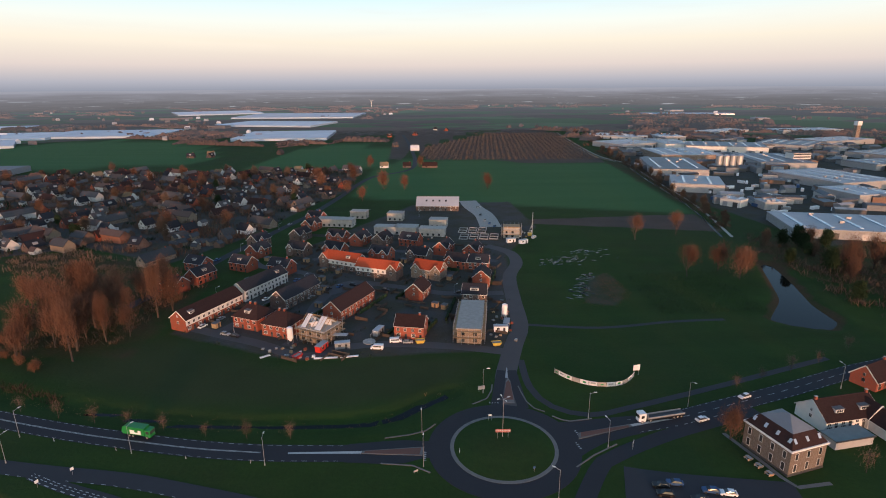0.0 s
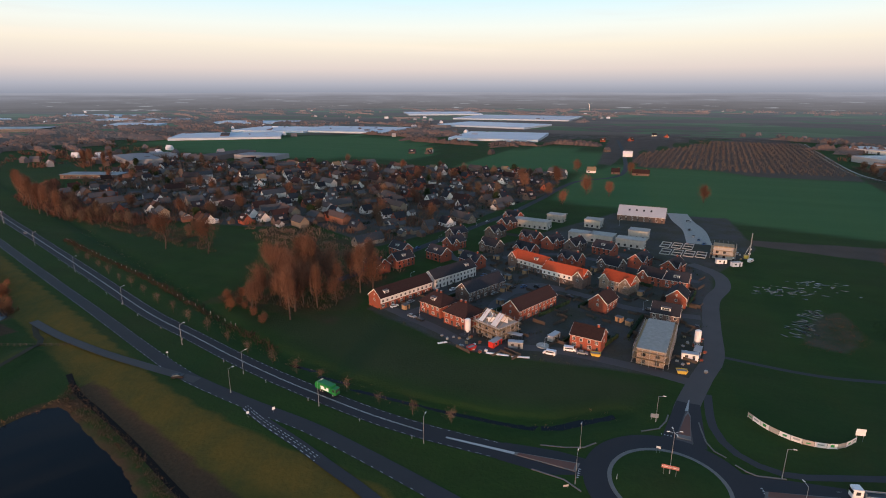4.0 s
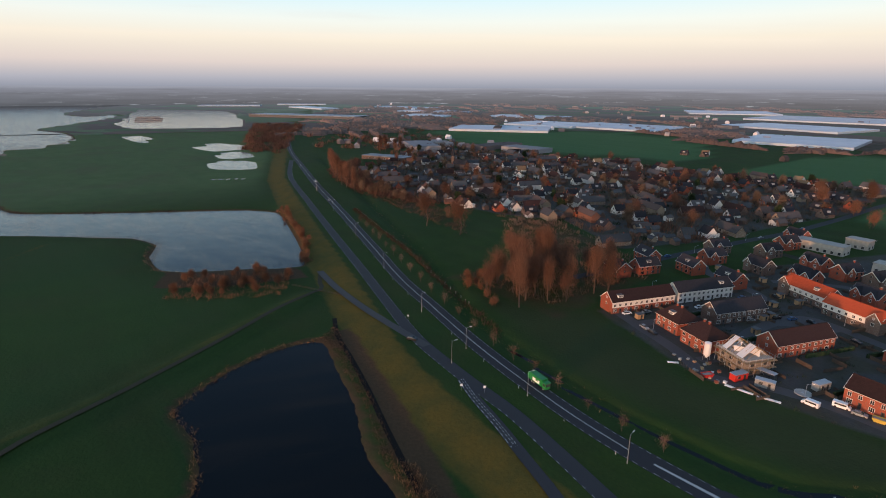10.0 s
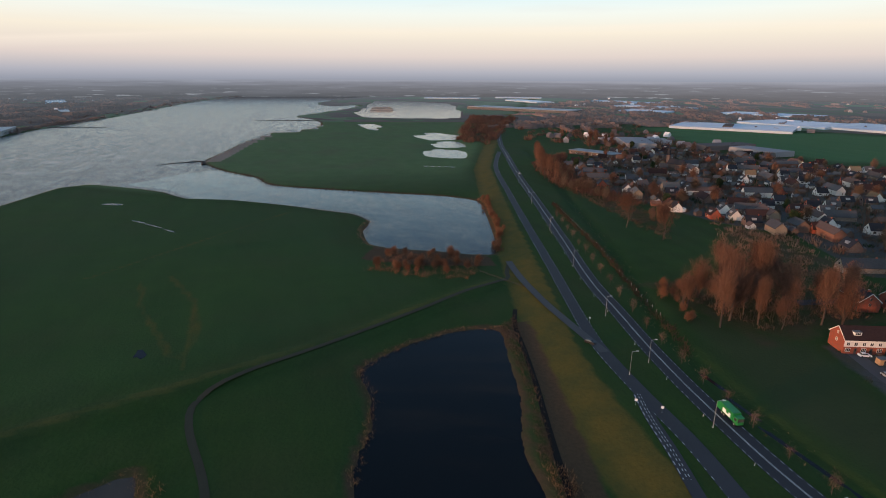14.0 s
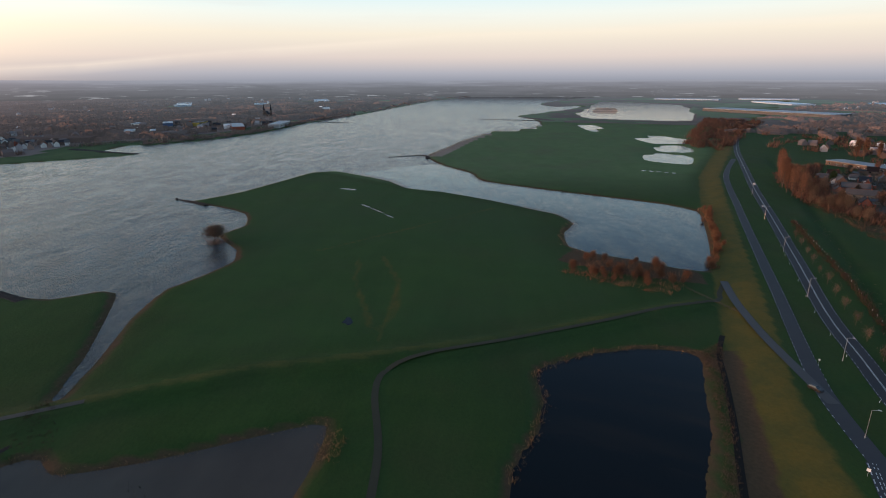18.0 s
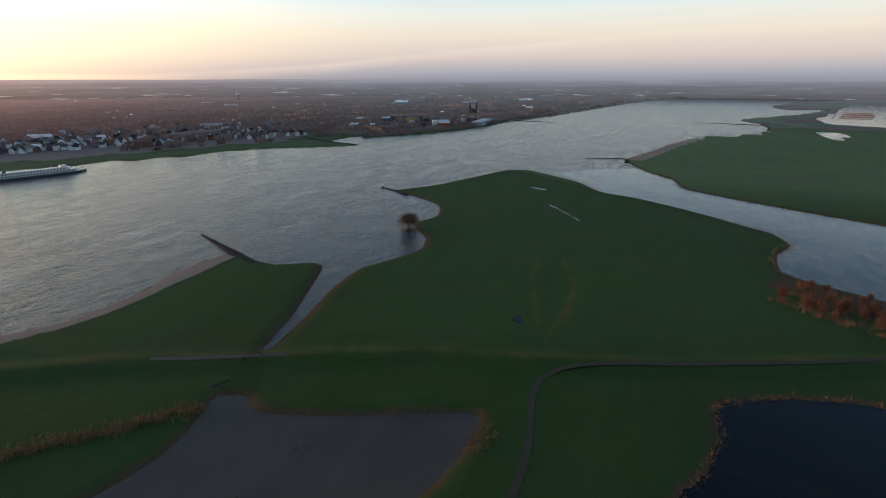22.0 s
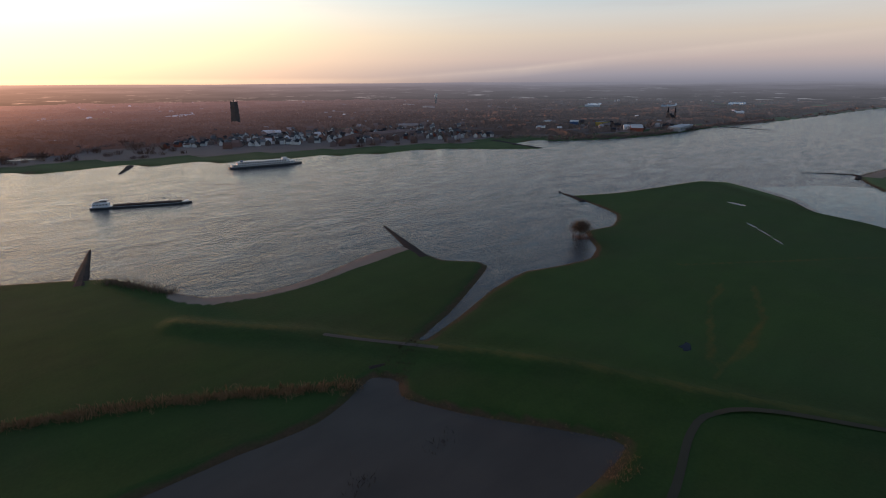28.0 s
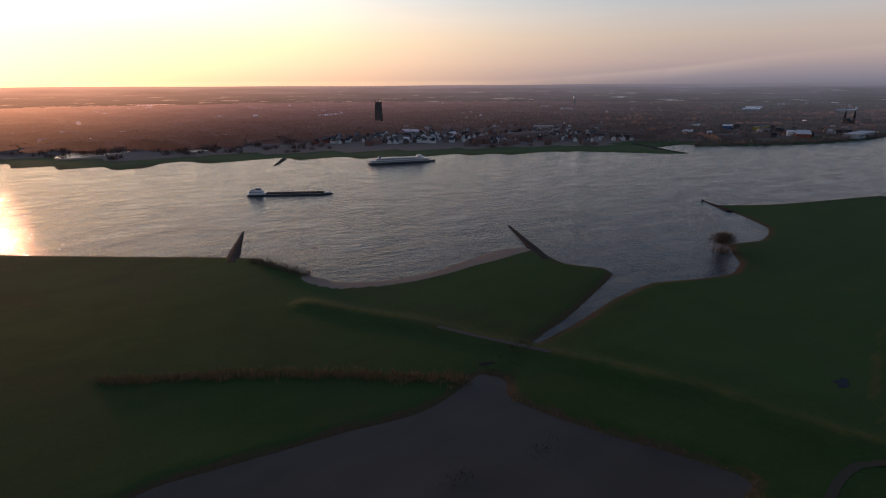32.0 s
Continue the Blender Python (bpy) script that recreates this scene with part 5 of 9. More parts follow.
shell_building("concrete_shell", 11.5, 220, 84, 31, 10, 6.3, "unfinished block with concrete deck inside scaffolding")
sc = shell_building("scaffolded_house", -52, 211, -26, 13, 11, 5.8, "unfinished paired house with scaffolding and white roof sheets")
for e, s_, L_ in ((-3.6, 1, 3.2), (-4.2, -1, 1.8), (3.4, 1, 2.6), (3.0, -1, 2.4)):
    b = roof_side(L_, 10.2, 6.2, 9.9, s_, 0.2)
    bmesh.ops.transform(b, matrix=pose(e, 0, 0), verts=b.verts)
    part("roof_sheet", b, M["white_paint" if s_ < 0 else "timber"], sc, "pale roof boarding on open rafters")
for i in range(9):
    for s_ in (1, -1):
        part("rafter", tube(bmesh.new(), (-6.2 + i * 1.55, s_ * 5.4, 6.1), (-6.2 + i * 1.55, 0, 10.1), 0.09, 0.09, 4), M["timber"], sc)
for i, (sx, sy) in enumerate(((-3.5, 0.5), (2.8, 1.0), (0, -2.0))):
    b = roof_side(5.0, 7.0, 5.9, 9.0 - i * 0.5, 1, 0.1)
    box(b, -2.3, 2.3, -0.15, 0.15, 6, 9.0 - i * 0.5)
    bmesh.ops.transform(b, matrix=pose(sx, sy, 0, 0, 0, 40 * i - 30), verts=b.verts)
    part("roof_sheet", b, M["white_paint"], sc, "white plastic sheeting over rafters")
for k, (wx, wy, wl, ww, wh) in enumerate(((-82, 408, 28, 10, 5.4), (-68, 434, 13, 9, 5.6), (-38, 426, 12, 10, 5.8), (-42, 385, 15, 9, 5.0), (-27, 384, 16, 11, 5.0), (-8, 378, 18, 9, 5.2), (-4, 402, 13, 10, 6.0))):
    shell_building("concrete_shell", wx, wy, -8, wl, ww, wh, "pale concrete house shell without a roof", 1, "concrete", "concrete", False)
barn = house(-5, 466, -3, 36, 19, 4.4, 10.5, "brick_brown", "pale_roof", bays=4, chimneys=0, gable_trim=False, label="large brown barn with a pale sheet roof", name="barn", win=(1.0, 1.0))
for i in range(4):
    bm = bmesh.new()
    slab(bm, [(-10 + i * 5.5, -6.2, 7.6), (-8.6 + i * 5.5, -6.2, 7.6), (-8.6 + i * 5.5, -4.6, 8.6), (-10 + i * 5.5, -4.6, 8.6)], 0.25)
    part("roof_window", bm, M["glass"], barn, "dark roof window")

# estate streets and yards
ribbon("estate_street", [(24, 197), (3, 202), (-24, 204.5), (-42, 201), (-56, 194), (-75, 205), (-95, 214), (-112, 222)], 5.5, M["clinker"], "clinker-paved front street of the new estate", "road", 0.030)
ribbon("estate_street", [(-64, 203), (-58, 222), (-62, 245), (-52, 278), (-25, 272), (0, 262), (30, 262)], 5.5, M["clinker"], "clinker-paved inner street of the new estate", "road", 0.045)
ribbon("estate_street", [(-98, 213), (-88, 238), (-80, 268), (-75, 292), (-110, 310), (-125, 345)], 5.5, M["clinker"], "clinker-paved inner street of the new estate", "road", 0.04)
ribbon("estate_street", [(-80, 320), (-50, 340), (-20, 335), (32, 315)], 5.0, M["clinker"], "clinker-paved back street of the new estate", "road", 0.033)
ribbon("parking_court", [(-66, 262), (-52, 272), (-40, 268)], 14, M["clinker"], "paved parking court between the houses", "pavement", 0.035)
ribbon("village_street", [(-152, 245), (-143, 288), (-136, 328), (-129, 360), (-121, 399), (-110, 447), (-100, 520), (-85, 640), (-40, 730), (-60, 1000), (-90, 1250)], 6, M["asphalt"], "asphalt village street", "road", 0.05)
ribbon("barn_yard", [(22, 500), (26, 470), (33, 440), (35, 400)], 16, M["concrete"], "pale concrete yard beside the barn", "pavement", 0.05)
ribbon("site_road", [(28, 349), (0, 360), (-50, 368), (-95, 380)], 7, M["track"], "muddy site road", "road", 0.03)
ribbon("foot_path", [(34, 223), (67, 219), (101, 225), (125, 227)], 2.2, M["asphalt_old"], "narrow asphalt foot path through the meadow", "path", 0.04)
ribbon("cycle_path", [(29, 190), (29.5, 170), (35, 158), (46, 153), (60, 157), (95, 170), (146, 190)], 2.6, M["asphalt_old"], "asphalt cycle path beside the road", "path", 0.036)

# ---- the old village ----
rv = random.Random(11)
KINDS = [("brick_brown", "roof_grey"), ("brick_brown", "roof_dark"), ("brick_brown", "roof_brown"), ("white_wall", "roof_dark"), ("brick_brown", "roof_brown"),
         ("white_wall", "roof_grey"), ("brick_red", "roof_dark"), ("brick_yellow", "roof_grey"), ("white_wall", "roof_thatch"), ("brick_red", "roof_brown")]


def village_house(kind, x, y, rz):
    wall, roof = KINDS[kind]
    L = (9.5, 11, 10.5, 9.5, 20, 10.5, 10, 22, 11, 10)[kind]
    word = {"brick_brown": "brown brick", "brick_red": "red brick", "white_wall": "white", "brick_yellow": "buff brick"}[wall]
    roofword = {"roof_grey": "grey", "roof_dark": "dark", "roof_brown": "brown", "roof_thatch": "thatched", "roof_red": "red"}[roof]
    t = thing("village_house", x, y, rz, "%s village house with a %s roof" % (word, roofword), "house", "old village houses")
    e, r, W = 3.1, 7.3, 7.6
    part("wall", gable_walls(L, W, e, r), M[wall], t)
    for s in (1, -1):
        part("roof", roof_side(L, W, e, r, s), M[roof], t)
    part("chimney", boxes((L * 0.3, L * 0.3 + 0.7, -0.3, 0.3, r - 0.6, r + 0.9)), M["brick_red"], t)
    for s in (1, -1):
        if s < 0:
            window_one(t, -0.22 * L, s * W / 2, 1.0, 180, 2.0, 1.4)
            window_one(t, s * L / 2, 0, 3.6, -90 * s, 1.5, 1.4)
    if kind in (1, 5, 9):
        part("dormer", boxes((-1.5, 1.5, -3.0, -0.5, 4.4, 5.9)), M["grey_wall"], t, "grey boarded dormer")
    part("lean_to", boxes((-L * 0.2, L * 0.35, W / 2, W / 2 + 3.0, 0, 2.6)), M[wall], t)
    return t


first = {}
spots = []
step = 19.5
ca, sa = math.cos(radians(-24)), math.sin(radians(-24))
for i in range(-40, 40):
    for j in range(-40, 40):
        if j % 3 == 2 and i % 2:
            continue
        gx, gy = i * step + rv.uniform(-3, 3), j * step * 0.95 + rv.uniform(-3, 3)
        x, y = -350 + gx * ca - gy * sa, 500 + gx * sa + gy * ca
        if inside(x, y, OLD_VILLAGE) and rv.random() < (0.36 if x < -340 else 0.55):
            spots.append((x, y, rv.choice((-24, 66, 66, 60, -30))))
for x, y, rz in spots + [(-475, 619, 20), (-366, 874, 10), (-357, 850, 80), (-386, 847, 5), (-78, 726, 0), (-48, 724, 4), (-18, 723, 0), (-86, 996, 30), (-115, 1199, 10), (-62, 1239, 60), (-20, 1388, 10), (8, 1367, 80),
                         (-640, 500, 20), (-620, 560, 80), (-700, 610, 10), (-760, 640, 70), (-800, 700, 30)]:
    k = rv.choice((0, 0, 1, 1, 1, 2, 2, 4, 4, 6, 7, 3, 3, 5, 8, 9))
    if k not in first:
        first[k] = village_house(k, x, y, rz)
    else:
        copy_thing(first[k], pose(x, y, ground_z(x, y), 0, 0, rz))

def gabled_stuff(name, spots, sizes, mat, label, category, seed, turns):
    """Many small gabled buildings, each with eaves and a pitched roof: walls and roofs in two joined meshes under one base."""
    rng = random.Random(seed)
    wall, roof = ([], []), ([], [])
    hs = land_height([q[0] for q in spots], [q[1] for q in spots])
    for (x, y), h0 in zip(spots, hs):
        L, W, e, pitch = (rng.uniform(*q) for q in sizes)
        a = radians(rng.choice(turns) + rng.uniform(-3, 3))
        c, s = math.cos(a), math.sin(a)
        top = e + W * 0.5 * pitch

        def place(out, rows, fs):
            i = len(out[0])
            out[0].extend((x + lx * c - ly * s, y + lx * s + ly * c, float(h0) + lz) for lx, ly, lz in rows)
            out[1].extend(tuple(i + v for v in f) for f in fs)
        l, w = L / 2, W / 2
        place(wall, ((-l, -w, -0.5), (l, -w, -0.5), (l, w, -0.5), (-l, w, -0.5), (-l, -w, e), (l, -w, e), (l, w, e), (-l, w, e), (-l, 0, top), (l, 0, top)),
              ((0, 1, 5, 4), (1, 2, 6, 9, 5), (2, 3, 7, 6), (3, 0, 4, 8, 7)))
        l, w, u = l + 0.3, w + 0.35, 0.35 * pitch
        place(roof, ((-l, -w, e - u), (l, -w, e - u), (l, 0, top + 0.05), (-l, 0, top + 0.05), (l, w, e - u), (-l, w, e - u),
                     (-l, -w, e - u + 0.2), (l, -w, e - u + 0.2), (l, 0, top + 0.25), (-l, 0, top + 0.25), (l, w, e - u + 0.2), (-l, w, e - u + 0.2)),
              ((6, 7, 8, 9), (9, 8, 10, 11), (0, 1, 7, 6), (5, 11, 10, 4), (1, 2, 8, 7), (2, 4, 10, 8), (0, 6, 9, 3), (3, 9, 11, 5), (0, 3, 2, 1), (3, 5, 4, 2)))
    base = tagged(new(name), label, category, kind="stuff")
    for word, (v, f), m in (("walls", wall, mat[0]), ("roofs", roof, mat[1])):
        me = bpy.data.meshes.new(word)
        me.from_pydata(v, [], f)
        me.materials.append(m)
        new(word, me).parent = base
    return base


def mixed_material(name, stops, rough=0.8):
    """One colour for each joined piece, picked from a few, with weathering."""
    def build(k, p):
        g = k.add("ShaderNodeNewGeometry")
        col = k.ramp(g.outputs["Random Per Island"], stops, "CONSTANT")
        f = k.math("ADD", 0.7, k.math("MULTIPLY", k.noise(0.8, 4.0, 0.6, g.outputs["Position"]), 0.6))
        k.put(p, "Base Color", k.add("ShaderNodeVectorMath", {0: col, "Scale": f}, operation="SCALE").outputs[0])
        k.put(p, "Roughness", rough)
    return principled(name, build)


MIXED = (mixed_material("village_walls", [(0.0, (0.12, 0.075, 0.056)), (0.4, (0.19, 0.085, 0.055)), (0.6, (0.20, 0.16, 0.12)), (0.8, (0.52, 0.50, 0.47))]),
         mixed_material("village_roofs", [(0.0, (0.060, 0.058, 0.062)), (0.3, (0.042, 0.042, 0.047)), (0.5, (0.080, 0.052, 0.043)), (0.78, (0.088, 0.083, 0.080)), (0.93, (0.13, 0.064, 0.042))]))
ro = random.Random(13)
taken = np.array([(q[0], q[1]) for q in spots])
rows = [q for q in fill(OLD_VILLAGE, 900, ro) if np.min(np.hypot(taken[:, 0] - q[0], taken[:, 1] - q[1])) > 8.5]
street = [(-152, 245), (-143, 288), (-136, 328), (-129, 360), (-121, 399), (-110, 447), (-100, 520), (-85, 640)]
rows = [q for q in rows if abs(float(line_distance(np.array([q[0]]), np.array([q[1]]), street, False)[0])) > 10]
gabled_stuff("village_outbuildings", rows[:330], ((4, 9), (3.5, 6), (2.2, 3.0), (0.5, 1.0)), MIXED, "garages, sheds and small houses between village gardens", "outbuildings", 14, (-24, 66, 66, 60))
gabled_stuff("village_rows", rows[330:368], ((14, 26), (7, 8.2), (4.2, 5.2), (0.8, 1.0)), MIXED, "terraced rows of brick houses in the old village", "houses", 15, (-24, -24, 66))

# the old village hall and church
hall = thing("village_hall", -626, 460, 20, "long low hall with a grey sheet roof", "hall")
part("wall", boxes((-35, 35, -12, 12, 0, 5)), M["brick_brown"], hall)
part("roof", boxes((-35.6, 35.6, -12.6, 12.6, 5, 5.5)), M["mid_roof"], hall)
for i in range(8):
    window(hall, -30 + i * 8.5, -12, 1.4, 180, 3.0, 2.0)
ch = thing("village_church", -495, 480, 20, "small brick church with a pointed spire", "church")
part("nave", gable_walls(18, 9, 6, 11), M["brick_brown"], ch)
for s in (1, -1):
    part("roof", roof_side(18, 9, 6, 11, s), M["roof_dark"], ch)
part("tower", boxes((-12.5, -8.5, -2, 2, 0, 15)), M["brick_brown"], ch)
part("spire", tube(bmesh.new(), (-10.5, 0, 15), (-10.5, 0, 26), 2.6, 0.1, 4), M["roof_dark"], ch)

# ---- greenhouses ----
def greenhouse(x, y, rz, L, W, span=9.6):
    t = thing("greenhouse", x, y, rz, "large pale glass greenhouse with many low ridges", "greenhouse", "greenhouses", z=0)
    part("wall", boxes((-L / 2, L / 2, -W / 2, W / 2, 0, 4.5)), M["greenhouse"], t)
    bm = bmesh.new()
    n = max(2, int(W / span))
    left = [bm.verts.new((-L / 2, -W / 2 + W * i / (2 * n), 6.0 if i % 2 else 4.52)) for i in range(2 * n + 1)]
    right = [bm.verts.new((L / 2, -W / 2 + W * i / (2 * n), 6.0 if i % 2 else 4.52)) for i in range(2 * n + 1)]
    for i in range(2 * n):
        bm.faces.new((left[i], right[i], right[i + 1], left[i + 1]))
    for i in range(0, 2 * n, 2):
        bm.faces.new((left[i], left[i + 1], left[i + 2]))
        bm.faces.new((right[i + 2], right[i + 1], right[i]))
    bmesh.ops.recalc_face_normals(bm, faces=bm.faces)
    part("glass_roof", bm, M["greenhouse"], t)


for g in ((-920, 1010, 35, 230, 150), (-950, 1240, 10, 200, 170), (-770, 1300, 5, 260, 190), (-340, 1225, 5, 190, 200), (-480, 1640, -12, 290, 190), (-530, 2150, 0, 430, 330), (-980, 2450, 30, 330, 300),
          (-1250, 1500, 20, 260, 120), (-1750, 1500, 20, 300, 120), (-2200, 1700, 10, 350, 100), (-1500, 1250, 30, 150, 90), (-2400, 1300, 0, 320, 90)):
    greenhouse(*g)

for g in ((-2250, -1150, 25, 260, 60), (-2450, -900, 20, 330, 60), (-2700, -700, 15, 300, 70), (-2900, 1100, 60, 300, 80), (-2900, 1500, 60, 260, 80), (900, 2100, -10, 320, 60)):
    greenhouse(*g)

# ---- industrial estate ----
def hall_building(x, y, rz, L, W, H, roof="pale_roof", wall="grey_wall", label="grey industrial hall with a pale flat roof"):
    if roof == "pale_roof" and int(x + y) % 3 == 0:
        roof, label = "mid_roof", label.replace("pale", "grey")
    t = thing("industrial_hall", x, y, rz, label, "industrial hall", "industrial halls", z=0)
    part("wall", boxes((-L / 2, L / 2, -W / 2, W / 2, 0, H)), M[wall], t)
    part("roof", boxes((-L / 2 - 0.3, L / 2 + 0.3, -W / 2 - 0.3, W / 2 + 0.3, H, H + 0.6)), M[roof], t)
    rng = random.Random(int(abs(x) + abs(y)))
    n = max(2, int(L / 17))
    for i in range(n):
        cx = -L / 2 + L * (i + 0.5) / n
        part("skylight", boxes((cx - 1.2, cx + 1.2, -W * 0.38, W * 0.38, H + 0.6, H + 1.1)), M["greenhouse"], t)
        part("loading_door", boxes((cx - 2, cx + 2, -W / 2 - 0.08, -W / 2, 0, 4.2)), M["dark_frame" if i % 2 else "grey_paint"], t)
    for _ in range(3):
        cx, cy = rng.uniform(-L * 0.4, L * 0.4), rng.uniform(-W * 0.4, W * 0.4)
        part("roof_unit", boxes((cx - 1.5, cx + 1.5, cy - 1, cy + 1, H + 0.6, H + 2.2)), M["grey_paint"], t)
    return t


for h in ((285, 690, -12, 62, 115, 8), (258, 560, -20, 48, 58, 8), (412, 585, 15, 72, 90, 8), (316, 970, 25, 80, 75, 8), (453, 900, -20, 115, 80, 10, "pale_roof", "white_wall"), (345, 812, -2, 84, 95, 9, "pale_roof", "brick_yellow"),
          (390, 958, 0, 50, 85, 9, "pale_roof", "white_wall"), (440, 745, -8, 66, 110, 7), (382, 502, 10, 42, 45, 7), (350, 1140, -50, 110, 60, 6, "pale_roof", "white_wall"), (445, 1120, -3, 50, 80, 7),
          (590, 955, -45, 80, 100, 7), (253, 472, -50, 17, 15, 6, "pale_roof", "white_wall"), (278, 461, 0, 18, 16, 6), (288, 382, -13, 88, 55, 6, "pale_roof", "grey_wall", "long low hall with a pale blue roof"),
          (640, 800, 20, 90, 60, 7), (560, 700, 10, 80, 50, 7), (540, 600, 15, 70, 50, 7), (480, 480, 15, 60, 40, 6), (700, 1000, 20, 120, 60, 8), (800, 1250, 10, 150, 60, 7), (620, 1250, 30, 120, 50, 6), (620, 480, 0, 70, 50, 7)):
    hall_building(*h)
for i, sx in enumerate((344, 352.5, 361, 369.5)):
    s = thing("silo", sx, 690, 0, "tall steel storage silo", "silo", "steel silos", z=0)
    part("tank", tube(bmesh.new(), (0, 0, 1.5), (0, 0, 17), 4.0, 4.0, 20), M["steel"], s, smooth=False)
    part("cone_roof", tube(bmesh.new(), (0, 0, 17), (0, 0, 19), 4.1, 0.5, 20), M["steel"], s)
    part("plinth", tube(bmesh.new(), (0, 0, 0), (0, 0, 1.5), 3.4, 3.4, 16), M["concrete"], s)
of = thing("office_block", 470, 735, 5, "white office block on the industrial estate", "office", z=0)
part("wall", boxes((-12, 12, -8, 8, 0, 15)), M["white_wall"], of)
for f in range(4):
    part("window_band", boxes((-11.5, 11.5, -8.1, -8, 2 + f * 3.6, 3.6 + f * 3.6)), M["glass"], of)
part("roof", boxes((-12.2, 12.2, -8.2, 8.2, 15, 15.4)), M["flat_roof"], of)
tw = thing("feed_tower", 755, 1025, 10, "tall pale factory tower", "tower", z=0)
part("shaft", boxes((-4, 4, -3.5, 3.5, 0, 30)), M["brick_yellow"], tw)
part("head_house", boxes((-4.6, 4.6, -4.2, 4.2, 30, 37)), M["white_wall"], tw)


PALE = (mixed_material("works_walls", [(0.0, (0.20, 0.21, 0.22)), (0.35, (0.40, 0.39, 0.38)), (0.5, (0.11, 0.105, 0.105)), (0.85, (0.20, 0.12, 0.085))]),
        mixed_material("works_roofs", [(0.0, (0.16, 0.175, 0.19)), (0.3, (0.09, 0.10, 0.11)), (0.6, (0.30, 0.31, 0.32)), (0.75, (0.055, 0.055, 0.06))], 0.6))
rk = random.Random(23)
yards = fill([(232, 520), (240, 660), (260, 900), (340, 1090), (640, 1060), (760, 820), (520, 580), (420, 430), (330, 430), (262, 425)], 260, rk)
gabled_stuff("works_sheds", yards, ((6, 26), (5, 13), (3.2, 6.5), (0.1, 0.35)), PALE, "sheds, stores and workshops packed between the industrial halls", "sheds", 24, (-12, 78, 15, -20))


def trailer_box(x, y, rz, mat):
    t = thing("storage_container", x, y, rz, "white storage container on an industrial yard", "container", "yard containers", z=0)
    part("box", boxes((-4, 4, -1.25, 1.25, 0.15, 2.75)), M[mat], t)
    part("door_end", boxes((4, 4.06, -1.15, 1.15, 0.25, 2.65)), M["grey_paint"], t)
    part("skid", boxes((-3.8, 3.8, -1.1, -0.8, 0, 0.15), (-3.8, 3.8, 0.8, 1.1, 0, 0.15)), M["dark_frame"], t)
    return t


ri = random.Random(21)
protos = [trailer_box(300, 520, 20, "white_paint"), trailer_box(310, 505, 80, "blue_paint"), trailer_box(330, 500, 0, "grey_paint")]
for x, y in fill([(245, 500), (300, 640), (380, 640), (360, 520), (330, 440), (260, 430)], 30, ri):
    copy_thing(ri.choice(protos[:1] * 3 + protos[1:]), pose(x, y, 0, 0, 0, ri.choice((20, 110, 15, 60))))
bt = [thing("boat_on_trailer", 352 + i * 7.0, 600 - i * 3.0, 60, "white boat on a yard trailer", "boat", "boats on the yard", z=0) for i in range(9)]
for b in bt:
    part_mesh("hull", shared(("hull", 1), M["white_paint"], lambda: prism(bmesh.new(), [(-5, -1.3), (3, -1.5), (6, 0), (3, 1.5), (-5, 1.3)], 0.8, 2.6)), b)
    part_mesh("cabin", shared(("cabin", 1), M["grey_paint"], lambda: boxes((-3, 2, -1, 1, 2.6, 3.7))), b)
    part_mesh("cradle", shared(("cradle", 1), M["dark_frame"], lambda: boxes((-3, -2.6, -1.2, 1.2, 0, 0.8), (2, 2.4, -1.2, 1.2, 0, 0.8))), b)

# ---- the town across the river ----
rt = random.Random(31)
FRONT = [(-348, -900), (-377, -865), (-453, -825), (-505, -789), (-559, -753), (-614, -715), (-672, -706), (-725, -673), (-771, -618), (-820, -591)]
towns = []
nrm = Vector((-0.62, -0.78))
for row in range(12):
    for p in smooth_line(FRONT, 11.0):
        if rt.random() < (0.4 if row == 0 else 0.5 - row * 0.03):
            off = 12 + row * 18 + rt.uniform(-7, 7)
            x, y = float(p[0]) + nrm.x * off + rt.uniform(-6, 6), float(p[1]) + nrm.y * off + rt.uniform(-6, 6)
            towns.append((x, y, 35 + rt.choice((0, 90, 10)), row))
for x, y in fill([(-1010, -560), (-1090, -470), (-1300, -410), (-1320, -620), (-1170, -740), (-1030, -700)], 34, rt):
    towns.append((x, y, rt.choice((20, 110)), 3))
tfirst = {}
for x, y, rz, row in towns:
    k = rt.choice((3, 5, 0, 1, 6, 3)) if row < 2 else rt.choice((0, 1, 1, 3, 4, 5, 6, 7))
    z = ground_z(x, y)
    if k not in tfirst:
        wall, roof = KINDS[k]
        t = thing("town_house", x, y, rz, "town house on the far river bank", "house", "town houses across the river", z=z)
        part("wall", gable_walls(8.5, 7, 4.8, 8.0), M[wall], t)
        for s in (1, -1):
            part("roof", roof_side(8.5, 7, 4.8, 8.0, s), M[roof], t)
        window_one(t, 0, 3.5, 2.8, 0, 5.0, 1.4)
        tfirst[k] = t
    else:
        copy_thing(tfirst[k], pose(x, y, z, 0, 0, rz) @ Matrix.Diagonal((1, 1, 1, 1)))
roofs = []
for row in range(16):
    for p in smooth_line(FRONT, 15.0):
        if rt.random() < 0.62 - 0.02 * row:
            off = 24 + row * 21 + rt.uniform(-9, 9)
            roofs.append((float(p[0]) + nrm.x * off + rt.uniform(-8, 8), float(p[1]) + nrm.y * off + rt.uniform(-8, 8)))
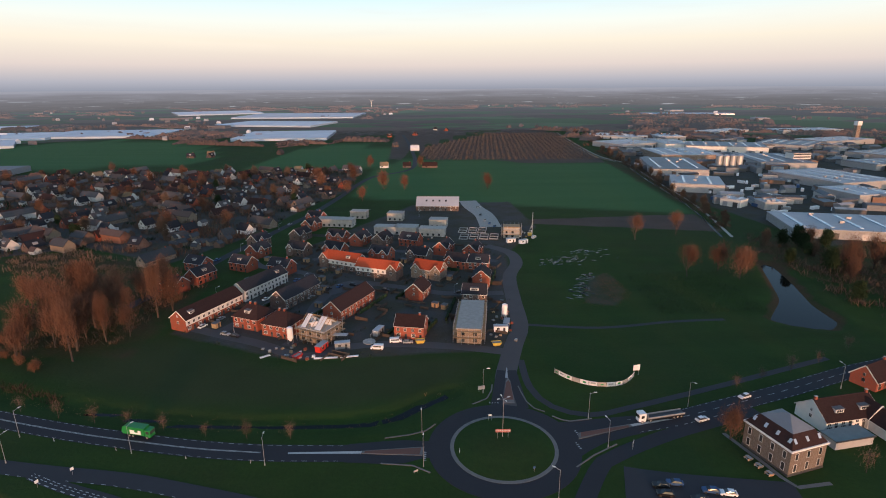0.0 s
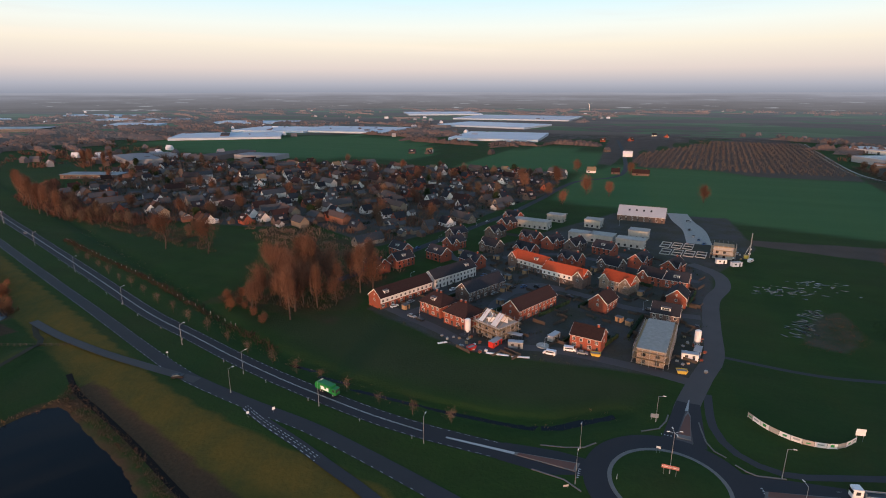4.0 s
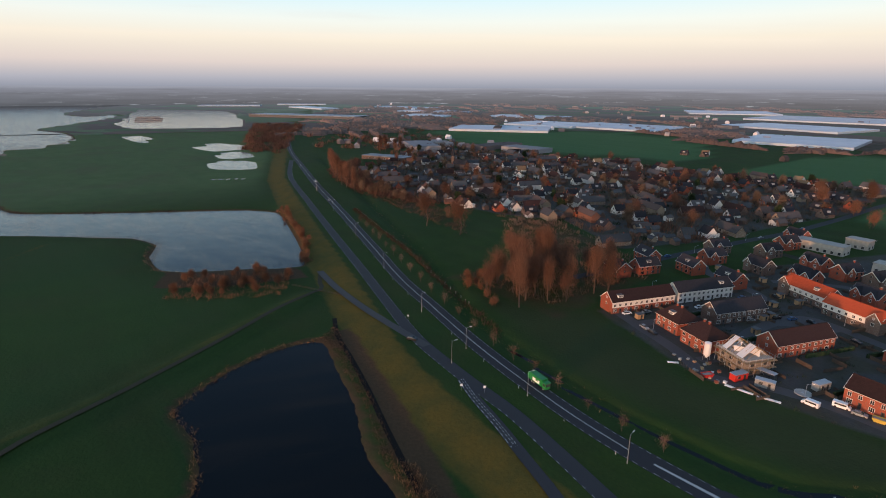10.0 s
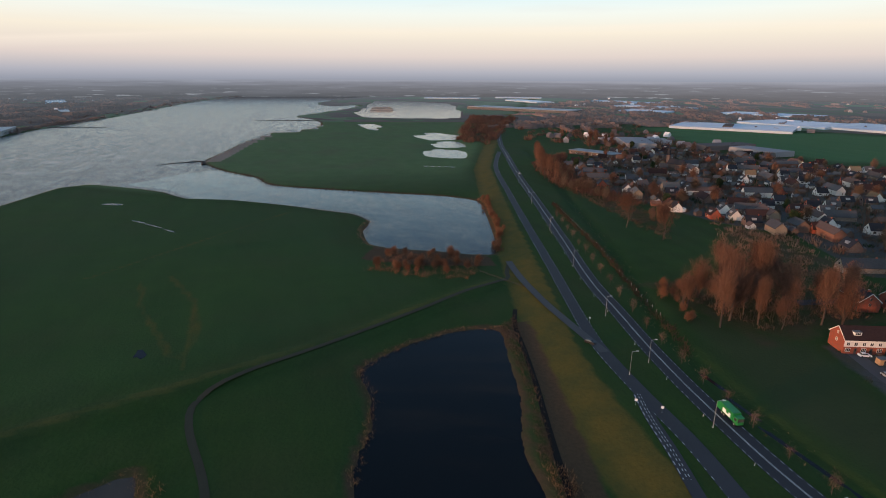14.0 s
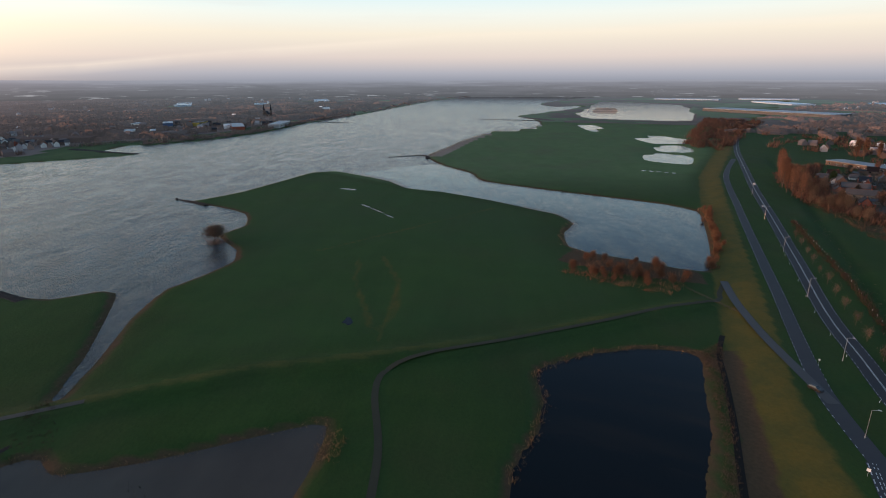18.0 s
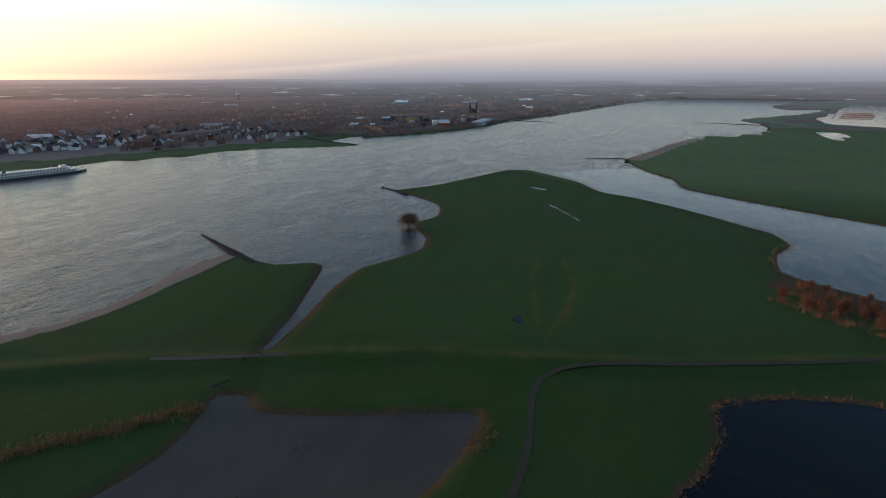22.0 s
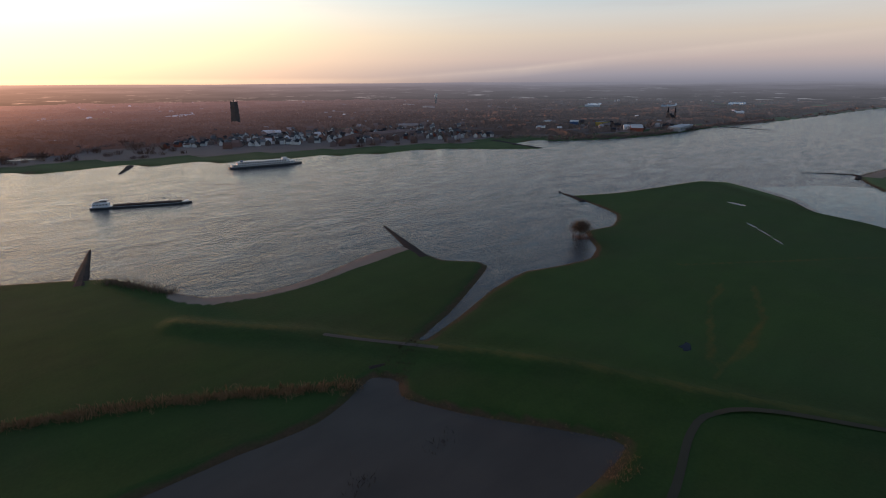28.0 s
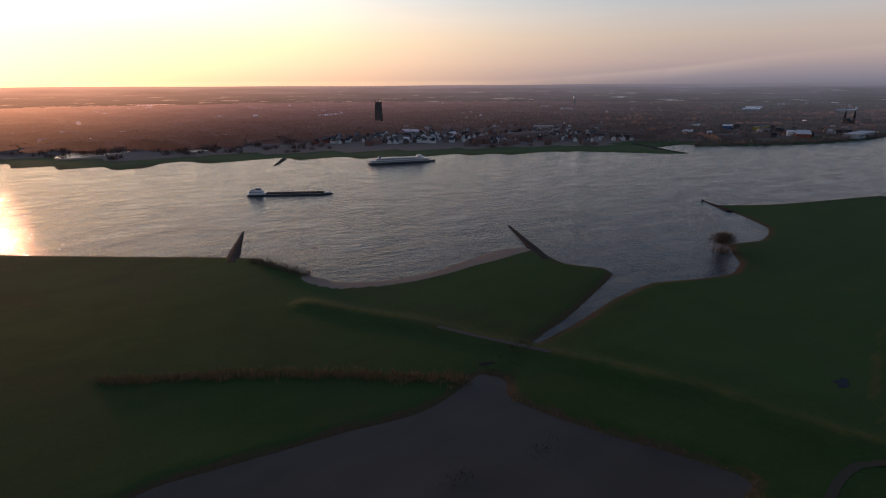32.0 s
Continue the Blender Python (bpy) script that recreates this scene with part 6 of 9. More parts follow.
gabled_stuff("town_roofs", roofs, ((6, 12), (5.5, 8), (3.5, 6.5), (0.7, 1.1)), (mixed_material("town_walls", [(0.0, (0.20, 0.14, 0.12)), (0.35, (0.30, 0.20, 0.16)), (0.6, (0.62, 0.60, 0.57))]), mixed_material("town_roof_tiles", [(0.0, (0.090, 0.080, 0.080)), (0.4, (0.13, 0.075, 0.060)), (0.7, (0.16, 0.15, 0.15))])), "crowded brick houses and roofs of the town across the river", "houses", 16, (35, 125, 45))
ct = thing("church_tower", -684, -1305, 20, "tall grey stone church tower with a flat crown", "tower", z=-2)
for i, (w, z0, z1) in enumerate(((7.5, 0, 26), (6.8, 26, 44), (6.2, 44, 56))):
    part("stage", boxes((-w, w, -w, w, z0, z1)), M["tower_stone"], ct)
    part("cornice", boxes((-w - 0.5, w + 0.5, -w - 0.5, w + 0.5, z1 - 0.8, z1)), M["tower_stone"], ct)
    for s in (1, -1):
        for q in (-w * 0.45, w * 0.45):
            part("louvre", boxes((q - 1.2, q + 1.2, min(s * w, s * (w + 0.1)), max(s * w, s * (w + 0.1)), z0 + (z1 - z0) * 0.3, z0 + (z1 - z0) * 0.8)), M["dark_frame"], ct)
            part("louvre", boxes((min(s * w, s * (w + 0.1)), max(s * w, s * (w + 0.1)), q - 1.2, q + 1.2, z0 + (z1 - z0) * 0.3, z0 + (z1 - z0) * 0.8)), M["dark_frame"], ct)
for sx in (-1, 1):
    for sy in (-1, 1):
        part("pinnacle", tube(bmesh.new(), (sx * 5.6, sy * 5.6, 56), (sx * 5.6, sy * 5.6, 62), 0.9, 0.4, 4), M["tower_stone"], ct)
wt = thing("water_tower", -1880, -1740, 0, "pale concrete water tower with a wide head", "tower", z=-2)
part("shaft", tube(bmesh.new(), (0, 0, 0), (0, 0, 36), 4, 3.6, 14), M["concrete"], wt)
part("tank", tube(bmesh.new(), (0, 0, 36), (0, 0, 50), 6, 9.5, 18), M["white_wall"], wt)
part("cap", tube(bmesh.new(), (0, 0, 50), (0, 0, 52), 9.7, 7, 18), M["grey_wall"], wt)
tc = thing("twin_spire_church", -1500, -535, 10, "church with two thin pointed spires", "church", z=-2)
part("nave", gable_walls(34, 14, 10, 18), M["brick_brown"], tc)
for s in (1, -1):
    part("roof", roof_side(34, 14, 10, 18, s), M["roof_dark"], tc)
    part("tower", boxes((-19, -15, s * 9 - 2.5, s * 9 + 2.5, 0, 20)), M["brick_brown"], tc)
    part("spire", tube(bmesh.new(), (-17, s * 9, 20), (-17, s * 9, 38), 3.2, 0.1, 4), M["roof_dark"], tc)
for x, y, rz, L, W, H, wall, roof, lab in ((-1198, -716, 10, 34, 16, 8, "white_wall", "pale_roof", "white waterfront building beside the river"), (-1235, -668, 28, 60, 20, 7, "blue_paint", "pale_roof", "blue industrial shed by the river"),
                                           (-1240, -597, 5, 52, 18, 8, "yellow_paint", "flat_roof", "yellow industrial shed by the river"), (-1165, -478, 25, 105, 24, 7, "brick_red", "pale_roof", "long brick warehouse by the river"),
                                           (-1220, -405, 6, 110, 24, 8, "grey_wall", "pale_roof", "grey riverside shed with pale roof"), (-1010, -620, 30, 40, 18, 9, "white_wall", "pale_roof", "white waterfront building beside the river")):
    t = thing("riverside_shed", x, y, rz, lab, "industrial hall", "riverside sheds", z=-2.2)
    part("wall", boxes((-L / 2, L / 2, -W / 2, W / 2, 0, H)), M[wall], t)
    part("roof", boxes((-L / 2 - 0.4, L / 2 + 0.4, -W / 2 - 0.4, W / 2 + 0.4, H, H + 0.7)), M[roof], t)
    for i in range(int(L / 8)):
        window(t, -L / 2 + 4 + i * 8, W / 2, 3, 0, 4, 3)
hh = thing("harbour_hall", -1690, 900, 28, "very long pale distribution hall", "industrial hall", z=0)
part("wall", boxes((-200, 200, -50, 50, 0, 8)), M["flat_roof"], hh)
part("roof", boxes((-201, 201, -51, 51, 8, 8.6)), M["pale_roof"], hh)

# ---- far woods and far buildings: too many to count ----
def clear_of(spots, margin=14, reach=40):
    """Which spots lie on land that is free for woods: off water, towns, open fields and greenhouses."""
    fx, fy = np.array([p[0] for p in spots]), np.array([p[1] for p in spots])
    ok = np.ones(len(spots), bool)
    for pts in [RIVER_S, HARBOUR_S, OLD_VILLAGE, TOWN[2], TOWN[3], TOWN[4]] + POND_S + GREEN + [q[0] for q in SOIL]:
        ok &= sdf(fx, fy, pts, reach) > margin
    inland = line_distance(fx, fy, FAR_BANK, False)
    ok &= (line_distance(fx, fy, DIKE, False) < -40) | (inland > 85)
    for gx, gy, gr in ((-920, 1010, 150), (-950, 1240, 150), (-770, 1300, 170), (-340, 1225, 170), (-480, 1640, 190), (-530, 2150, 300), (-980, 2450, 260), (-1690, 900, 230)):
        ok &= np.hypot(fx - gx, fy - gy) > gr
    return ok, inland


rw = random.Random(41)
far = []
for _ in range(4200):
    a, r = rw.uniform(0, 2 * math.pi), 700 * (1.92 ** rw.random())
    x, y = r * math.sin(a), r * math.cos(a)
    if noise.noise(Vector((x * 0.0016, y * 0.0016, 3.0))) + 0.5 * noise.noise(Vector((x * 0.006, y * 0.006, 1.0))) > 0.08:
        far.append((x, y))
mid = [p for p, o in zip(far, clear_of(far)[0]) if o and not (0 < p[1] < 720 and -330 < p[0] < 330)]


def tree_belts(name, belts, seed, label):
    """Ragged belts of bare trees: each has two uneven sides and a broken top."""
    rng = random.Random(seed)
    verts, faces = [], []
    for x, y, ang, L, w, h in belts:
        n = max(4, int(L / 4.0))
        c, s = math.cos(ang), math.sin(ang)
        bend, base = rng.uniform(-0.06, 0.06) * L, len(verts)
        for i in range(n + 1):
            f = i / n
            e = min(1.0, 6 * f, 6 * (1 - f)) * 0.75 + 0.25
            hh = h * e * rng.uniform(0.45, 1.15)
            lx, ly = (f - 0.5) * L, bend * math.sin(math.pi * f) + rng.uniform(-1, 1)
            for o, z in ((-0.5, -4.0), (-0.34 + rng.uniform(-0.1, 0.1), hh * rng.uniform(0.7, 1.0)), (0.2 + rng.uniform(-0.2, 0.2), hh), (0.5, -4.0)):
                q = ly + o * w
                verts.append((x + lx * c - q * s, y + lx * s + q * c, z))
        for i in range(n):
            j = base + i * 4
            faces += [(j, j + 4, j + 5, j + 1), (j + 1, j + 5, j + 6, j + 2), (j + 2, j + 6, j + 7, j + 3)]
        faces += [(base, base + 1, base + 2, base + 3), (base + n * 4 + 3, base + n * 4 + 2, base + n * 4 + 1, base + n * 4)]

    def build(k, p):
        g = k.add("ShaderNodeNewGeometry")
        a = k.noise(0.16, 4.0, 0.7, g.outputs["Position"])
        col = k.mix(a, (0.040, 0.030, 0.028), (0.16, 0.105, 0.088))
        f = k.math("ADD", 0.65, k.math("MULTIPLY", g.outputs["Random Per Island"], 0.7))
        # the belts glow faintly to imitate haze in front of them
        far_haze_glow(k, p, k.add("ShaderNodeVectorMath", {0: col, "Scale": f}, operation="SCALE").outputs[0])
    me = bpy.data.meshes.new(name)
    me.from_pydata(verts, [], faces)
    me.materials.append(principled("far_hazed_belts", build))
    return tagged(new(name, me), label, "woodland", kind="stuff")


spots = []
for _ in range(5200):
    a, r = rw.uniform(0, 2 * math.pi), 1080 * (3.1 ** rw.random())
    spots.append((r * math.sin(a), r * math.cos(a)))
belts = []
ok, inland = clear_of(spots, 30, 90)
for (x, y), o, land in zip(spots, ok, inland):
    if not o:
        continue
    south = land > 0
    dense = noise.noise(Vector((x * 0.0013, y * 0.0013, 5.0))) + (0.5 if south else 0.0)
    if dense < -0.12 + rw.uniform(-0.2, 0.2):
        continue
    ang = radians(rw.choice((-20, 70, -26)) if not south else rw.choice((-32, -25, -40, 60))) + rw.uniform(-0.12, 0.12)
    wide = rw.random() < (0.55 if south else 0.25)
    belts.append((x, y, ang, rw.uniform(50, 190), rw.uniform(22, 60) if wide else rw.uniform(5, 10), rw.uniform(5.5, 10.5)))
for x, y in (q for q in fill([(-180, -960), (-560, -1000), (-900, -930), (-1130, -800), (-1350, -780), (-1560, -1000), (-1200, -1500), (-300, -1450), (120, -1050)], 300, rw) if not inside(q[0], q[1], TOWN[3])):
    belts.append((x, y, radians(rw.choice((-38, -30, -48))) + rw.uniform(-0.2, 0.2), rw.uniform(45, 120), rw.uniform(18, 45), rw.uniform(7, 12.5)))
tree_belts("far_tree_belts", belts, 51, "bare winter hedgerows and woods far across the plain")
tuft_stuff("plain_trees", mid, 7.0, 34, "grove", "bare trees and thickets on the plain", "woodland", 53, 0.45, 0.05)
tuft_stuff("roadside_grove", fill([(-870, 350), (-800, 385), (-1390, 730), (-1500, 640), (-1300, 545)], 430, rw), 6.5, 34, "grove", "dense rust-brown grove beside the road", "woodland", 54, 0.4, 0.05)
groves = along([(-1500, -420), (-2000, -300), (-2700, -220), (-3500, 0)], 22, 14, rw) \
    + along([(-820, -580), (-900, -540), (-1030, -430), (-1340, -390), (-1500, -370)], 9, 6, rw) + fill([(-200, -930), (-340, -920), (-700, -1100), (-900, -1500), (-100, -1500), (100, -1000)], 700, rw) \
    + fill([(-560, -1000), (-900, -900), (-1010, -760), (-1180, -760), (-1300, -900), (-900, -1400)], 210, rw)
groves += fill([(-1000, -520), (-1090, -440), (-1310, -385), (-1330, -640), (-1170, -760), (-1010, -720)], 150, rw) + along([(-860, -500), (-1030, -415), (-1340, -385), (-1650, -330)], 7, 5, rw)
# groves in the lightened twig colour, haze painted in
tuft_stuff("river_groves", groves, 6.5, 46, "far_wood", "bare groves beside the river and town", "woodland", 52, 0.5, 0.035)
verts, faces = [], []
rb = random.Random(61)
GROWN = GREEN + [q[0] for q in SOIL[:2]]
for _ in range(3600):
    a, r = rb.uniform(0, 2 * math.pi), 900 * (3.7 ** rb.random())
    x, y = r * math.sin(a), r * math.cos(a)
    if noise.noise(Vector((x * 0.0019, y * 0.0019, 9.0))) < (0.12 if y > 0 else -0.02) or any(inside(x, y, q) for q in GROWN):
        continue
    if float(line_distance(np.array([x]), np.array([y]), DIKE, False)[0]) > -60 and float(line_distance(np.array([x]), np.array([y]), FAR_BANK, False)[0]) < 90:
        continue
    big = rb.random() < (0.16 if r > 1900 else 0.06)
    L, W, H = (rb.uniform(30, 110), rb.uniform(18, 45), rb.uniform(5, 8)) if big else (rb.uniform(9, 15), rb.uniform(7, 9), rb.uniform(3, 5))
    an = rb.uniform(0, math.pi)
    c, s = math.cos(an), math.sin(an)
    i = len(verts)
    rh = H if big else H + 3.5
    for lx, ly, lz in ((-L, -W, -3), (L, -W, -3), (L, W, -3), (-L, W, -3), (-L, -W, H), (L, -W, H), (L, W, H), (-L, W, H), (-L, 0, rh + 0.4), (L, 0, rh + 0.4)):
        verts.append((x + (lx * c - ly * s) / 2, y + (lx * s + ly * c) / 2, lz))
    faces += [(i, i + 1, i + 5, i + 4), (i + 1, i + 2, i + 6, i + 9, i + 5), (i + 2, i + 3, i + 7, i + 6), (i + 3, i, i + 4, i + 8, i + 7), (i + 4, i + 5, i + 9, i + 8), (i + 6, i + 7, i + 8, i + 9)]


def far_building_material():
    def build(k, p):
        isl = k.add("ShaderNodeNewGeometry").outputs["Random Per Island"]
        # wall and roof colours, haze laid on as glow
        far_haze_glow(k, p, k.ramp(isl, [(0.0, (0.075, 0.055, 0.050)), (0.4, (0.12, 0.10, 0.10)), (0.72, (0.26, 0.25, 0.26)), (0.91, (0.62, 0.62, 0.64))], "CONSTANT"))
    return principled("far_hazed_walls", build)


me = bpy.data.meshes.new("far_buildings")
me.from_pydata(verts, [], faces)
me.materials.append(far_building_material())
tagged(new("far_buildings", me), "scattered farms, houses and sheds far across the plain", "buildings", kind="stuff")

# ---- trees and reeds ----
rg = random.Random(71)
for x, y, k, sc in ((-143, 191, "poplar", 0.95), (-147, 200, "big", 1.15), (-140, 208, "poplar", 0.8), (-133, 213, "wide", 0.75), (-131, 233, "poplar", 0.95), (-128, 241, "big", 0.95), (-135, 251, "poplar", 0.9),
                    (-159, 213, "big", 1.2), (-153, 222, "poplar", 1.2), (-163, 229, "poplar", 1.05), (-170, 222, "big", 1.1), (-186, 237, "wide", 1.0), (-196, 244, "big", 0.9), (-152, 236, "big", 1.1), (-166, 244, "wide", 1.0),
                    (-149, 254, "big", 0.8), (-172, 207, "big", 0.9), (-150, 211, "wide", 1.1), (-165, 236, "big", 1.0), (-141, 225, "wide", 1.0), (-177, 231, "wide", 0.95), (-158, 203, "wide", 0.9)):
    tree(k, x, y, sc * 1.12, rg.uniform(0, 360), "tall bare tree with rust-brown evening-lit twigs", "tall trees by the village")
for x, y, sc in ((-162, 189, 1.05), (-165, 194, 0.9)):
    tree("pollard", x, y, sc, rg.uniform(0, 360), "pollard with many upright pale limbs", "tall trees by the village")
for x, y, sc in ((-291, 257, 1.0), (-257, 259, 1.0)):
    tree("wide", x, y, sc * 1.5, rg.uniform(0, 360), "round-crowned bare tree in a meadow", "round meadow trees")
for x, y in ((-535, 322), (-520, 316), (-505, 309), (-481, 300), (-465, 296), (-446, 293), (-590, 350), (-575, 343), (-676, 484), (-689, 531), (-668, 505), (-700, 510)):
    tree("poplar", x, y, rg.uniform(1.0, 1.3), rg.uniform(0, 360), "slender poplar with rust-brown twigs", "poplars beside the road")
for x, y in fill([(-600, 362), (-430, 292), (-340, 278), (-262, 266), (-300, 300), (-440, 318), (-560, 372)], 22, rg):
    tree("garden", x, y, rg.uniform(0.8, 1.2), rg.uniform(0, 360), "bare grey-brown tree at the village edge", "trees at the village edge")
for x, y in fill(OLD_VILLAGE, 95, rg):
    k = rg.choice(("garden", "garden", "garden_rust", "garden_rust", "conifer"))
    sc = rg.uniform(0.8, 1.45) * (0.7 if k == "conifer" else 1)
    if rg.random() < 0.08:
        k, sc = "big", rg.uniform(0.7, 1.0)
    tree(k, x, y, sc, rg.uniform(0, 360), "dark evergreen garden tree" if k == "conifer" else "bare garden tree among the houses", "garden trees of the old village")
for x, y in ((-138, 157), (-123, 153), (-110, 150.5), (-98, 148.5), (-86, 146), (-72, 143), (-59, 141.5), (-46, 141.5), (-152, 161.5), (-168, 167), (-184, 172), (-199, 177.5), (-215, 183), (-231, 189), (-247, 195), (-262, 200), (-278, 206), (-294, 212), (-311, 218), (-328, 224)):
    tree("young", x, y, rg.uniform(0.8, 1.15), rg.uniform(0, 360), "young bare roadside tree with orange twigs", "young roadside trees")
for x, y in ((100, 168), (112, 174), (126, 180), (140, 186), (158, 196)):
    tree("young", x, y, rg.uniform(0.8, 1.2), rg.uniform(0, 360), "young bare roadside tree with orange twigs", "young roadside trees")
for x, y, k, sc in ((130, 361, "wide", 1.05), (163, 375, "wide", 1.0), (133, 285, "wide", 1.1), (159, 280, "garden_rust", 1.7), (154, 294, "garden_rust", 1.5), (168, 290, "garden_rust", 1.2)):
    tree(k, x, y, sc, rg.uniform(0, 360), "bare rust-brown shrub tree in the meadow", "meadow shrub trees")
for x, y in fill([(196, 225), (230, 210), (262, 330), (235, 345), (208, 380), (196, 320)], 26, rg):
    k = rg.choice(("conifer", "big", "garden", "conifer"))
    tree(k, x, y, rg.uniform(0.75, 1.15), rg.uniform(0, 360), "dark evergreen tree in a belt" if k == "conifer" else "bare tree in a shelter belt", "shelter belt trees")
for x, y in along([(215, 400), (222, 480), (230, 570), (242, 660), (250, 780), (252, 900)], 20, 4, rg):
    tree("garden", x, y, rg.uniform(0.8, 1.25), rg.uniform(0, 360), "bare tree in a field boundary", "field boundary trees")
for x, y in ((-30, 720), (-95, 720), (-100, 610), (-125, 560), (-135, 600), (-96, 540), (-62, 560), (-40, 560), (-75, 500), (45, 560)):
    tree("garden_rust", x, y, rg.uniform(1.2, 1.8), rg.uniform(0, 360), "bare rust-brown tree behind the estate", "trees behind the estate")
tree("garden_rust", 84, 140, 1.0, 40, "bare tree beside the corner building", "corner trees")
tree("young", 113, 125, 1.3, 10, "young bare tree by the yard", "corner trees")
tree("lone", -314, -141, 1.25, 70, "lone bare willow standing at the water", "river bank trees", z=-3.0)
tuft_stuff("willow_thicket", [(-314 + rg.gauss(0, 2.0), -140.6 + rg.gauss(0, 2.0)) for _ in range(34)], 4.0, 11, "twig_rust", "bare willow shoots round the foot of a tree", "shrubs", 99, 0.5, 0.02)
tuft_stuff("bank_shrubs", along([(-72, -280), (-80, -262), (-86, -246), (-90, -238)], 1.0, 1.2, rg), 3.6, 20, "twig_grey", "bare shrubs on the river bank", "shrubs", 98, 0.35, 0.022)
basin = [(-266, 70), (-297, 92), (-282, 118), (-264, 139), (-234, 116), (-246, 94)]
for x, y in fill(basin, 30, rg):
    tree("bush", x, y, rg.uniform(0.7, 1.2), rg.uniform(0, 360), "rust-brown bare willow scrub", "willow scrub at the basin", name="shrub", category="shrub")
for x, y in along([(-418, 205), (-380, 193), (-330, 177), (-300, 164), (-276, 152)], 6.0, 1.6, rg):
    tree("bush", x, y, rg.uniform(0.6, 1.0), rg.uniform(0, 360), "rust-brown bank scrub below the dike", "dike foot scrub", name="shrub", category="shrub")
for x, y in along([(-190, 205), (-175, 195), (-160, 188), (-150, 185)], 4, 2.5, rg):
    tree("bush", x, y, rg.uniform(0.7, 1.2), rg.uniform(0, 360), "bare undergrowth below tall trees", "undergrowth", name="shrub", category="shrub")

tuft_stuff("willow_scrub", fill(basin, 105, rg), 2.3, 26, "scrub", "fuzzy rust-brown willow scrub on the basin bank", "shrubs", 103, 0.4, 0.022)
reed_spots = along([(-161, 45), (-171, 59), (-177, 74), (-181, 90), (-177, 107)], 0.7, 0.8, rg) + along([(-161, 45), (-142, 45), (-124, 40), (-104, 31)], 0.7, 0.8, rg) \
    + fill([(-100, 83), (-70, 76), (-66, 82), (-88, 88)], 130, rg)
tuft_stuff("pond_edge_brush", fill([(-178, 108), (-150, 101), (-125, 94), (-100, 83), (-70, 76), (-66, 84), (-98, 86.5), (-125, 97.5), (-152, 106), (-186, 119)], 1100, rg), 0.75, 7, "bank_grass",
           "flat dark brown marsh growth between pond and dike", "marsh plants", 80)
tuft_stuff("mud_flat_weeds", [(-66 + rg.gauss(0, 2.2), -66 + rg.gauss(0, 1.0)) for _ in range(26)] + [(-92 + rg.gauss(0, 3), -62 + rg.gauss(0, 1.2)) for _ in range(20)], 2.3, 9, "bank_grass", "dark weeds standing in the muddy pond", "marsh plants", 79)
tuft_stuff("pond_reeds", reed_spots, 1.1, 7, "reed", "dead brown reeds round the dark pond", "reeds", 81)
tuft_stuff("ditch_reeds", along([(8, -172), (-8, -163), (-22, -156), (-48, -141), (-70, -124), (-84, -112), (-95, -104)], 0.22, 1.5, rg), 1.6, 12, "reed", "strip of rust-brown reeds along a ditch", "reeds", 82)
tuft_stuff("bank_reeds", along([(-305, 88), (-316, 80), (-348, 82), (-374, 92)], 0.8, 1.2, rg) + fill(basin, 160, rg), 0.8, 6, "reed", "dead reeds and rough grass on the basin bank", "reeds", 83)
bank = along(NEAR_BANK_A[2:30], 1.6, 0.9, rg)
tuft_stuff("far_bank_growth", along(NEAR_BANK_B[11:24], 2.2, 1.4, rg), 1.8, 8, "bank_grass", "dark rough growth on the bank of the far meadow", "rough grass", 77)
tuft_stuff("culvert_weeds", fill([(-133, -117), (-129, -106), (-110, -93), (-102, -106)], 170, rg), 0.7, 7, "bank_grass", "rough brown weeds over the culvert", "rough grass", 76)
tuft_stuff("river_bank_grass", bank, 0.9, 7, "bank_grass", "rough dead grass on the river bank", "rough grass", 84)
tuft_stuff("mud_pond_reeds", along(MUD_POND[:8], 0.8, 0.9, rg) + fill([(-128, -24), (-120, -14), (-108, -14), (-110, -24)], 140, rg), 0.9, 5, "reed", "rough brown reeds beside the muddy pond", "reeds", 85)
tuft_stuff("ditch_side_reeds", along(DITCH[2:], 0.9, 1.6, rg), 0.7, 5, "reed", "dead grass along the roadside ditch", "reeds", 86)
tuft_stuff("brown_patch", fill([(91, 296), (95, 260), (81, 241), (66, 245), (70, 262)], 420, rg), 0.7, 5, "scrub", "brown weeds on a patch of rough ground", "weeds", 87)
nur = []
for i in range(16):
    for j in range(22):
        nur.append((100 + j * 2.4 + rg.uniform(-0.3, 0.3), 234 + i * 3.6 + j * 0.2))
tuft_stuff("nursery_rows", nur, 1.5, 10, "twig_green", "rows of small dark nursery shrubs", "shrubs", 88)
orch = []
for i in range(34):
    for j in range(60):
        x, y = -40 + i * 8.0 + j * 0.6, 800 + j * 8.0
        if inside(x, y, SOIL[0][0]):
            orch.append((x, y))
tuft_stuff("orchard_rows", orch, 3.0, 7, "twig_grey", "rows of bare orchard trees", "orchard", 89, 0.3, 0.08)
hedge = along([(-374, 248), (-310, 226), (-251, 208), (-203, 190), (-161, 175), (-130, 164)], 1.0, 0.7, rg)
tuft_stuff("roadside_hedge", hedge, 1.8, 12, "bank_grass", "dark bare hedge along the ditch", "hedge", 90)

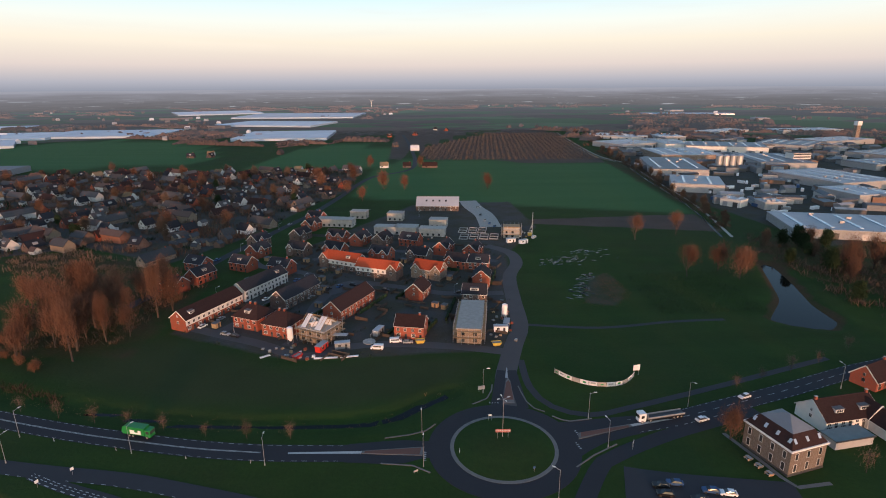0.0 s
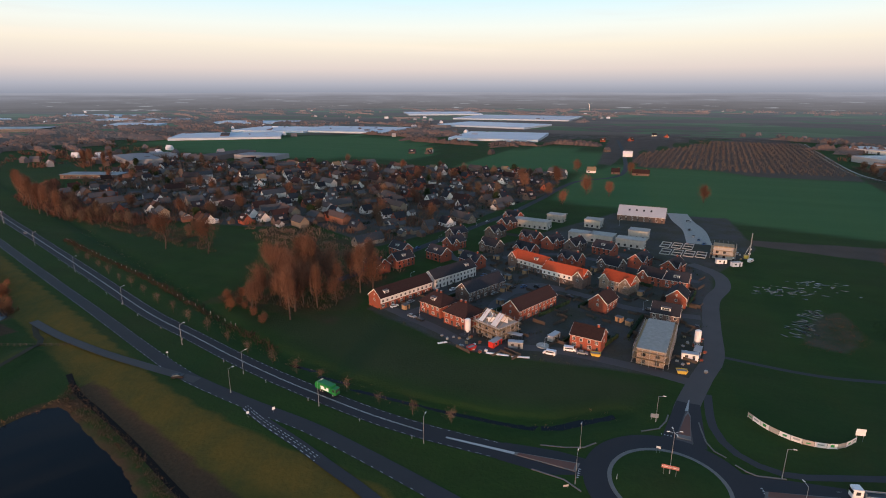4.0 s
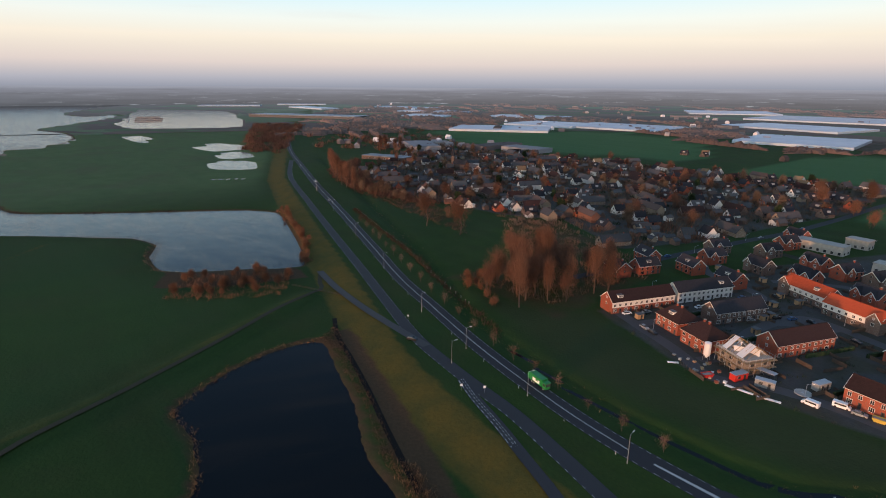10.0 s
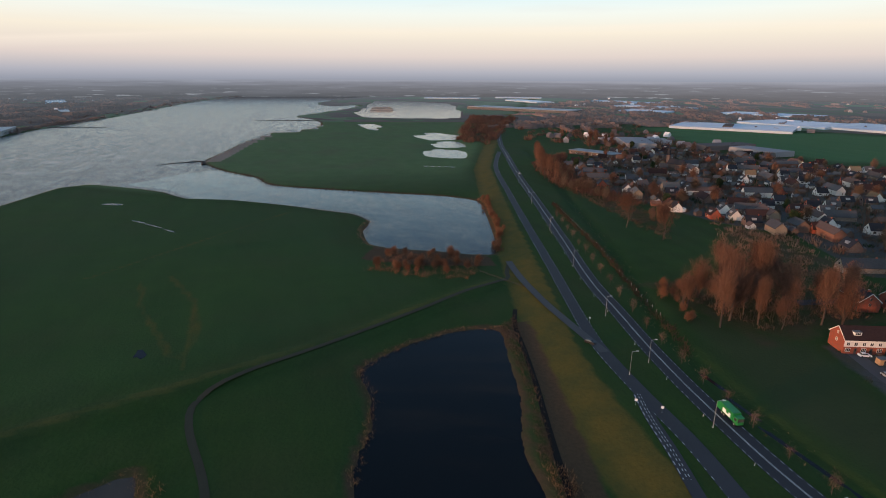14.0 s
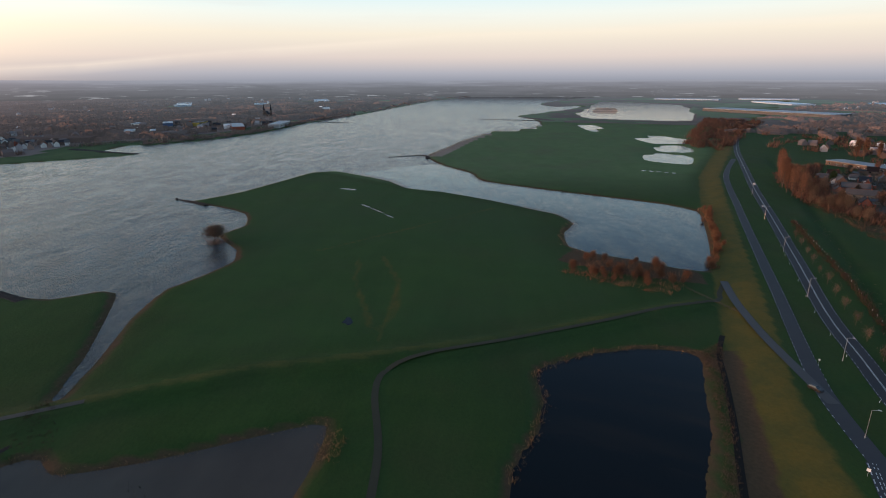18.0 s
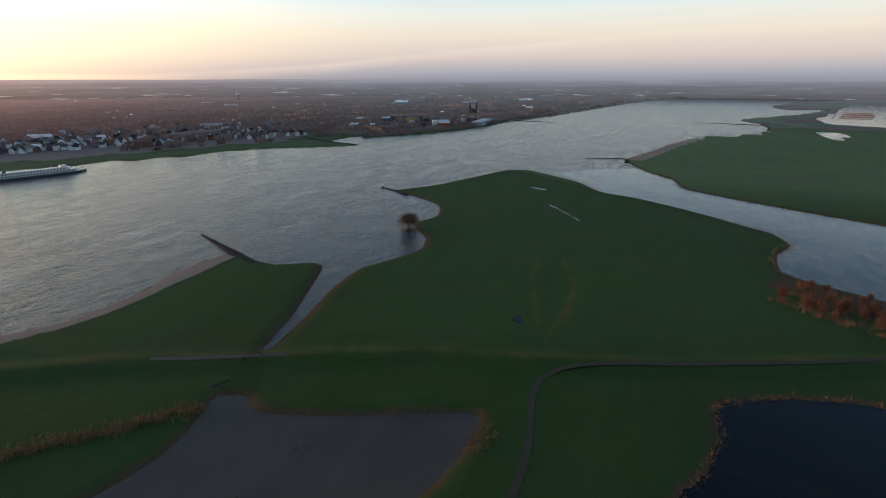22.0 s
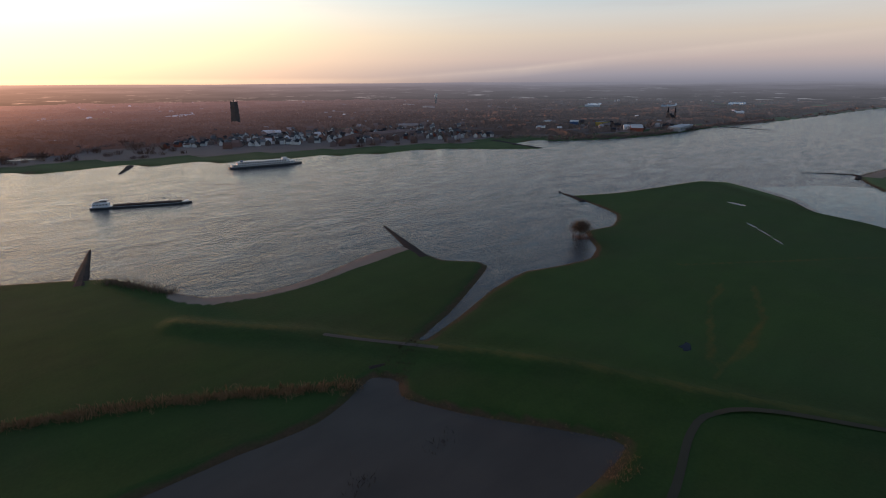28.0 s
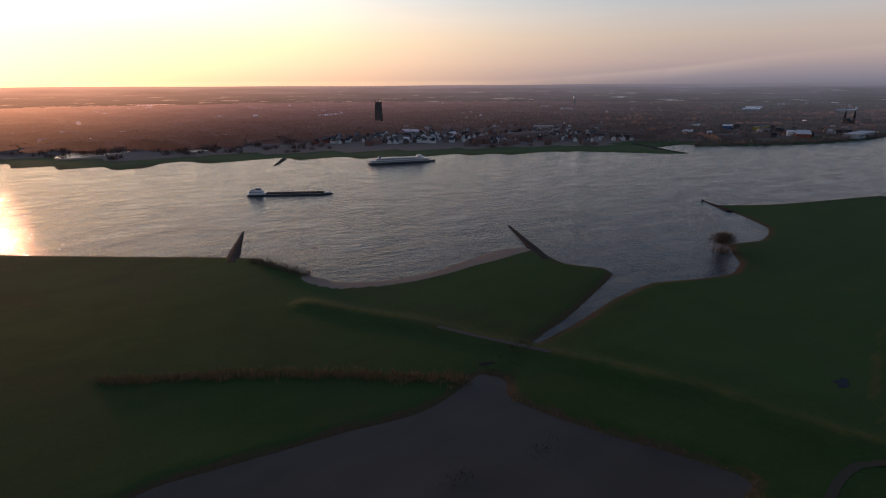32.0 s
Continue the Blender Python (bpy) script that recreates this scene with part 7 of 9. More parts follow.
tuft_stuff("village_shrubbery", fill(OLD_VILLAGE, 2300, rg), 3.6, 15, "twig_grey", "bare garden shrubs and small trees between the houses", "shrubs", 92, 0.4, 0.05)
edge = [(-650, 428), (-575, 335), (-450, 294), (-350, 296), (-342, 322), (-440, 322), (-560, 372)]
tuft_stuff("village_edge_wood", fill(edge, 430, rg), 4.4, 17, "grove", "tangled bare trees along the village edge", "woodland", 91, 0.4, 0.05)
tuft_stuff("village_back_gardens", fill([(-283, 322), (-237, 345), (-165, 312), (-118, 268), (-138, 256), (-200, 268)], 230, rg), 2.6, 15, "twig_grey", "bare shrubs in back gardens behind the tall trees", "shrubs", 78, 0.4, 0.05)
tuft_stuff("village_evergreens", fill(OLD_VILLAGE, 420, rg), 2.6, 18, "twig_green", "dark evergreen garden shrubs", "shrubs", 93, 0.35, 0.12)
tuft_stuff("village_rust_shrubs", fill(OLD_VILLAGE, 380, rg), 5.0, 24, "twig_rust", "rust-brown bare garden shrubs", "shrubs", 94, 0.35, 0.05)
tuft_stuff("dike_foot_shrubs", along([(-418, 205), (-380, 193), (-330, 177), (-300, 164), (-276, 152)], 1.0, 1.2, rg), 2.0, 14, "scrub", "rust-brown shrubs at the dike foot", "shrubs", 95)
tuft_stuff("wood_floor", fill([(-195, 196), (-135, 205), (-130, 265), (-185, 268)], 420, rg) + fill(WOOD[3], 500, rg), 1.8, 12, "bank_grass", "bare undergrowth and bramble below the trees", "undergrowth", 96)
tuft_stuff("belt_shrubs", fill([(196, 225), (230, 210), (262, 330), (235, 345), (208, 380), (196, 320)], 260, rg) + along([(205, 390), (215, 440), (228, 560), (245, 700), (252, 900)], 1.6, 3, rg), 3.0, 14, "twig_grey", "bare shrubs in the field boundary", "shrubs", 97)

# ---- gardens between the new houses ----
STREETS = [[(24, 197), (3, 202), (-24, 204.5), (-42, 201), (-56, 194), (-75, 205), (-95, 214), (-112, 222)], [(-64, 203), (-58, 222), (-62, 245), (-52, 278), (-25, 272), (0, 262), (30, 262)],
           [(-98, 213), (-88, 238), (-80, 268), (-75, 292), (-110, 310), (-125, 345)], [(-80, 320), (-50, 340), (-20, 335), (32, 315)], [(33, 222), (34, 253), (36, 287), (43, 312), (41, 334), (28, 349)]]
garden = np.array(fill(ESTATE, 1500, rg))
keep = np.ones(len(garden), bool)
for st in STREETS:
    keep &= np.abs(line_distance(garden[:, 0], garden[:, 1], st, False)) > 4.5
keep &= garden[:, 1] < 350
garden = [tuple(map(float, p)) for p in garden[keep]]
third = len(garden) // 3
tuft_stuff("garden_hedges", garden[:third], 1.1, 10, "twig_green", "low dark garden shrubs between new houses", "shrubs", 101, 0.4, 0.09)
tuft_stuff("garden_weeds", garden[third:2 * third], 0.9, 9, "bank_grass", "bare garden plants between new houses", "shrubs", 102, 0.5, 0.05)
verts, faces = [], []
for x, y in garden[2 * third:]:
    a = radians(rg.choice((-24, 66)) + rg.uniform(-4, 4))
    L, h = rg.uniform(2.0, 4.5), rg.uniform(0.9, 1.7)
    c, s = math.cos(a), math.sin(a)
    i = len(verts)
    for lx, ly in ((-L, -0.04), (L, -0.04), (L, 0.04), (-L, 0.04)):
        for z in (0.0, h):
            verts.append((x + lx * c - ly * s, y + lx * s + ly * c, z))
    faces += [(i, i + 2, i + 3, i + 1), (i + 2, i + 4, i + 5, i + 3), (i + 4, i + 6, i + 7, i + 5), (i + 6, i, i + 1, i + 7), (i + 1, i + 3, i + 5, i + 7)]
me = bpy.data.meshes.new("garden_fences")
me.from_pydata(verts, [], faces)
me.materials.append(plain("weathered_fence", (0.075, 0.055, 0.042), 0.85, 0, 0.3))
tagged(new("garden_fences", me), "weathered wooden fence panels between the gardens", "fences", kind="stuff")

# ---- roundabout, markings and road furniture ----
RC = (17.0, 137.0)


def ring(name, r0, r1, z0, z1, mat, label, category, kind="structure", n=72):
    bm = bmesh.new()
    rows = []
    for r, z in ((r0, z0), (r0, z1), (r1, z1), (r1, z0)):
        rows.append([bm.verts.new((RC[0] + r * math.cos(2 * math.pi * i / n), RC[1] + r * math.sin(2 * math.pi * i / n), z)) for i in range(n)])
    for a, b in ((0, 1), (1, 2), (2, 3)):
        for i in range(n):
            j = (i + 1) % n
            bm.faces.new((rows[a][i], rows[a][j], rows[b][j], rows[b][i]))
    bmesh.ops.recalc_face_normals(bm, faces=bm.faces)
    me = bpy.data.meshes.new(name)
    bm.to_mesh(me)
    bm.free()
    me.materials.append(mat)
    return tagged(new(name, me), label, category, kind=kind)


ring("roundabout_road", 15.2, 22.0, -0.1, 0.075, M["asphalt"], "dark asphalt ring of the roundabout", "road")
ring("roundabout_apron", 14.5, 15.6, -0.1, 0.14, M["kerb"], "pale concrete apron round the island", "kerb")


def island_dome():
    bm = bmesh.new()
    n = 48
    prev = None
    for r, z in ((14.6, 0.12), (11, 0.45), (6, 0.75), (0.05, 0.85)):
        cur = [bm.verts.new((RC[0] + r * math.cos(2 * math.pi * i / n), RC[1] + r * math.sin(2 * math.pi * i / n), z)) for i in range(n)]
        if prev:
            for i in range(n):
                j = (i + 1) % n
                bm.faces.new((prev[i], prev[j], cur[j], cur[i]))
        prev = cur
    bm.faces.new(prev)
    me = bpy.data.meshes.new("roundabout_island")
    bm.to_mesh(me)
    bm.free()
    me.materials.append(M["ground"])
    me.polygons.foreach_set("use_smooth", [True] * len(me.polygons))
    tagged(new("roundabout_island", me), "low grassy mound in the middle of the roundabout", "island", kind="structure")


island_dome()


def dashes(name, pts, width, dash, gap, offset, lift, label, parent_z=None):
    """Painted strokes along a line; gap 0 gives one long stripe."""
    line = smooth_line(pts, 0.5)
    verts, faces, run, i = [], [], 0.0, 0
    lx = [p[:2] for p in line]
    hs = land_height([p[0] for p in lx], [p[1] for p in lx])
    for a in range(1, len(lx)):
        d = lx[a] - lx[a - 1]
        L = float(np.hypot(*d))
        run += L
        if gap == 0 or (run % (dash + gap)) < dash:
            t = d / (L + 1e-9)
            nn = np.array((-t[1], t[0]))
            p, q = lx[a - 1] + nn * offset, lx[a] + nn * offset
            i = len(verts)
            z0, z1 = hs[a - 1] + lift, hs[a] + lift
            verts += [(*(p + nn * width / 2), z0), (*(p - nn * width / 2), z0), (*(q - nn * width / 2), z1), (*(q + nn * width / 2), z1)]
            faces.append((i, i + 1, i + 2, i + 3))
    me = bpy.data.meshes.new(name)
    me.from_pydata([tuple(map(float, v)) for v in verts], [], faces)
    me.materials.append(M["mark"])
    return tagged(new(name, me), label, "road marking", kind="structure")


dashes("road_marking", MAIN[3:], 0.16, 3.0, 0, 0.16, 0.075, "white double centre line")
dashes("road_marking", MAIN[3:], 0.16, 3.0, 0, -0.16, 0.075, "white double centre line")
dashes("road_marking", MAIN[2:], 0.14, 1.5, 1.5, 3.45, 0.075, "white dashed edge line")
dashes("road_marking", MAIN[2:], 0.14, 1.5, 1.5, -3.45, 0.075, "white dashed edge line")
dashes("road_marking", EAST[2:], 0.15, 3.0, 3.0, 0.0, 0.07, "white dashed centre line")
dashes("road_marking", EAST[2:], 0.13, 1.5, 1.5, 3.4, 0.07, "white dashed edge line")
dashes("road_marking", EAST[2:], 0.13, 1.5, 1.5, -3.4, 0.07, "white dashed edge line")
dashes("road_marking", SERVICE, 0.14, 1.2, 2.4, 2.5, 0.065, "white dashed edge line")
dashes("road_marking", SERVICE[5:], 0.14, 1.2, 2.4, -2.5, 0.065, "white dashed edge line")
dashes("road_marking", BIKE, 0.3, 1.6, 1.6, 1.4, 0.085, "white dashed lane line")
dashes("road_marking", BIKE, 0.22, 1.0, 1.0, -0.5, 0.085, "white dashed lane line")
dashes("road_marking", BIKE, 0.22, 1.0, 1.0, 0.3, 0.085, "white dashed lane line")


def yield_line(cx, cy, rz, w):
    bm = bmesh.new()
    n = int(w / 0.9)
    for i in range(n):
        x = -w / 2 + i * 0.9
        bm.faces.new([bm.verts.new(c) for c in ((x, 0, 0), (x + 0.55, 0, 0), (x + 0.27, 0.7, 0))])
    me = bpy.data.meshes.new("yield_marking")
    bm.to_mesh(me)
    bm.free()
    me.materials.append(M["mark"])
    ob = tagged(new("yield_marking", me), "row of white yield triangles", "road marking", kind="structure")
    ob.matrix_basis = pose(cx, cy, 0.085, 0, 0, rz)


for cx, cy, rz, w in ((-6.0, 132.5, -90, 5), (16.5, 160.0, 0, 4), (40.0, 143.2, 106, 5), (22, 160.2, 0, 3), (38.8, 137.8, 106, 4)):
    yield_line(cx, cy, rz, w)


def splitter(name, pts, label):
    t = tagged(new(name), label, "traffic island", kind="structure")
    cx, cy = sum(p[0] for p in pts) / len(pts), sum(p[1] for p in pts) / len(pts)
    t.matrix_basis = pose(cx, cy, 0.05)
    loc = [(x - cx, y - cy) for x, y in pts]
    part("kerb", prism(bmesh.new(), loc, 0, 0.14), M["kerb"], t)
    part("paving", prism(bmesh.new(), [(x * 0.9, y * 0.78) for x, y in loc], 0.13, 0.16), M["red_paving"], t)
    return t


splitter("splitter_island", [(-24, 134.2), (-6.5, 133.2), (-6.0, 137.2), (-24, 135.4)], "red-paved traffic island with pale kerb")
splitter("splitter_island", [(19.2, 160), (23, 160), (23.2, 174), (22.6, 176.5), (21.6, 174)], "red-paved traffic island with pale kerb")
splitter("splitter_island", [(39.5, 140.4), (40, 143.4), (57, 147.8), (57.3, 146.6)], "red-paved traffic island with pale kerb")
for pts in ([(-45, 134.3), (-24, 134.3), (-24, 135.4), (-45, 135.0)], [(57.3, 146.6), (57, 147.8), (70, 150.6), (70, 150.0)], [(21.6, 176.5), (22.6, 176.5), (23.2, 184), (22.9, 184)]):
    bm = bmesh.new()
    bm.faces.new([bm.verts.new((x, y, 0.085)) for x, y in pts])
    bmesh.ops.recalc_face_normals(bm, faces=bm.faces)
    me = bpy.data.meshes.new("hatched_marking")
    bm.to_mesh(me)
    bm.free()
    me.materials.append(M["mark"])
    tagged(new("hatched_marking", me), "white painted wedge before an island", "road marking", kind="structure")
ribbon("ditch_water", [(-118, 158), (-87, 151), (-59, 148), (-33, 149), (-17, 152), (-9, 159), (1, 166)], 3.4, M["ditch"], "still water in the roadside ditch", "water", 0.0, z=-1.25)
# legs that join the ring
ribbon("road_leg", [(-3, 136), (-12, 131.6), (-28, 132.2)], 3.4, M["asphalt"], "asphalt roundabout leg", "road", 0.055)
ribbon("road_leg", [(-3, 138), (-12, 138.8), (-28, 137)], 3.4, M["asphalt"], "asphalt roundabout leg", "road", 0.052)
ribbon("road_leg", [(16.5, 157), (18, 166), (21, 182)], 3.6, M["asphalt"], "asphalt roundabout leg", "road", 0.062)
ribbon("road_leg", [(25.5, 157), (25, 166), (24.5, 182)], 3.6, M["asphalt"], "asphalt roundabout leg", "road", 0.058)
ribbon("road_leg", [(35, 147), (46, 148.5), (60, 150.5)], 4.0, M["asphalt"], "asphalt roundabout leg", "road", 0.05)
ribbon("road_leg", [(37, 134), (46, 140.5), (60, 145.5)], 4.0, M["asphalt"], "asphalt roundabout leg", "road", 0.048)
ribbon("road_leg", [(17, 116), (16, 100), (20, 70)], 7.0, M["asphalt"], "asphalt roundabout leg", "road", 0.05)
for pts in ([(25.5, 171), (26, 167), (27, 161), (29, 157), (32, 155)], [(34, 152.5), (36.5, 150.5), (39, 149.6), (46, 151)], [(16.6, 172), (16, 168), (14, 163), (9, 159.5)], [(-3, 148.5), (-6, 145), (-11, 143), (-18, 141.5)], [(-4, 126), (-9, 129), (-18, 130)], [(36, 128), (42, 133), (50, 138)]):
    ribbon("kerb", pts, 0.45, M["kerb"], "pale concrete kerb at the roundabout", "kerb", 0.12, thick=0.16)
ribbon("car_park", [(47, 121), (60, 118), (90, 114)], 15, M["asphalt_old"], "paved car park beside the road", "pavement", 0.04)
ribbon("yard_path", [(101, 121), (91.5, 119.5), (88, 129), (83.5, 143)], 1.3, M["kerb"], "pale paved path round the corner building", "pavement", 0.06)


def street_lamp(x, y, rz, h=9.0, arms=1, z=None, label="grey steel street lamp with a bent arm"):
    t = thing("street_lamp", x, y, rz, label, "street lamp", "street lamps", z=z)
    part_mesh("pole", shared(("pole", h), M["steel"], lambda: tube(bmesh.new(), (0, 0, 0), (0, 0, h), 0.085, 0.055, 8)), t)
    part_mesh("base_sleeve", shared(("base_sleeve", 1), M["steel"], lambda: tube(bmesh.new(), (0, 0, 0), (0, 0, 1.0), 0.16, 0.14, 8)), t)
    for i in range(arms):
        a = part_mesh("arm", shared(("arm", 1), M["steel"], lambda: tube(bmesh.new(), (0, 0, -0.1), (1.5, 0, 0.35), 0.055, 0.05, 6)), t, (0, 0, h), 360 * i / arms)
        part_mesh("lamp_head", shared(("lamp_head", 1), M["frame"], lambda: prism(bmesh.new(), [(1.3, -0.16), (2.1, -0.1), (2.1, 0.1), (1.3, 0.16)], 0.3, 0.44)), a)
    return t


for x, y, rz in ((-90, 135, 60), (-50, 129.5, 90), (-6, 128.5, 90), (-7, 144, -90), (45, 151, 0), (47, 136.5, 120), (79, 157.5, -60), (136, 168, 110), (28.5, 115.5, 150), (13, 166.5, 0), (-128, 143, 60), (-168, 153, 60), (-230, 176, 60), (-123, 131, 60), (-300, 202, 60), (-380, 231, 60), (-470, 265, 60)):
    street_lamp(x, y, rz)
street_lamp(17, 141, 20, 12.5, 4, 0.8, "tall white roundabout mast with four lamps")
for x, y in ((-30, 205), (-60, 225), (5, 262), (-75, 280), (26, 232), (-90, 216), (-38, 282), (-115, 260), (-131, 340), (-122, 395), (-20, 435), (-62, 440)):
    street_lamp(x, y, 30, 4.5, 1, None, "short estate street lamp")


def sign_post(x, y, rz, w, h, top, mat, label, z=None):
    t = thing("road_sign", x, y, rz, label, "road sign", "road signs", z=z)
    for s in (-1, 1) if w > 1 else (0,):
        part("post", tube(bmesh.new(), (s * w * 0.35, 0, 0), (s * w * 0.35, 0, top), 0.04, 0.04, 6), M["steel"], t)
    part("panel", boxes((-w / 2, w / 2, -0.06, -0.03, top - h, top)), M[mat], t)
    return t


board = sign_post(17, 140.2, 0, 4.4, 0.42, 3.0, "faded_red", "faded red and white arrow board on the island", 0.8)
part("panel", boxes((-2.2, 2.2, -0.06, -0.03, 1.95, 2.37)), M["faded_red"], board)
part("stripe", boxes((-2.2, 2.2, -0.062, -0.028, 2.42, 2.54)), M["white_paint"], board)
for x, y, rz, w, h, top, m, lab in ((-107, 121, 60, 0.9, 0.9, 2.4, "white_paint", "square white road sign on a post"), (-101, 126, 60, 0.9, 0.9, 2.4, "white_paint", "square white road sign on a post"), (4, 134, 80, 0.7, 1.4, 1.8, "white_paint", "white arrow sign on the island"),
                                    (24, 126, 20, 0.7, 0.7, 2.0, "blue_paint", "round blue sign on the island"), (14, 150, 180, 1.2, 0.7, 2.4, "white_paint", "white direction sign by the island"), (54, 136, 60, 1.6, 0.5, 2.6, "white_paint", "white finger sign by the road"),
                                    (-8, 126, 30, 1.4, 0.6, 1.0, "concrete", "grey low cabinet sign by the road"), (12.5, 167.5, 10, 2.4, 1.4, 2.2, "grey_wall", "grey information board by the road"), (-165, 143, 60, 0.6, 0.6, 2.2, "white_paint", "small white road sign")):
    sign_post(x, y, rz, w, h, top, m, lab)
for i in range(14):
    p = smooth_line(MAIN, 18.0)[min(3 + i, 60)]
    q = thing("marker_post", float(p[0]) - 1.2, float(p[1]) - 4.6, 0, "white plastic road marker post", "marker post", "road marker posts")
    part_mesh("post", shared(("marker", 1), M["white_paint"], lambda: prism(bmesh.new(), [(-0.06, -0.05), (0.06, -0.05), (0, 0.08)], 0, 1.0)), q)
    part_mesh("reflector", shared(("reflector", 1), M["red_paint"], lambda: boxes((-0.04, 0.04, -0.06, -0.05, 0.7, 0.85))), q)

# ---- banner fence in the meadow ----
fn = thing("banner_fence", 54, 174, 0, "curved site fence hung with white printed banners", "fence", z=0)
fl = smooth_line([(40, 180), (45, 174), (53, 170), (62, 171), (68, 177)], 2.6)
for i, p in enumerate(fl):
    part("post", tube(bmesh.new(), (p[0] - 54, p[1] - 174, 0), (p[0] - 54, p[1] - 174, 2.0), 0.05, 0.05, 5), M["steel"], fn)
for i in range(len(fl) - 1):
    a, b = fl[i] - np.array((54, 174)), fl[i + 1] - np.array((54, 174))
    bm = bmesh.new()
    d = (b - a) / np.hypot(*(b - a))
    nn = np.array((-d[1], d[0])) * 0.04
    prism(bm, [tuple(a + d * 0.1 + nn), tuple(a + d * 0.1 - nn), tuple(b - d * 0.1 - nn), tuple(b - d * 0.1 + nn)], 0.25, 1.85)
    pn = part("banner", bm, M["white_paint" if i % 3 else "concrete"], fn, "white printed banner")
    bm = bmesh.new()
    m = (a + b) / 2
    n2 = nn * 1.6
    s = 0.55 + 0.3 * (i % 2)
    prism(bm, [tuple(m - d * s + n2), tuple(m - d * s - n2), tuple(m + d * s - n2), tuple(m + d * s + n2)], 0.75 + 0.2 * (i % 2), 1.15 + 0.2 * (i % 3))
    part("print_bar", bm, M["grey_paint" if i % 2 else "green_lorry"], pn)
sign_post(69, 178, 10, 2.6, 2.2, 4.2, "white_paint", "white site board beside the banner fence")

# ---- vehicles ----
def wheels(t, xs, r, y, w=0.25):
    me = shared(("tyre", r, w), M["rubber"], lambda: tube(bmesh.new(), (0, -w / 2, 0), (0, w / 2, 0), r, r, 12))
    rim = shared(("rim", r, w), M["steel"], lambda: tube(bmesh.new(), (0, -w / 2 - 0.01, 0), (0, w / 2 + 0.01, 0), r * 0.55, r * 0.55, 10))
    for x in xs:
        for s in (1, -1):
            wh = part_mesh("wheel", me, t, (x, s * y, r))
            if r > 0.4:
                part_mesh("rim", rim, wh)


def car(x, y, rz, mat, label, z=None):
    t = thing("car", x, y, rz, label, "car", "parked cars", z=z)

    def body():
        bm = bmesh.new()
        prof = [(-2.1, 0.3), (2.1, 0.3), (2.15, 0.62), (1.95, 0.82), (1.05, 0.95), (-1.75, 0.98), (-2.1, 0.85)]
        a = [bm.verts.new((px, -0.86, pz)) for px, pz in prof]
        b = [bm.verts.new((px, 0.86, pz)) for px, pz in prof]
        bm.faces.new(a)
        bm.faces.new(b[::-1])
        for i in range(len(prof)):
            j = (i + 1) % len(prof)
            bm.faces.new((a[j], a[i], b[i], b[j]))
        bmesh.ops.recalc_face_normals(bm, faces=bm.faces)
        return bm

    def cabin(top):
        def make():
            bm = bmesh.new()
            lo = [bm.verts.new(c) for c in ((-1.75, -0.82, 0.96), (1.05, -0.82, 0.94), (1.05, 0.82, 0.94), (-1.75, 0.82, 0.96))]
            hi = [bm.verts.new(c) for c in ((-1.35, -0.62, 1.42), (0.25, -0.62, 1.45), (0.25, 0.62, 1.45), (-1.35, 0.62, 1.42))]
            for i in range(4):
                bm.faces.new((lo[i], lo[(i + 1) % 4], hi[(i + 1) % 4], hi[i]))
            bm.faces.new(hi)
            bmesh.ops.recalc_face_normals(bm, faces=bm.faces)
            return bm
        return make
    part_mesh("body", shared(("car_body", mat), M[mat], body), t)
    part_mesh("window_band", shared(("car_glass", 1), M["glass"], cabin(1)), t)
    part_mesh("roof", shared(("car_roof", mat), M[mat], lambda: boxes((-1.35, 0.25, -0.62, 0.62, 1.425, 1.475))), t)
    wheels(t, (-1.3, 1.3), 0.31, 0.8, 0.2)
    return t


PAINT = [("grey_paint", "silver-grey parked car"), ("black_paint", "black parked hatchback car"), ("white_paint", "white parked family car"), ("blue_paint", "dark blue parked car"), ("red_paint", "red parked small car")]
rc = random.Random(91)
cars = {}
CARS = [(-93, 214, -20), (-88, 212, -20), (-101, 230, 67), (-106, 222, 67), (-88, 254, 66), (-15, 205, 5), (56, 120, 170), (56, 117, 170), (60, 121, 170), (68, 118, 170), (72, 117, 170), (64, 115, 170), (28, 249, 85), (-60, 268, 66), (-55, 272, 66), (-48, 274, -24),
        (-43, 270, -24), (-66, 256, 66), (-30, 266, -24), (-10, 270, -24), (8, 262, 0), (-80, 282, 66), (-70, 296, -24), (-95, 300, 60), (35, 410, 80), (32, 420, 80), (30, 440, 80), (38, 400, 70), (30, 470, 0), (-148, 132, 30), (-138, 320, 75), (-126, 372, 75), (-118, 410, 75), (-108, 460, 75)]
for x, y, rz in CARS:
    m, lab = PAINT[rc.choice((0, 0, 1, 1, 1, 2, 3))] if (x, y) != (-148, 132) else PAINT[1]
    lab = lab if len(lab.split()) > 3 else lab + " on the street"
    if m not in cars:
        cars[m] = car(x, y, rz, m, lab)
    else:
        copy_thing(cars[m], pose(x, y, ground_z(x, y) + 0.06, 0, 0, rz))
for x, y, rz, m, lab in ((80, 149.5, 20, "white_paint", "white car on the road"), (100, 162.5, 202, "white_paint", "white car on the road"), (-420, 250, 160, "grey_paint", "grey car on the main road"), (-520, 291, 158, "white_paint", "white car on the main road"), (-640, 335, 156, "grey_paint", "grey car on the main road")):
    c = car(x, y, rz, m, lab + " in evening light", 0.06)


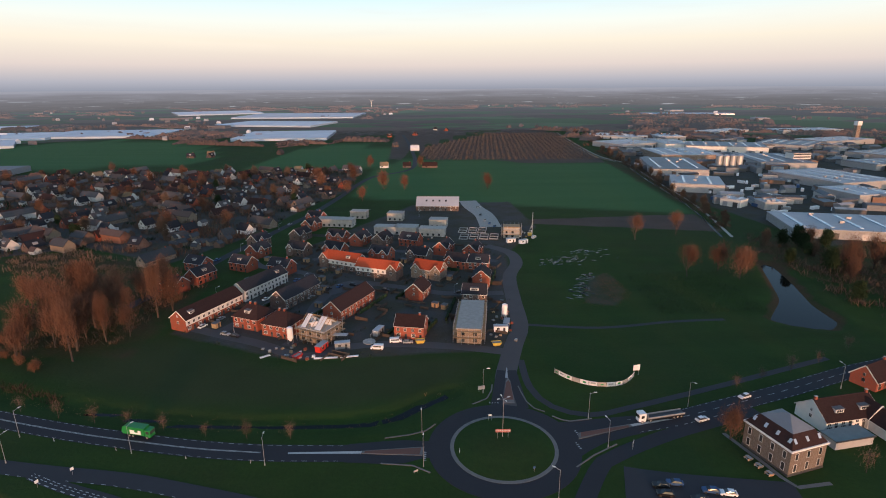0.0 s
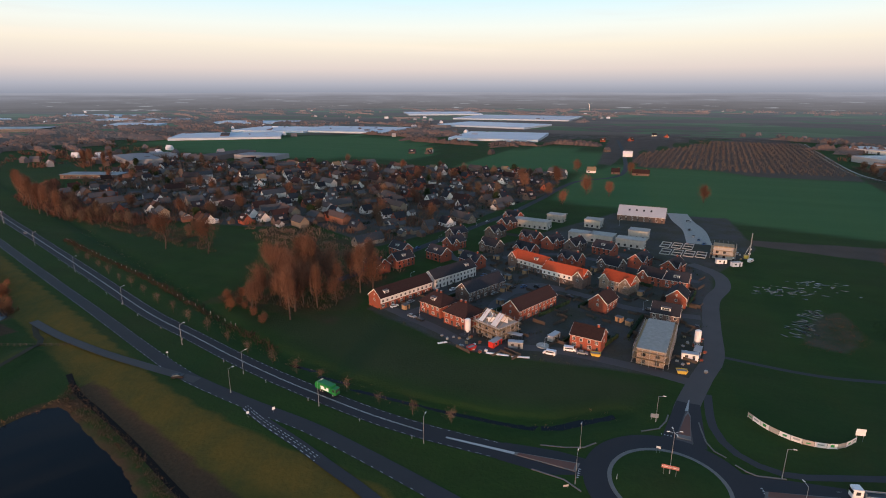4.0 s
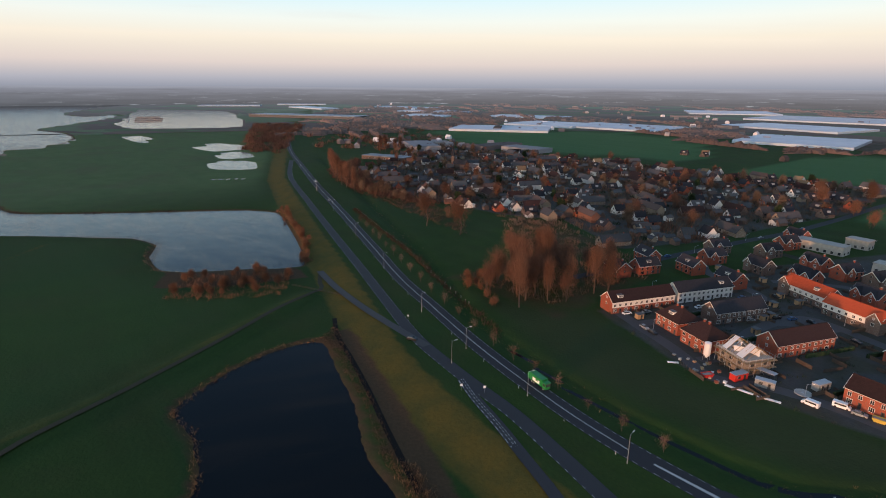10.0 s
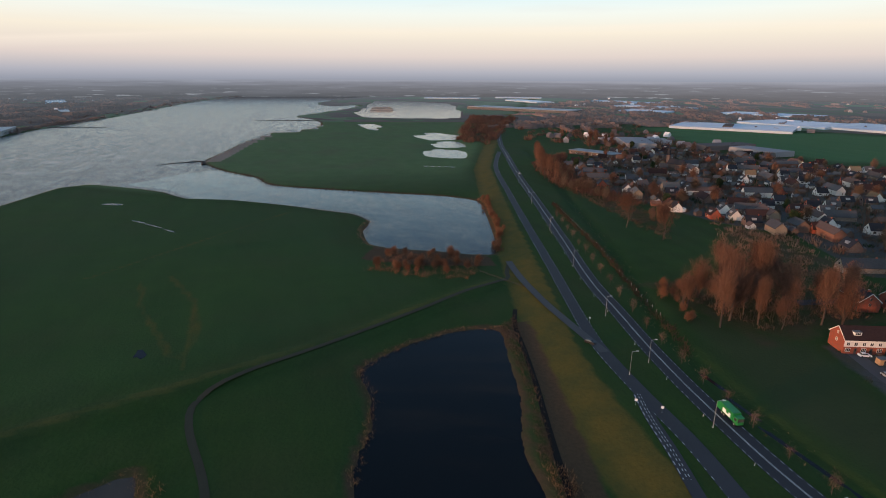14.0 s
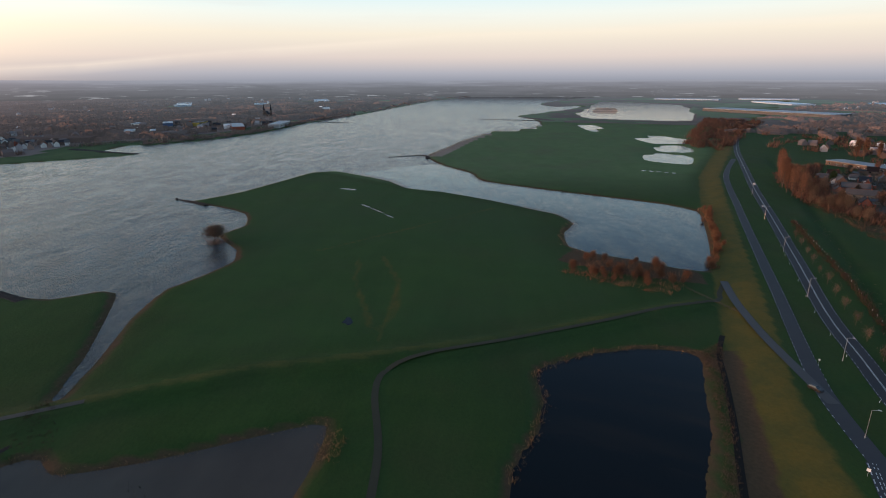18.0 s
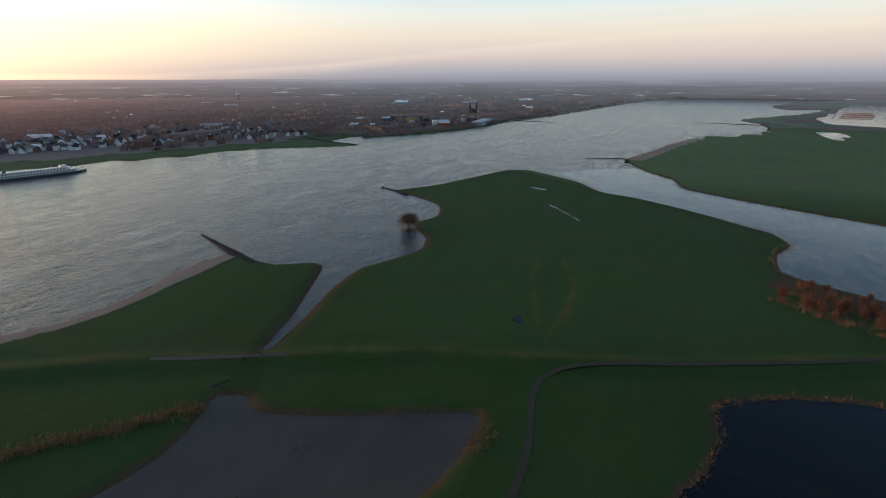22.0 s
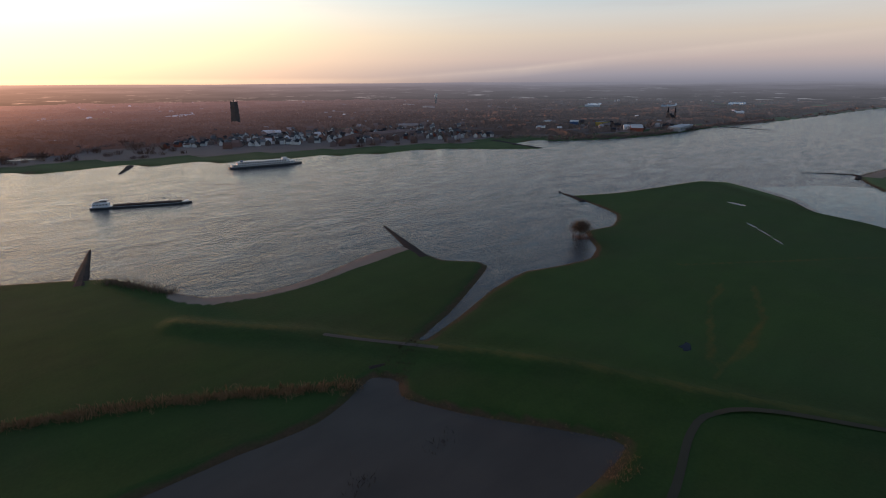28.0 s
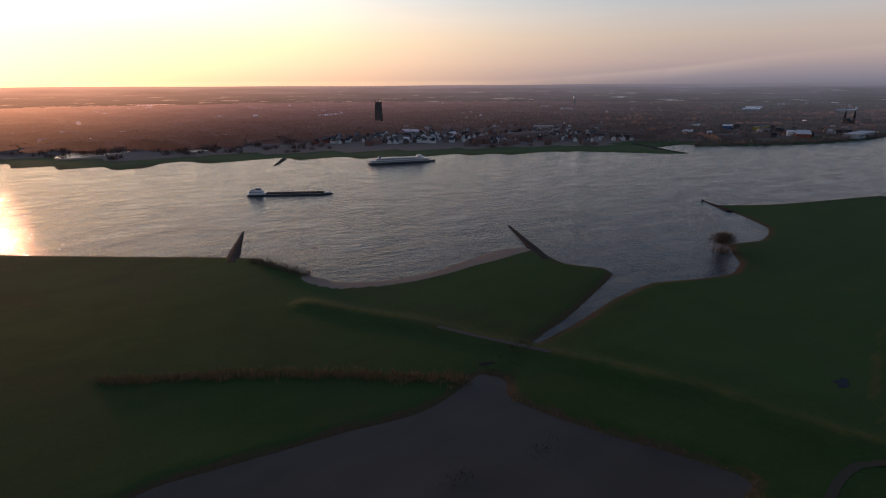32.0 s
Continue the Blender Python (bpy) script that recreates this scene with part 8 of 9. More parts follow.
def van(x, y, rz, mat, label):
    t = thing("van", x, y, rz, label, "van", "vans")
    bm = bmesh.new()
    prof = [(-2.5, 0.35), (2.5, 0.35), (2.5, 0.95), (1.9, 1.15), (1.35, 2.0), (-2.5, 2.05)]
    a = [bm.verts.new((px, -0.95, pz)) for px, pz in prof]
    b = [bm.verts.new((px, 0.95, pz)) for px, pz in prof]
    bm.faces.new(a)
    bm.faces.new(b[::-1])
    for i in range(len(prof)):
        j = (i + 1) % len(prof)
        bm.faces.new((a[j], a[i], b[i], b[j]))
    bmesh.ops.recalc_face_normals(bm, faces=bm.faces)
    part("body", bm, M[mat], t)
    part("side_glass", boxes((-1.9, 1.3, -0.97, 0.97, 1.2, 1.75)), M["glass"], t)
    bm = bmesh.new()
    slab(bm, [(1.93, -0.8, 1.2), (1.93, 0.8, 1.2), (1.42, 0.75, 1.93), (1.42, -0.75, 1.93)], 0.03)
    part("windscreen", bm, M["glass"], t)
    wheels(t, (-1.6, 1.6), 0.35, 0.88, 0.22)


van(-27, 200, 175, "white_paint", "white panel van on the front street")
van(-20, 206, 5, "white_paint", "white delivery van by the red house")
van(62, 367, 60, "white_paint", "white van on the building site")


def refuse_truck(x, y, rz):
    t = thing("refuse_truck", x, y, rz, "green and white refuse truck on the main road", "truck")
    part("chassis", boxes((-4.6, 4.4, -0.5, 0.5, 0.7, 1.0)), M["dark_frame"], t)
    cab = part("cab", prism(bmesh.new(), [(2.9, -1.2), (4.5, -1.15), (4.7, -0.9), (4.7, 0.9), (4.5, 1.15), (2.9, 1.2)], 0.7, 3.0), M["green_lorry"], t)
    part("windscreen", boxes((4.68, 4.73, -1.0, 1.0, 1.7, 2.7)), M["glass"], cab)
    part("side_window", boxes((3.3, 4.3, -1.23, 1.23, 1.8, 2.6)), M["glass"], cab)
    body = part("hopper_body", boxes((-3.4, 2.7, -1.25, 1.25, 1.0, 3.5)), M["green_lorry"], t)
    for s in (1, -1):
        part("side_panel", prism(bmesh.new(), [(-2.2, s * 1.26), (1.6, s * 1.26), (1.6, s * 1.29), (-2.2, s * 1.29)], 1.3, 2.6), M["white_paint"], body, "white slanted side panel")
        part("green_flash", prism(bmesh.new(), [(-0.5, s * 1.295), (0.6, s * 1.295), (0.6, s * 1.31), (-0.5, s * 1.31)], 1.9, 3.2), M["green_lorry"], body)
    bm = bmesh.new()
    prof = [(-3.4, 0.9), (-3.4, 3.6), (-4.6, 3.3), (-5.2, 2.0), (-5.0, 0.9)]
    a = [bm.verts.new((px, -1.2, pz)) for px, pz in prof]
    b = [bm.verts.new((px, 1.2, pz)) for px, pz in prof]
    bm.faces.new(a)
    bm.faces.new(b[::-1])
    for i in range(5):
        bm.faces.new((a[(i + 1) % 5], a[i], b[i], b[(i + 1) % 5]))
    bmesh.ops.recalc_face_normals(bm, faces=bm.faces)
    part("tailgate", bm, M["green_lorry"], t)
    wheels(t, (-2.6, -1.4, 3.5), 0.5, 1.05, 0.3)


def flatbed(x, y, rz):
    t = thing("flatbed_truck", x, y, rz, "white-cabbed flatbed lorry with a long trailer", "truck")
    part("bed", boxes((-9.5, 3.6, -1.25, 1.25, 1.0, 1.25)), M["dark_frame"], t)
    part("load_rail", boxes((-9.4, 3.4, -1.25, -1.1, 1.25, 1.75), (-9.4, 3.4, 1.1, 1.25, 1.25, 1.75)), M["grey_paint"], t)
    part("headboard", boxes((3.5, 3.65, -1.25, 1.25, 1.25, 2.6)), M["grey_paint"], t)
    cab = part("cab", prism(bmesh.new(), [(4.2, -1.2), (6.2, -1.15), (6.5, -0.9), (6.5, 0.9), (6.2, 1.15), (4.2, 1.2)], 0.6, 3.3), M["white_paint"], t)
    part("windscreen", boxes((6.48, 6.53, -1.0, 1.0, 1.8, 2.8)), M["glass"], cab)
    part("side_window", boxes((4.9, 5.9, -1.23, 1.23, 1.8, 2.7)), M["glass"], cab)
    wheels(t, (-8.2, -6.9, -5.6, 2.6, 5.5), 0.5, 1.05, 0.3)


refuse_truck(-92, 143.5, -13)
flatbed(66, 150.5, 193)

# ---- corner office building, white house ----
ob = thing("corner_building", 94.5, 132.5, -72, "tall buff brick office with a brown mansard and white cornice", "office building")
oL, oW = 15.0, 12.5
part("wall", boxes((-oL / 2, oL / 2, -oW / 2, oW / 2, 0, 7.6)), brickwork("weathered_buff_brick", (0.145, 0.105, 0.078), (0.11, 0.082, 0.062), (0.2, 0.18, 0.16)), ob)
part("plinth", boxes((-oL / 2 - 0.08, oL / 2 + 0.08, -oW / 2 - 0.08, oW / 2 + 0.08, 0, 0.7)), M["dark_frame"], ob, "dark stone plinth")
part("cornice", boxes((-oL / 2 - 0.4, oL / 2 + 0.4, -oW / 2 - 0.4, oW / 2 + 0.4, 7.6, 8.1)), M["frame"], ob, "white moulded cornice")


def frustum(L0, W0, L1, W1, z0, z1):
    bm = bmesh.new()
    lo = [bm.verts.new(c) for c in ((-L0, -W0, z0), (L0, -W0, z0), (L0, W0, z0), (-L0, W0, z0))]
    hi = [bm.verts.new(c) for c in ((-L1, -W1, z1), (L1, -W1, z1), (L1, W1, z1), (-L1, W1, z1))]
    for i in range(4):
        bm.faces.new((lo[i], lo[(i + 1) % 4], hi[(i + 1) % 4], hi[i]))
    bm.faces.new(hi)
    bm.faces.new(lo[::-1])
    return bm


part("mansard_roof", frustum(oL / 2 + 0.1, oW / 2 + 0.1, oL / 2 - 2.4, oW / 2 - 2.4, 8.1, 11.2), M["roof_brown"], ob)
part("top_roof", frustum(oL / 2 - 2.3, oW / 2 - 2.3, 0.6, 0.2, 11.2, 13.6), M["mid_roof"], ob, "grey zinc seamed top roof")
for s in (1, -1):
    for i in range(4):
        px = -oL / 2 + oL * (i + 0.5) / 4
        window(ob, px, s * oW / 2, 1.1, 0 if s > 0 else 180, 1.15, 2.4, bars=0)
        window(ob, px, s * oW / 2, 4.7, 0 if s > 0 else 180, 1.15, 2.2, bars=0)
        bm = bmesh.new()
        y0, y1 = s * (oW / 2 - 0.75), s * (oW / 2 - 1.55)
        slab(bm, [(px - 0.4, y0, 9.25), (px + 0.4, y0, 9.25), (px + 0.4, y1, 10.3), (px - 0.4, y1, 10.3)], 0.12)
        part("roof_window", bm, M["greenhouse"], ob, "small tilted roof window")
    for i in range(3):
        py = -oW / 2 + oW * (i + 0.5) / 3
        window(ob, s * oL / 2, py, 1.1, -90 * s, 1.15, 2.4, bars=0)
        window(ob, s * oL / 2, py, 4.7, -90 * s, 1.15, 2.2, bars=0)
        bm = bmesh.new()
        x0, x1 = s * (oL / 2 - 0.75), s * (oL / 2 - 1.55)
        slab(bm, [(x0, py - 0.4, 9.25), (x0, py + 0.4, 9.25), (x1, py + 0.4, 10.3), (x1, py - 0.4, 10.3)], 0.12)
        part("roof_window", bm, M["greenhouse"], ob, "small tilted roof window")
house(122, 150, 12, 20, 11, 3.8, 8.2, "white_wall", "roof_brown", bays=4, dormers=((-4, -1, 3.0), (5, -1, 3.0)), chimneys=2, cross=((8, 7, -1),), label="long white roadside house with a brown tiled roof", name="roadside_house")
house(133, 139, 100, 14, 8, 3.4, 6.6, "white_wall", "roof_brown", bays=2, chimneys=1, label="white side wing with a brown tiled roof", name="roadside_house")
fx = thing("flat_extension", 117, 138.5, 12, "low extension with a pale flat roof", "extension")
part("wall", boxes((-6.5, 6.5, -2.6, 2.6, 0, 2.7)), M["grey_wall"], fx)
part("roof", boxes((-6.8, 6.8, -2.9, 2.9, 2.7, 2.95)), M["ext_roof"], fx)
part("roof_edge", boxes((-6.9, 6.9, -3.0, -2.9, 2.6, 3.05)), M["dark_frame"], fx)
for i in range(3):
    b = thing("picnic_table", 84.6 + i * 1.1, 131 - i * 3.2, -72, "grey wooden picnic table on the grass", "table", "picnic tables")
    part_mesh("tabletop", shared(("ptop", 1), M["grey_wall"], lambda: boxes((-0.9, 0.9, -0.4, 0.4, 0.7, 0.76))), b)
    part_mesh("bench", shared(("pbench", 1), M["grey_wall"], lambda: boxes((-0.9, 0.9, -0.95, -0.65, 0.42, 0.47), (-0.9, 0.9, 0.65, 0.95, 0.42, 0.47))), b)
    part_mesh("leg_frame", shared(("pleg", 1), M["timber"], lambda: boxes((-0.7, -0.6, -0.9, 0.9, 0, 0.7), (0.6, 0.7, -0.9, 0.9, 0, 0.7))), b)
for i, (x, y, rz, L) in enumerate(((150, 172, 25, 10), (162, 160, 30, 12), (175, 178, 20, 11))):
    house(x, y, rz, L + 3, 8.5, 3.6, 8, "brick_red", "roof_brown", bays=2, chimneys=1, label="red brick roadside house with a brown roof", group="roadside houses", name="roadside_house", fine=False)

# ---- building-site things ----
def site_silo(x, y):
    t = thing("mortar_silo", x, y, 0, "white mortar silo on a steel frame", "silo", "mortar silos")
    part("tank", tube(bmesh.new(), (0, 0, 2.4), (0, 0, 7.0), 1.25, 1.25, 16), M["white_paint"], t)
    part("cone", tube(bmesh.new(), (0, 0, 1.0), (0, 0, 2.4), 0.2, 1.25, 16), M["white_paint"], t)
    part("cap", tube(bmesh.new(), (0, 0, 7.0), (0, 0, 7.4), 1.25, 0.6, 16), M["white_paint"], t)
    for a in range(4):
        c, s = math.cos(a * math.pi / 2 + 0.78) * 1.2, math.sin(a * math.pi / 2 + 0.78) * 1.2
        part("leg", tube(bmesh.new(), (c, s, 0), (c, s, 2.8), 0.09, 0.09, 6), M["steel"], t)


site_silo(-63, 205.5)
site_silo(27, 229)


def site_hut(x, y, rz, mat, label):
    t = thing("site_hut", x, y, rz, label, "site hut", "site huts")
    part("cabin", boxes((-3, 3, -1.25, 1.25, 0.2, 2.7)), M[mat], t)
    part("roof", boxes((-3.1, 3.1, -1.35, 1.35, 2.7, 2.85)), M["pale_roof"], t)
    part("skid", boxes((-2.9, 2.9, -1.1, -0.9, 0, 0.2), (-2.9, 2.9, 0.9, 1.1, 0, 0.2)), M["dark_frame"], t)
    window_one(t, -1.2, -1.25, 1.2, 180, 1.2, 1.0)
    door(t, 1.4, -1.25, 0.2, 180, 0.9, 2.0)


site_hut(-43, 208, -5, "dark_frame", "dark site hut with a pale roof")
site_hut(-49, 199.5, 70, "red_paint", "red site container beside the street")
site_hut(-41, 201, 12, "grey_paint", "grey site hut near the scaffolding")
site_hut(-28, 214, 70, "grey_paint", "grey site container beside the hedge")
site_hut(27, 221, 80, "blue_paint", "blue site container by the silo")
site_hut(24, 216, 0, "white_paint", "white site container by the block")
site_hut(45, 357, 20, "white_paint", "white site container on bare ground")
site_hut(53, 354, 30, "white_paint", "white site container on bare ground")


def skip(x, y, rz, mat, label):
    t = thing("skip_container", x, y, rz, label, "skip", "builders' skips")
    bm = bmesh.new()
    lo = [bm.verts.new(c) for c in ((-1.4, -0.9, 0.1), (1.4, -0.9, 0.1), (1.4, 0.9, 0.1), (-1.4, 0.9, 0.1))]
    hi = [bm.verts.new(c) for c in ((-2.0, -1.1, 1.4), (2.0, -1.1, 1.4), (2.0, 1.1, 1.4), (-2.0, 1.1, 1.4))]
    for i in range(4):
        bm.faces.new((lo[i], lo[(i + 1) % 4], hi[(i + 1) % 4], hi[i]))
    bm.faces.new(lo[::-1])
    part("tub", bm, M[mat], t)
    part("rubble", boxes((-1.7, 1.7, -0.95, 0.95, 0.9, 1.15)), M["concrete"], t)
    part("rim", boxes((-2.05, 2.05, -1.15, -1.05, 1.35, 1.45), (-2.05, 2.05, 1.05, 1.15, 1.35, 1.45)), M[mat], t)


skip(21, 203, 10, "yellow_paint", "yellow skip beside the street")
skip(-10, 205.5, 5, "yellow_paint", "small yellow skip by the red house")
skip(-57, 193, 60, "red_paint", "red skip among site materials")


def pallet_stack(x, y, rz, mat, n, label):
    t = thing("material_stack", x, y, rz, label, "building materials", "stacks of building materials")
    rng = random.Random(int(x * 11 + y * 3))
    part("pallet", boxes((-0.6, 0.6, -0.5, 0.5, 0, 0.14)), M["timber"], t)
    z = 0.14
    for i in range(n):
        w = 0.55 + rng.uniform(-0.06, 0.02)
        part("pack", boxes((-w, w, -w * 0.85, w * 0.85, z, z + 0.36)), M[mat], t)
        z += 0.37


rm = random.Random(17)
for x, y in fill([(-74, 200), (-66, 190), (-52, 189), (-50, 197), (-60, 204)], 18, rm) + fill([(18, 205), (30, 205), (32, 240), (22, 240)], 14, rm) + fill([(30, 380), (62, 360), (66, 400), (36, 405)], 20, rm) \
        + fill([(-60, 366), (0, 360), (5, 372), (-60, 380)], 8, rm):
    m = rm.choice(("concrete", "white_paint", "brick_red", "timber", "concrete", "steel"))
    pallet_stack(x, y, rm.uniform(0, 180), m, rm.randint(1, 2), "pallet of stacked building materials on bare ground")
for x, y, rz, L in ((-46, 192.5, 5, 9), (-37, 193.5, 12, 7), (-70, 194, 40, 4)):
    t = thing("pipe_bundle", x, y, rz, "long white pipes lying on the grass", "building materials", "pipe bundles")
    for i in range(4):
        part("pipe", tube(bmesh.new(), (-L / 2, i * 0.3 - 0.45, 0.16), (L / 2, i * 0.3 - 0.45, 0.16), 0.15, 0.15, 8), M["white_paint"], t)
mc = thing("piling_rig", 60, 372, 0, "tall orange-lit piling rig beside half-built walls", "crane")
part("tracks", boxes((-1.8, 1.8, -1.6, -0.9, 0, 0.8), (-1.8, 1.8, 0.9, 1.6, 0, 0.8)), M["dark_frame"], mc)
part("cab", boxes((-1.4, 1.2, -1.2, 1.2, 0.8, 2.8)), M["yellow_paint"], mc)
part("mast", tube(bmesh.new(), (1.6, 0, 0.5), (1.6, 0, 17), 0.3, 0.22, 6), M["steel"], mc)
part("brace", tube(bmesh.new(), (-1.0, 0, 2.6), (1.6, 0, 10), 0.12, 0.12, 6), M["steel"], mc)
shell_building("scaffolded_house", 47, 372, -5, 11, 9, 7.5, "half-built house inside scaffolding on bare ground", 2, "timber", "concrete")
for i in range(7):
    t = thing("wall_footing", 14 + (i % 4) * 7.0, 372 + (i // 4) * 18, -8, "concrete house footings on bare ground", "foundation", "house footings")
    part("footing", boxes((-3, 3, -7, -6.6, 0, 0.5), (-3, 3, 6.6, 7, 0, 0.5), (-3, -2.6, -6.6, 6.6, 0, 0.5), (2.6, 3, -6.6, 6.6, 0, 0.5), (-2.6, 2.6, -0.2, 0.2, 0, 0.5)), M["concrete"], t)
pdk = thing("circular_deck", -31, 206.5, 0, "round pale concrete cover by the street", "slab")
part("slab", tube(bmesh.new(), (0, 0, 0), (0, 0, 0.35), 2.6, 2.6, 24), M["concrete"], pdk)
part("hatch", boxes((-0.5, 0.5, -0.5, 0.5, 0.35, 0.45)), M["steel"], pdk)
pdk = thing("circular_deck", -92, 310, 0, "round pale concrete cover among the houses", "slab")
part("slab", tube(bmesh.new(), (0, 0, 0), (0, 0, 0.35), 3.4, 3.4, 24), M["concrete"], pdk)
part("hatch", boxes((-0.5, 0.5, -0.5, 0.5, 0.35, 0.45)), M["steel"], pdk)

# ---- groynes, beacons, ships ----
def stone_dam(name, pts, w0, w1, top, label):
    """A low dam of dumped stone with an uneven back."""
    rng = random.Random(len(name) + int(pts[0][0]))
    line = smooth_line(pts, 1.6)
    n = len(line)
    verts, faces = [], []
    for i, p in enumerate(line):
        a, b = line[max(i - 1, 0)], line[min(i + 1, n - 1)]
        t = (b - a) / (np.hypot(*(b - a)) + 1e-9)
        nn = np.array((-t[1], t[0]))
        f = i / (n - 1)
        w = w0 + (w1 - w0) * f
        z = WATER + top * (1 - 0.8 * f ** 2)
        for k, (o, h) in enumerate(((-1.0, -1.6), (-0.55, 0.45), (-0.2, 1.0), (0.2, 1.0), (0.55, 0.45), (1.0, -1.6))):
            q = p + nn * w * (o + rng.uniform(-0.06, 0.06))
            verts.append((float(q[0]), float(q[1]), float(WATER + (z - WATER) * h + rng.uniform(-0.14, 0.14))))
    for i in range(n - 1):
        for k in range(5):
            a = i * 6 + k
            faces.append((a, a + 6, a + 7, a + 1))
    me = bpy.data.meshes.new(name)
    me.from_pydata(verts, [], faces)
    me.materials.append(M["stone"])
    return tagged(new(name, me), label, "groyne", "river groynes")


stone_dam("groyne", [(-214, -188), (-222, -205), (-234, -230), (-250, -264)], 7, 1.0, 0.9, "dark stone groyne running into the river")
stone_dam("groyne", [(-61, -285), (-69, -307), (-78, -332), (-87, -357)], 7.5, 0.8, 0.9, "dark stone groyne running into the river")
stone_dam("groyne", [(-240, -735), (-225, -705), (-208, -675)], 7, 2.5, 1.4, "dark stone groyne at the far bank")
stone_dam("groyne", [(-422, -197), (-434, -215), (-444, -233)], 5, 2, 0.9, "low stone groyne with a beacon")
stone_dam("groyne", [(-710, -36), (-740, -41), (-735, -70), (-722, -90)], 5, 2, 0.8, "low stone groyne at the cape")
stone_dam("groyne", [(-1430, 188), (-1455, 110), (-1474, 43)], 7, 3, 0.9, "low stone groyne upriver")
stone_dam("groyne", [(-1370, -373), (-1350, -300), (-1335, -258)], 7, 3, 0.9, "low stone groyne at the far bank")
stone_dam("spit", [(-790, -575), (-760, -500), (-745, -445)], 16, 5, 1.6, "long low stone spit guarding the town harbour")
stone_dam("culvert_bank", [(-106, -110), (-112, -107), (-118, -106)], 4, 3.5, 0.9, "earth bank with a culvert between creek and pond")


def beacon(x, y, label, h=4.5):
    t = thing("river_beacon", x, y, 0, label, "beacon", "river beacons", z=WATER - 1)
    part("base", tube(bmesh.new(), (0, 0, 0), (0, 0, 2.2), 1.3, 1.0, 10), M["stone"], t)
    part("mast", tube(bmesh.new(), (0, 0, 2.2), (0, 0, h + 1), 0.12, 0.1, 6), M["steel"], t)
    part("topmark", tube(bmesh.new(), (0, 0, h), (0, 0, h + 1.6), 0.35, 0.1, 8), M["dark_frame"], t)


beacon(-444, -234, "dark beacon on a stone base at a groyne head")
beacon(-1476, 38, "dark beacon far up the river")


def hull(L, B, z0, z1, bow=0.16):
    return prism(bmesh.new(), [(-L / 2, -B * 0.42), (-L / 2 + L * 0.03, -B / 2), (L / 2 - L * bow, -B / 2), (L / 2 - L * 0.04, -B * 0.2), (L / 2, 0), (L / 2 - L * 0.04, B * 0.2), (L / 2 - L * bow, B / 2), (-L / 2 + L * 0.03, B / 2), (-L / 2, B * 0.42)], z0, z1)


bg = thing("barge", -160, -472, 151, "long dark river barge with a white wheelhouse", "barge", z=WATER)
part("hull", hull(78, 9, -0.6, 1.1), M["dark_frame"], bg)
part("gunwale", hull(78.3, 9.2, 1.1, 1.4), M["grey_paint"], bg)
part("hatch_covers", boxes((-22, 31, -3.6, 3.6, 1.3, 2.1)), M["stone"], bg, "dark covered cargo hold")
dh = part("deckhouse", boxes((-37, -25, -3.6, 3.6, 1.3, 4.4)), M["white_paint"], bg)
wh = part("wheelhouse", boxes((-31, -26.5, -2.4, 2.4, 4.4, 6.8)), M["white_paint"], bg)
part("wheelhouse_glass", boxes((-31.1, -26.4, -2.45, 2.45, 5.3, 6.3)), M["glass"], wh)
part("wheelhouse_roof", boxes((-31.6, -25.9, -2.8, 2.8, 6.8, 7.0)), M["grey_paint"], wh)
for i in range(5):
    part("porthole", boxes((-36 + i * 2.3, -34.8 + i * 2.3, -3.65, 3.65, 3.0, 3.8)), M["glass"], dh)
part("car_on_deck", boxes((-36, -32.2, -0.9, 0.9, 4.4, 5.6)), M["grey_paint"], bg)
part("bow_rail", boxes((33, 36, -2.5, 2.5, 1.3, 2.2)), M["white_paint"], bg)
part("mast", tube(bmesh.new(), (32, 0, 1.3), (32, 0, 6), 0.1, 0.07, 6), M["steel"], bg)

sh = thing("hotel_ship", -357, -606, 166, "long white moored passenger ship with rows of windows", "ship", z=WATER)
part("hull", hull(92, 10.5, -0.5, 1.8, 0.08), M["dark_frame"], sh)
for f in range(2):
    L = 82 - f * 14
    dk = part("deck_house", boxes((-L / 2 - 2, L / 2 - 6, -4.6, 4.6, 1.8 + f * 2.6, 4.3 + f * 2.6)), M["white_paint"], sh)
    for i in range(int(L / 3.2)):
        x = -L / 2 + i * 3.1
        if x < L / 2 - 10:
            part("cabin_window", boxes((x, x + 1.9, -4.66, 4.66, 2.5 + f * 2.6, 3.7 + f * 2.6)), M["glass"], dk)
    part("deck_edge", boxes((-L / 2 - 3, L / 2 - 4, -5.0, 5.0, 4.3 + f * 2.6, 4.5 + f * 2.6)), M["grey_paint"], sh)
part("bridge", boxes((20, 26, -3, 3, 6.9, 9.2)), M["white_paint"], sh)
part("bridge_glass", boxes((25.9, 26.1, -2.6, 2.6, 7.6, 8.8)), M["glass"], sh)
part("funnel", boxes((-32, -29, -1.2, 1.2, 6.9, 9.4)), M["blue_paint"], sh)
jt = thing("landing_stage", -372, -630, 166, "dark floating landing stage with a walkway", "jetty", z=WATER)
part("pontoon", boxes((-14, 14, -2.5, 2.5, -0.4, 1.0)), M["dark_frame"], jt)
part("walkway", boxes((-1, 1, -24, -2.5, 1.0, 1.3)), M["steel"], jt)
for s in (-1, 1):
    part("pile", tube(bmesh.new(), (s * 12, 3.0, -1), (s * 12, 3.0, 5), 0.35, 0.35, 8), M["steel"], jt)

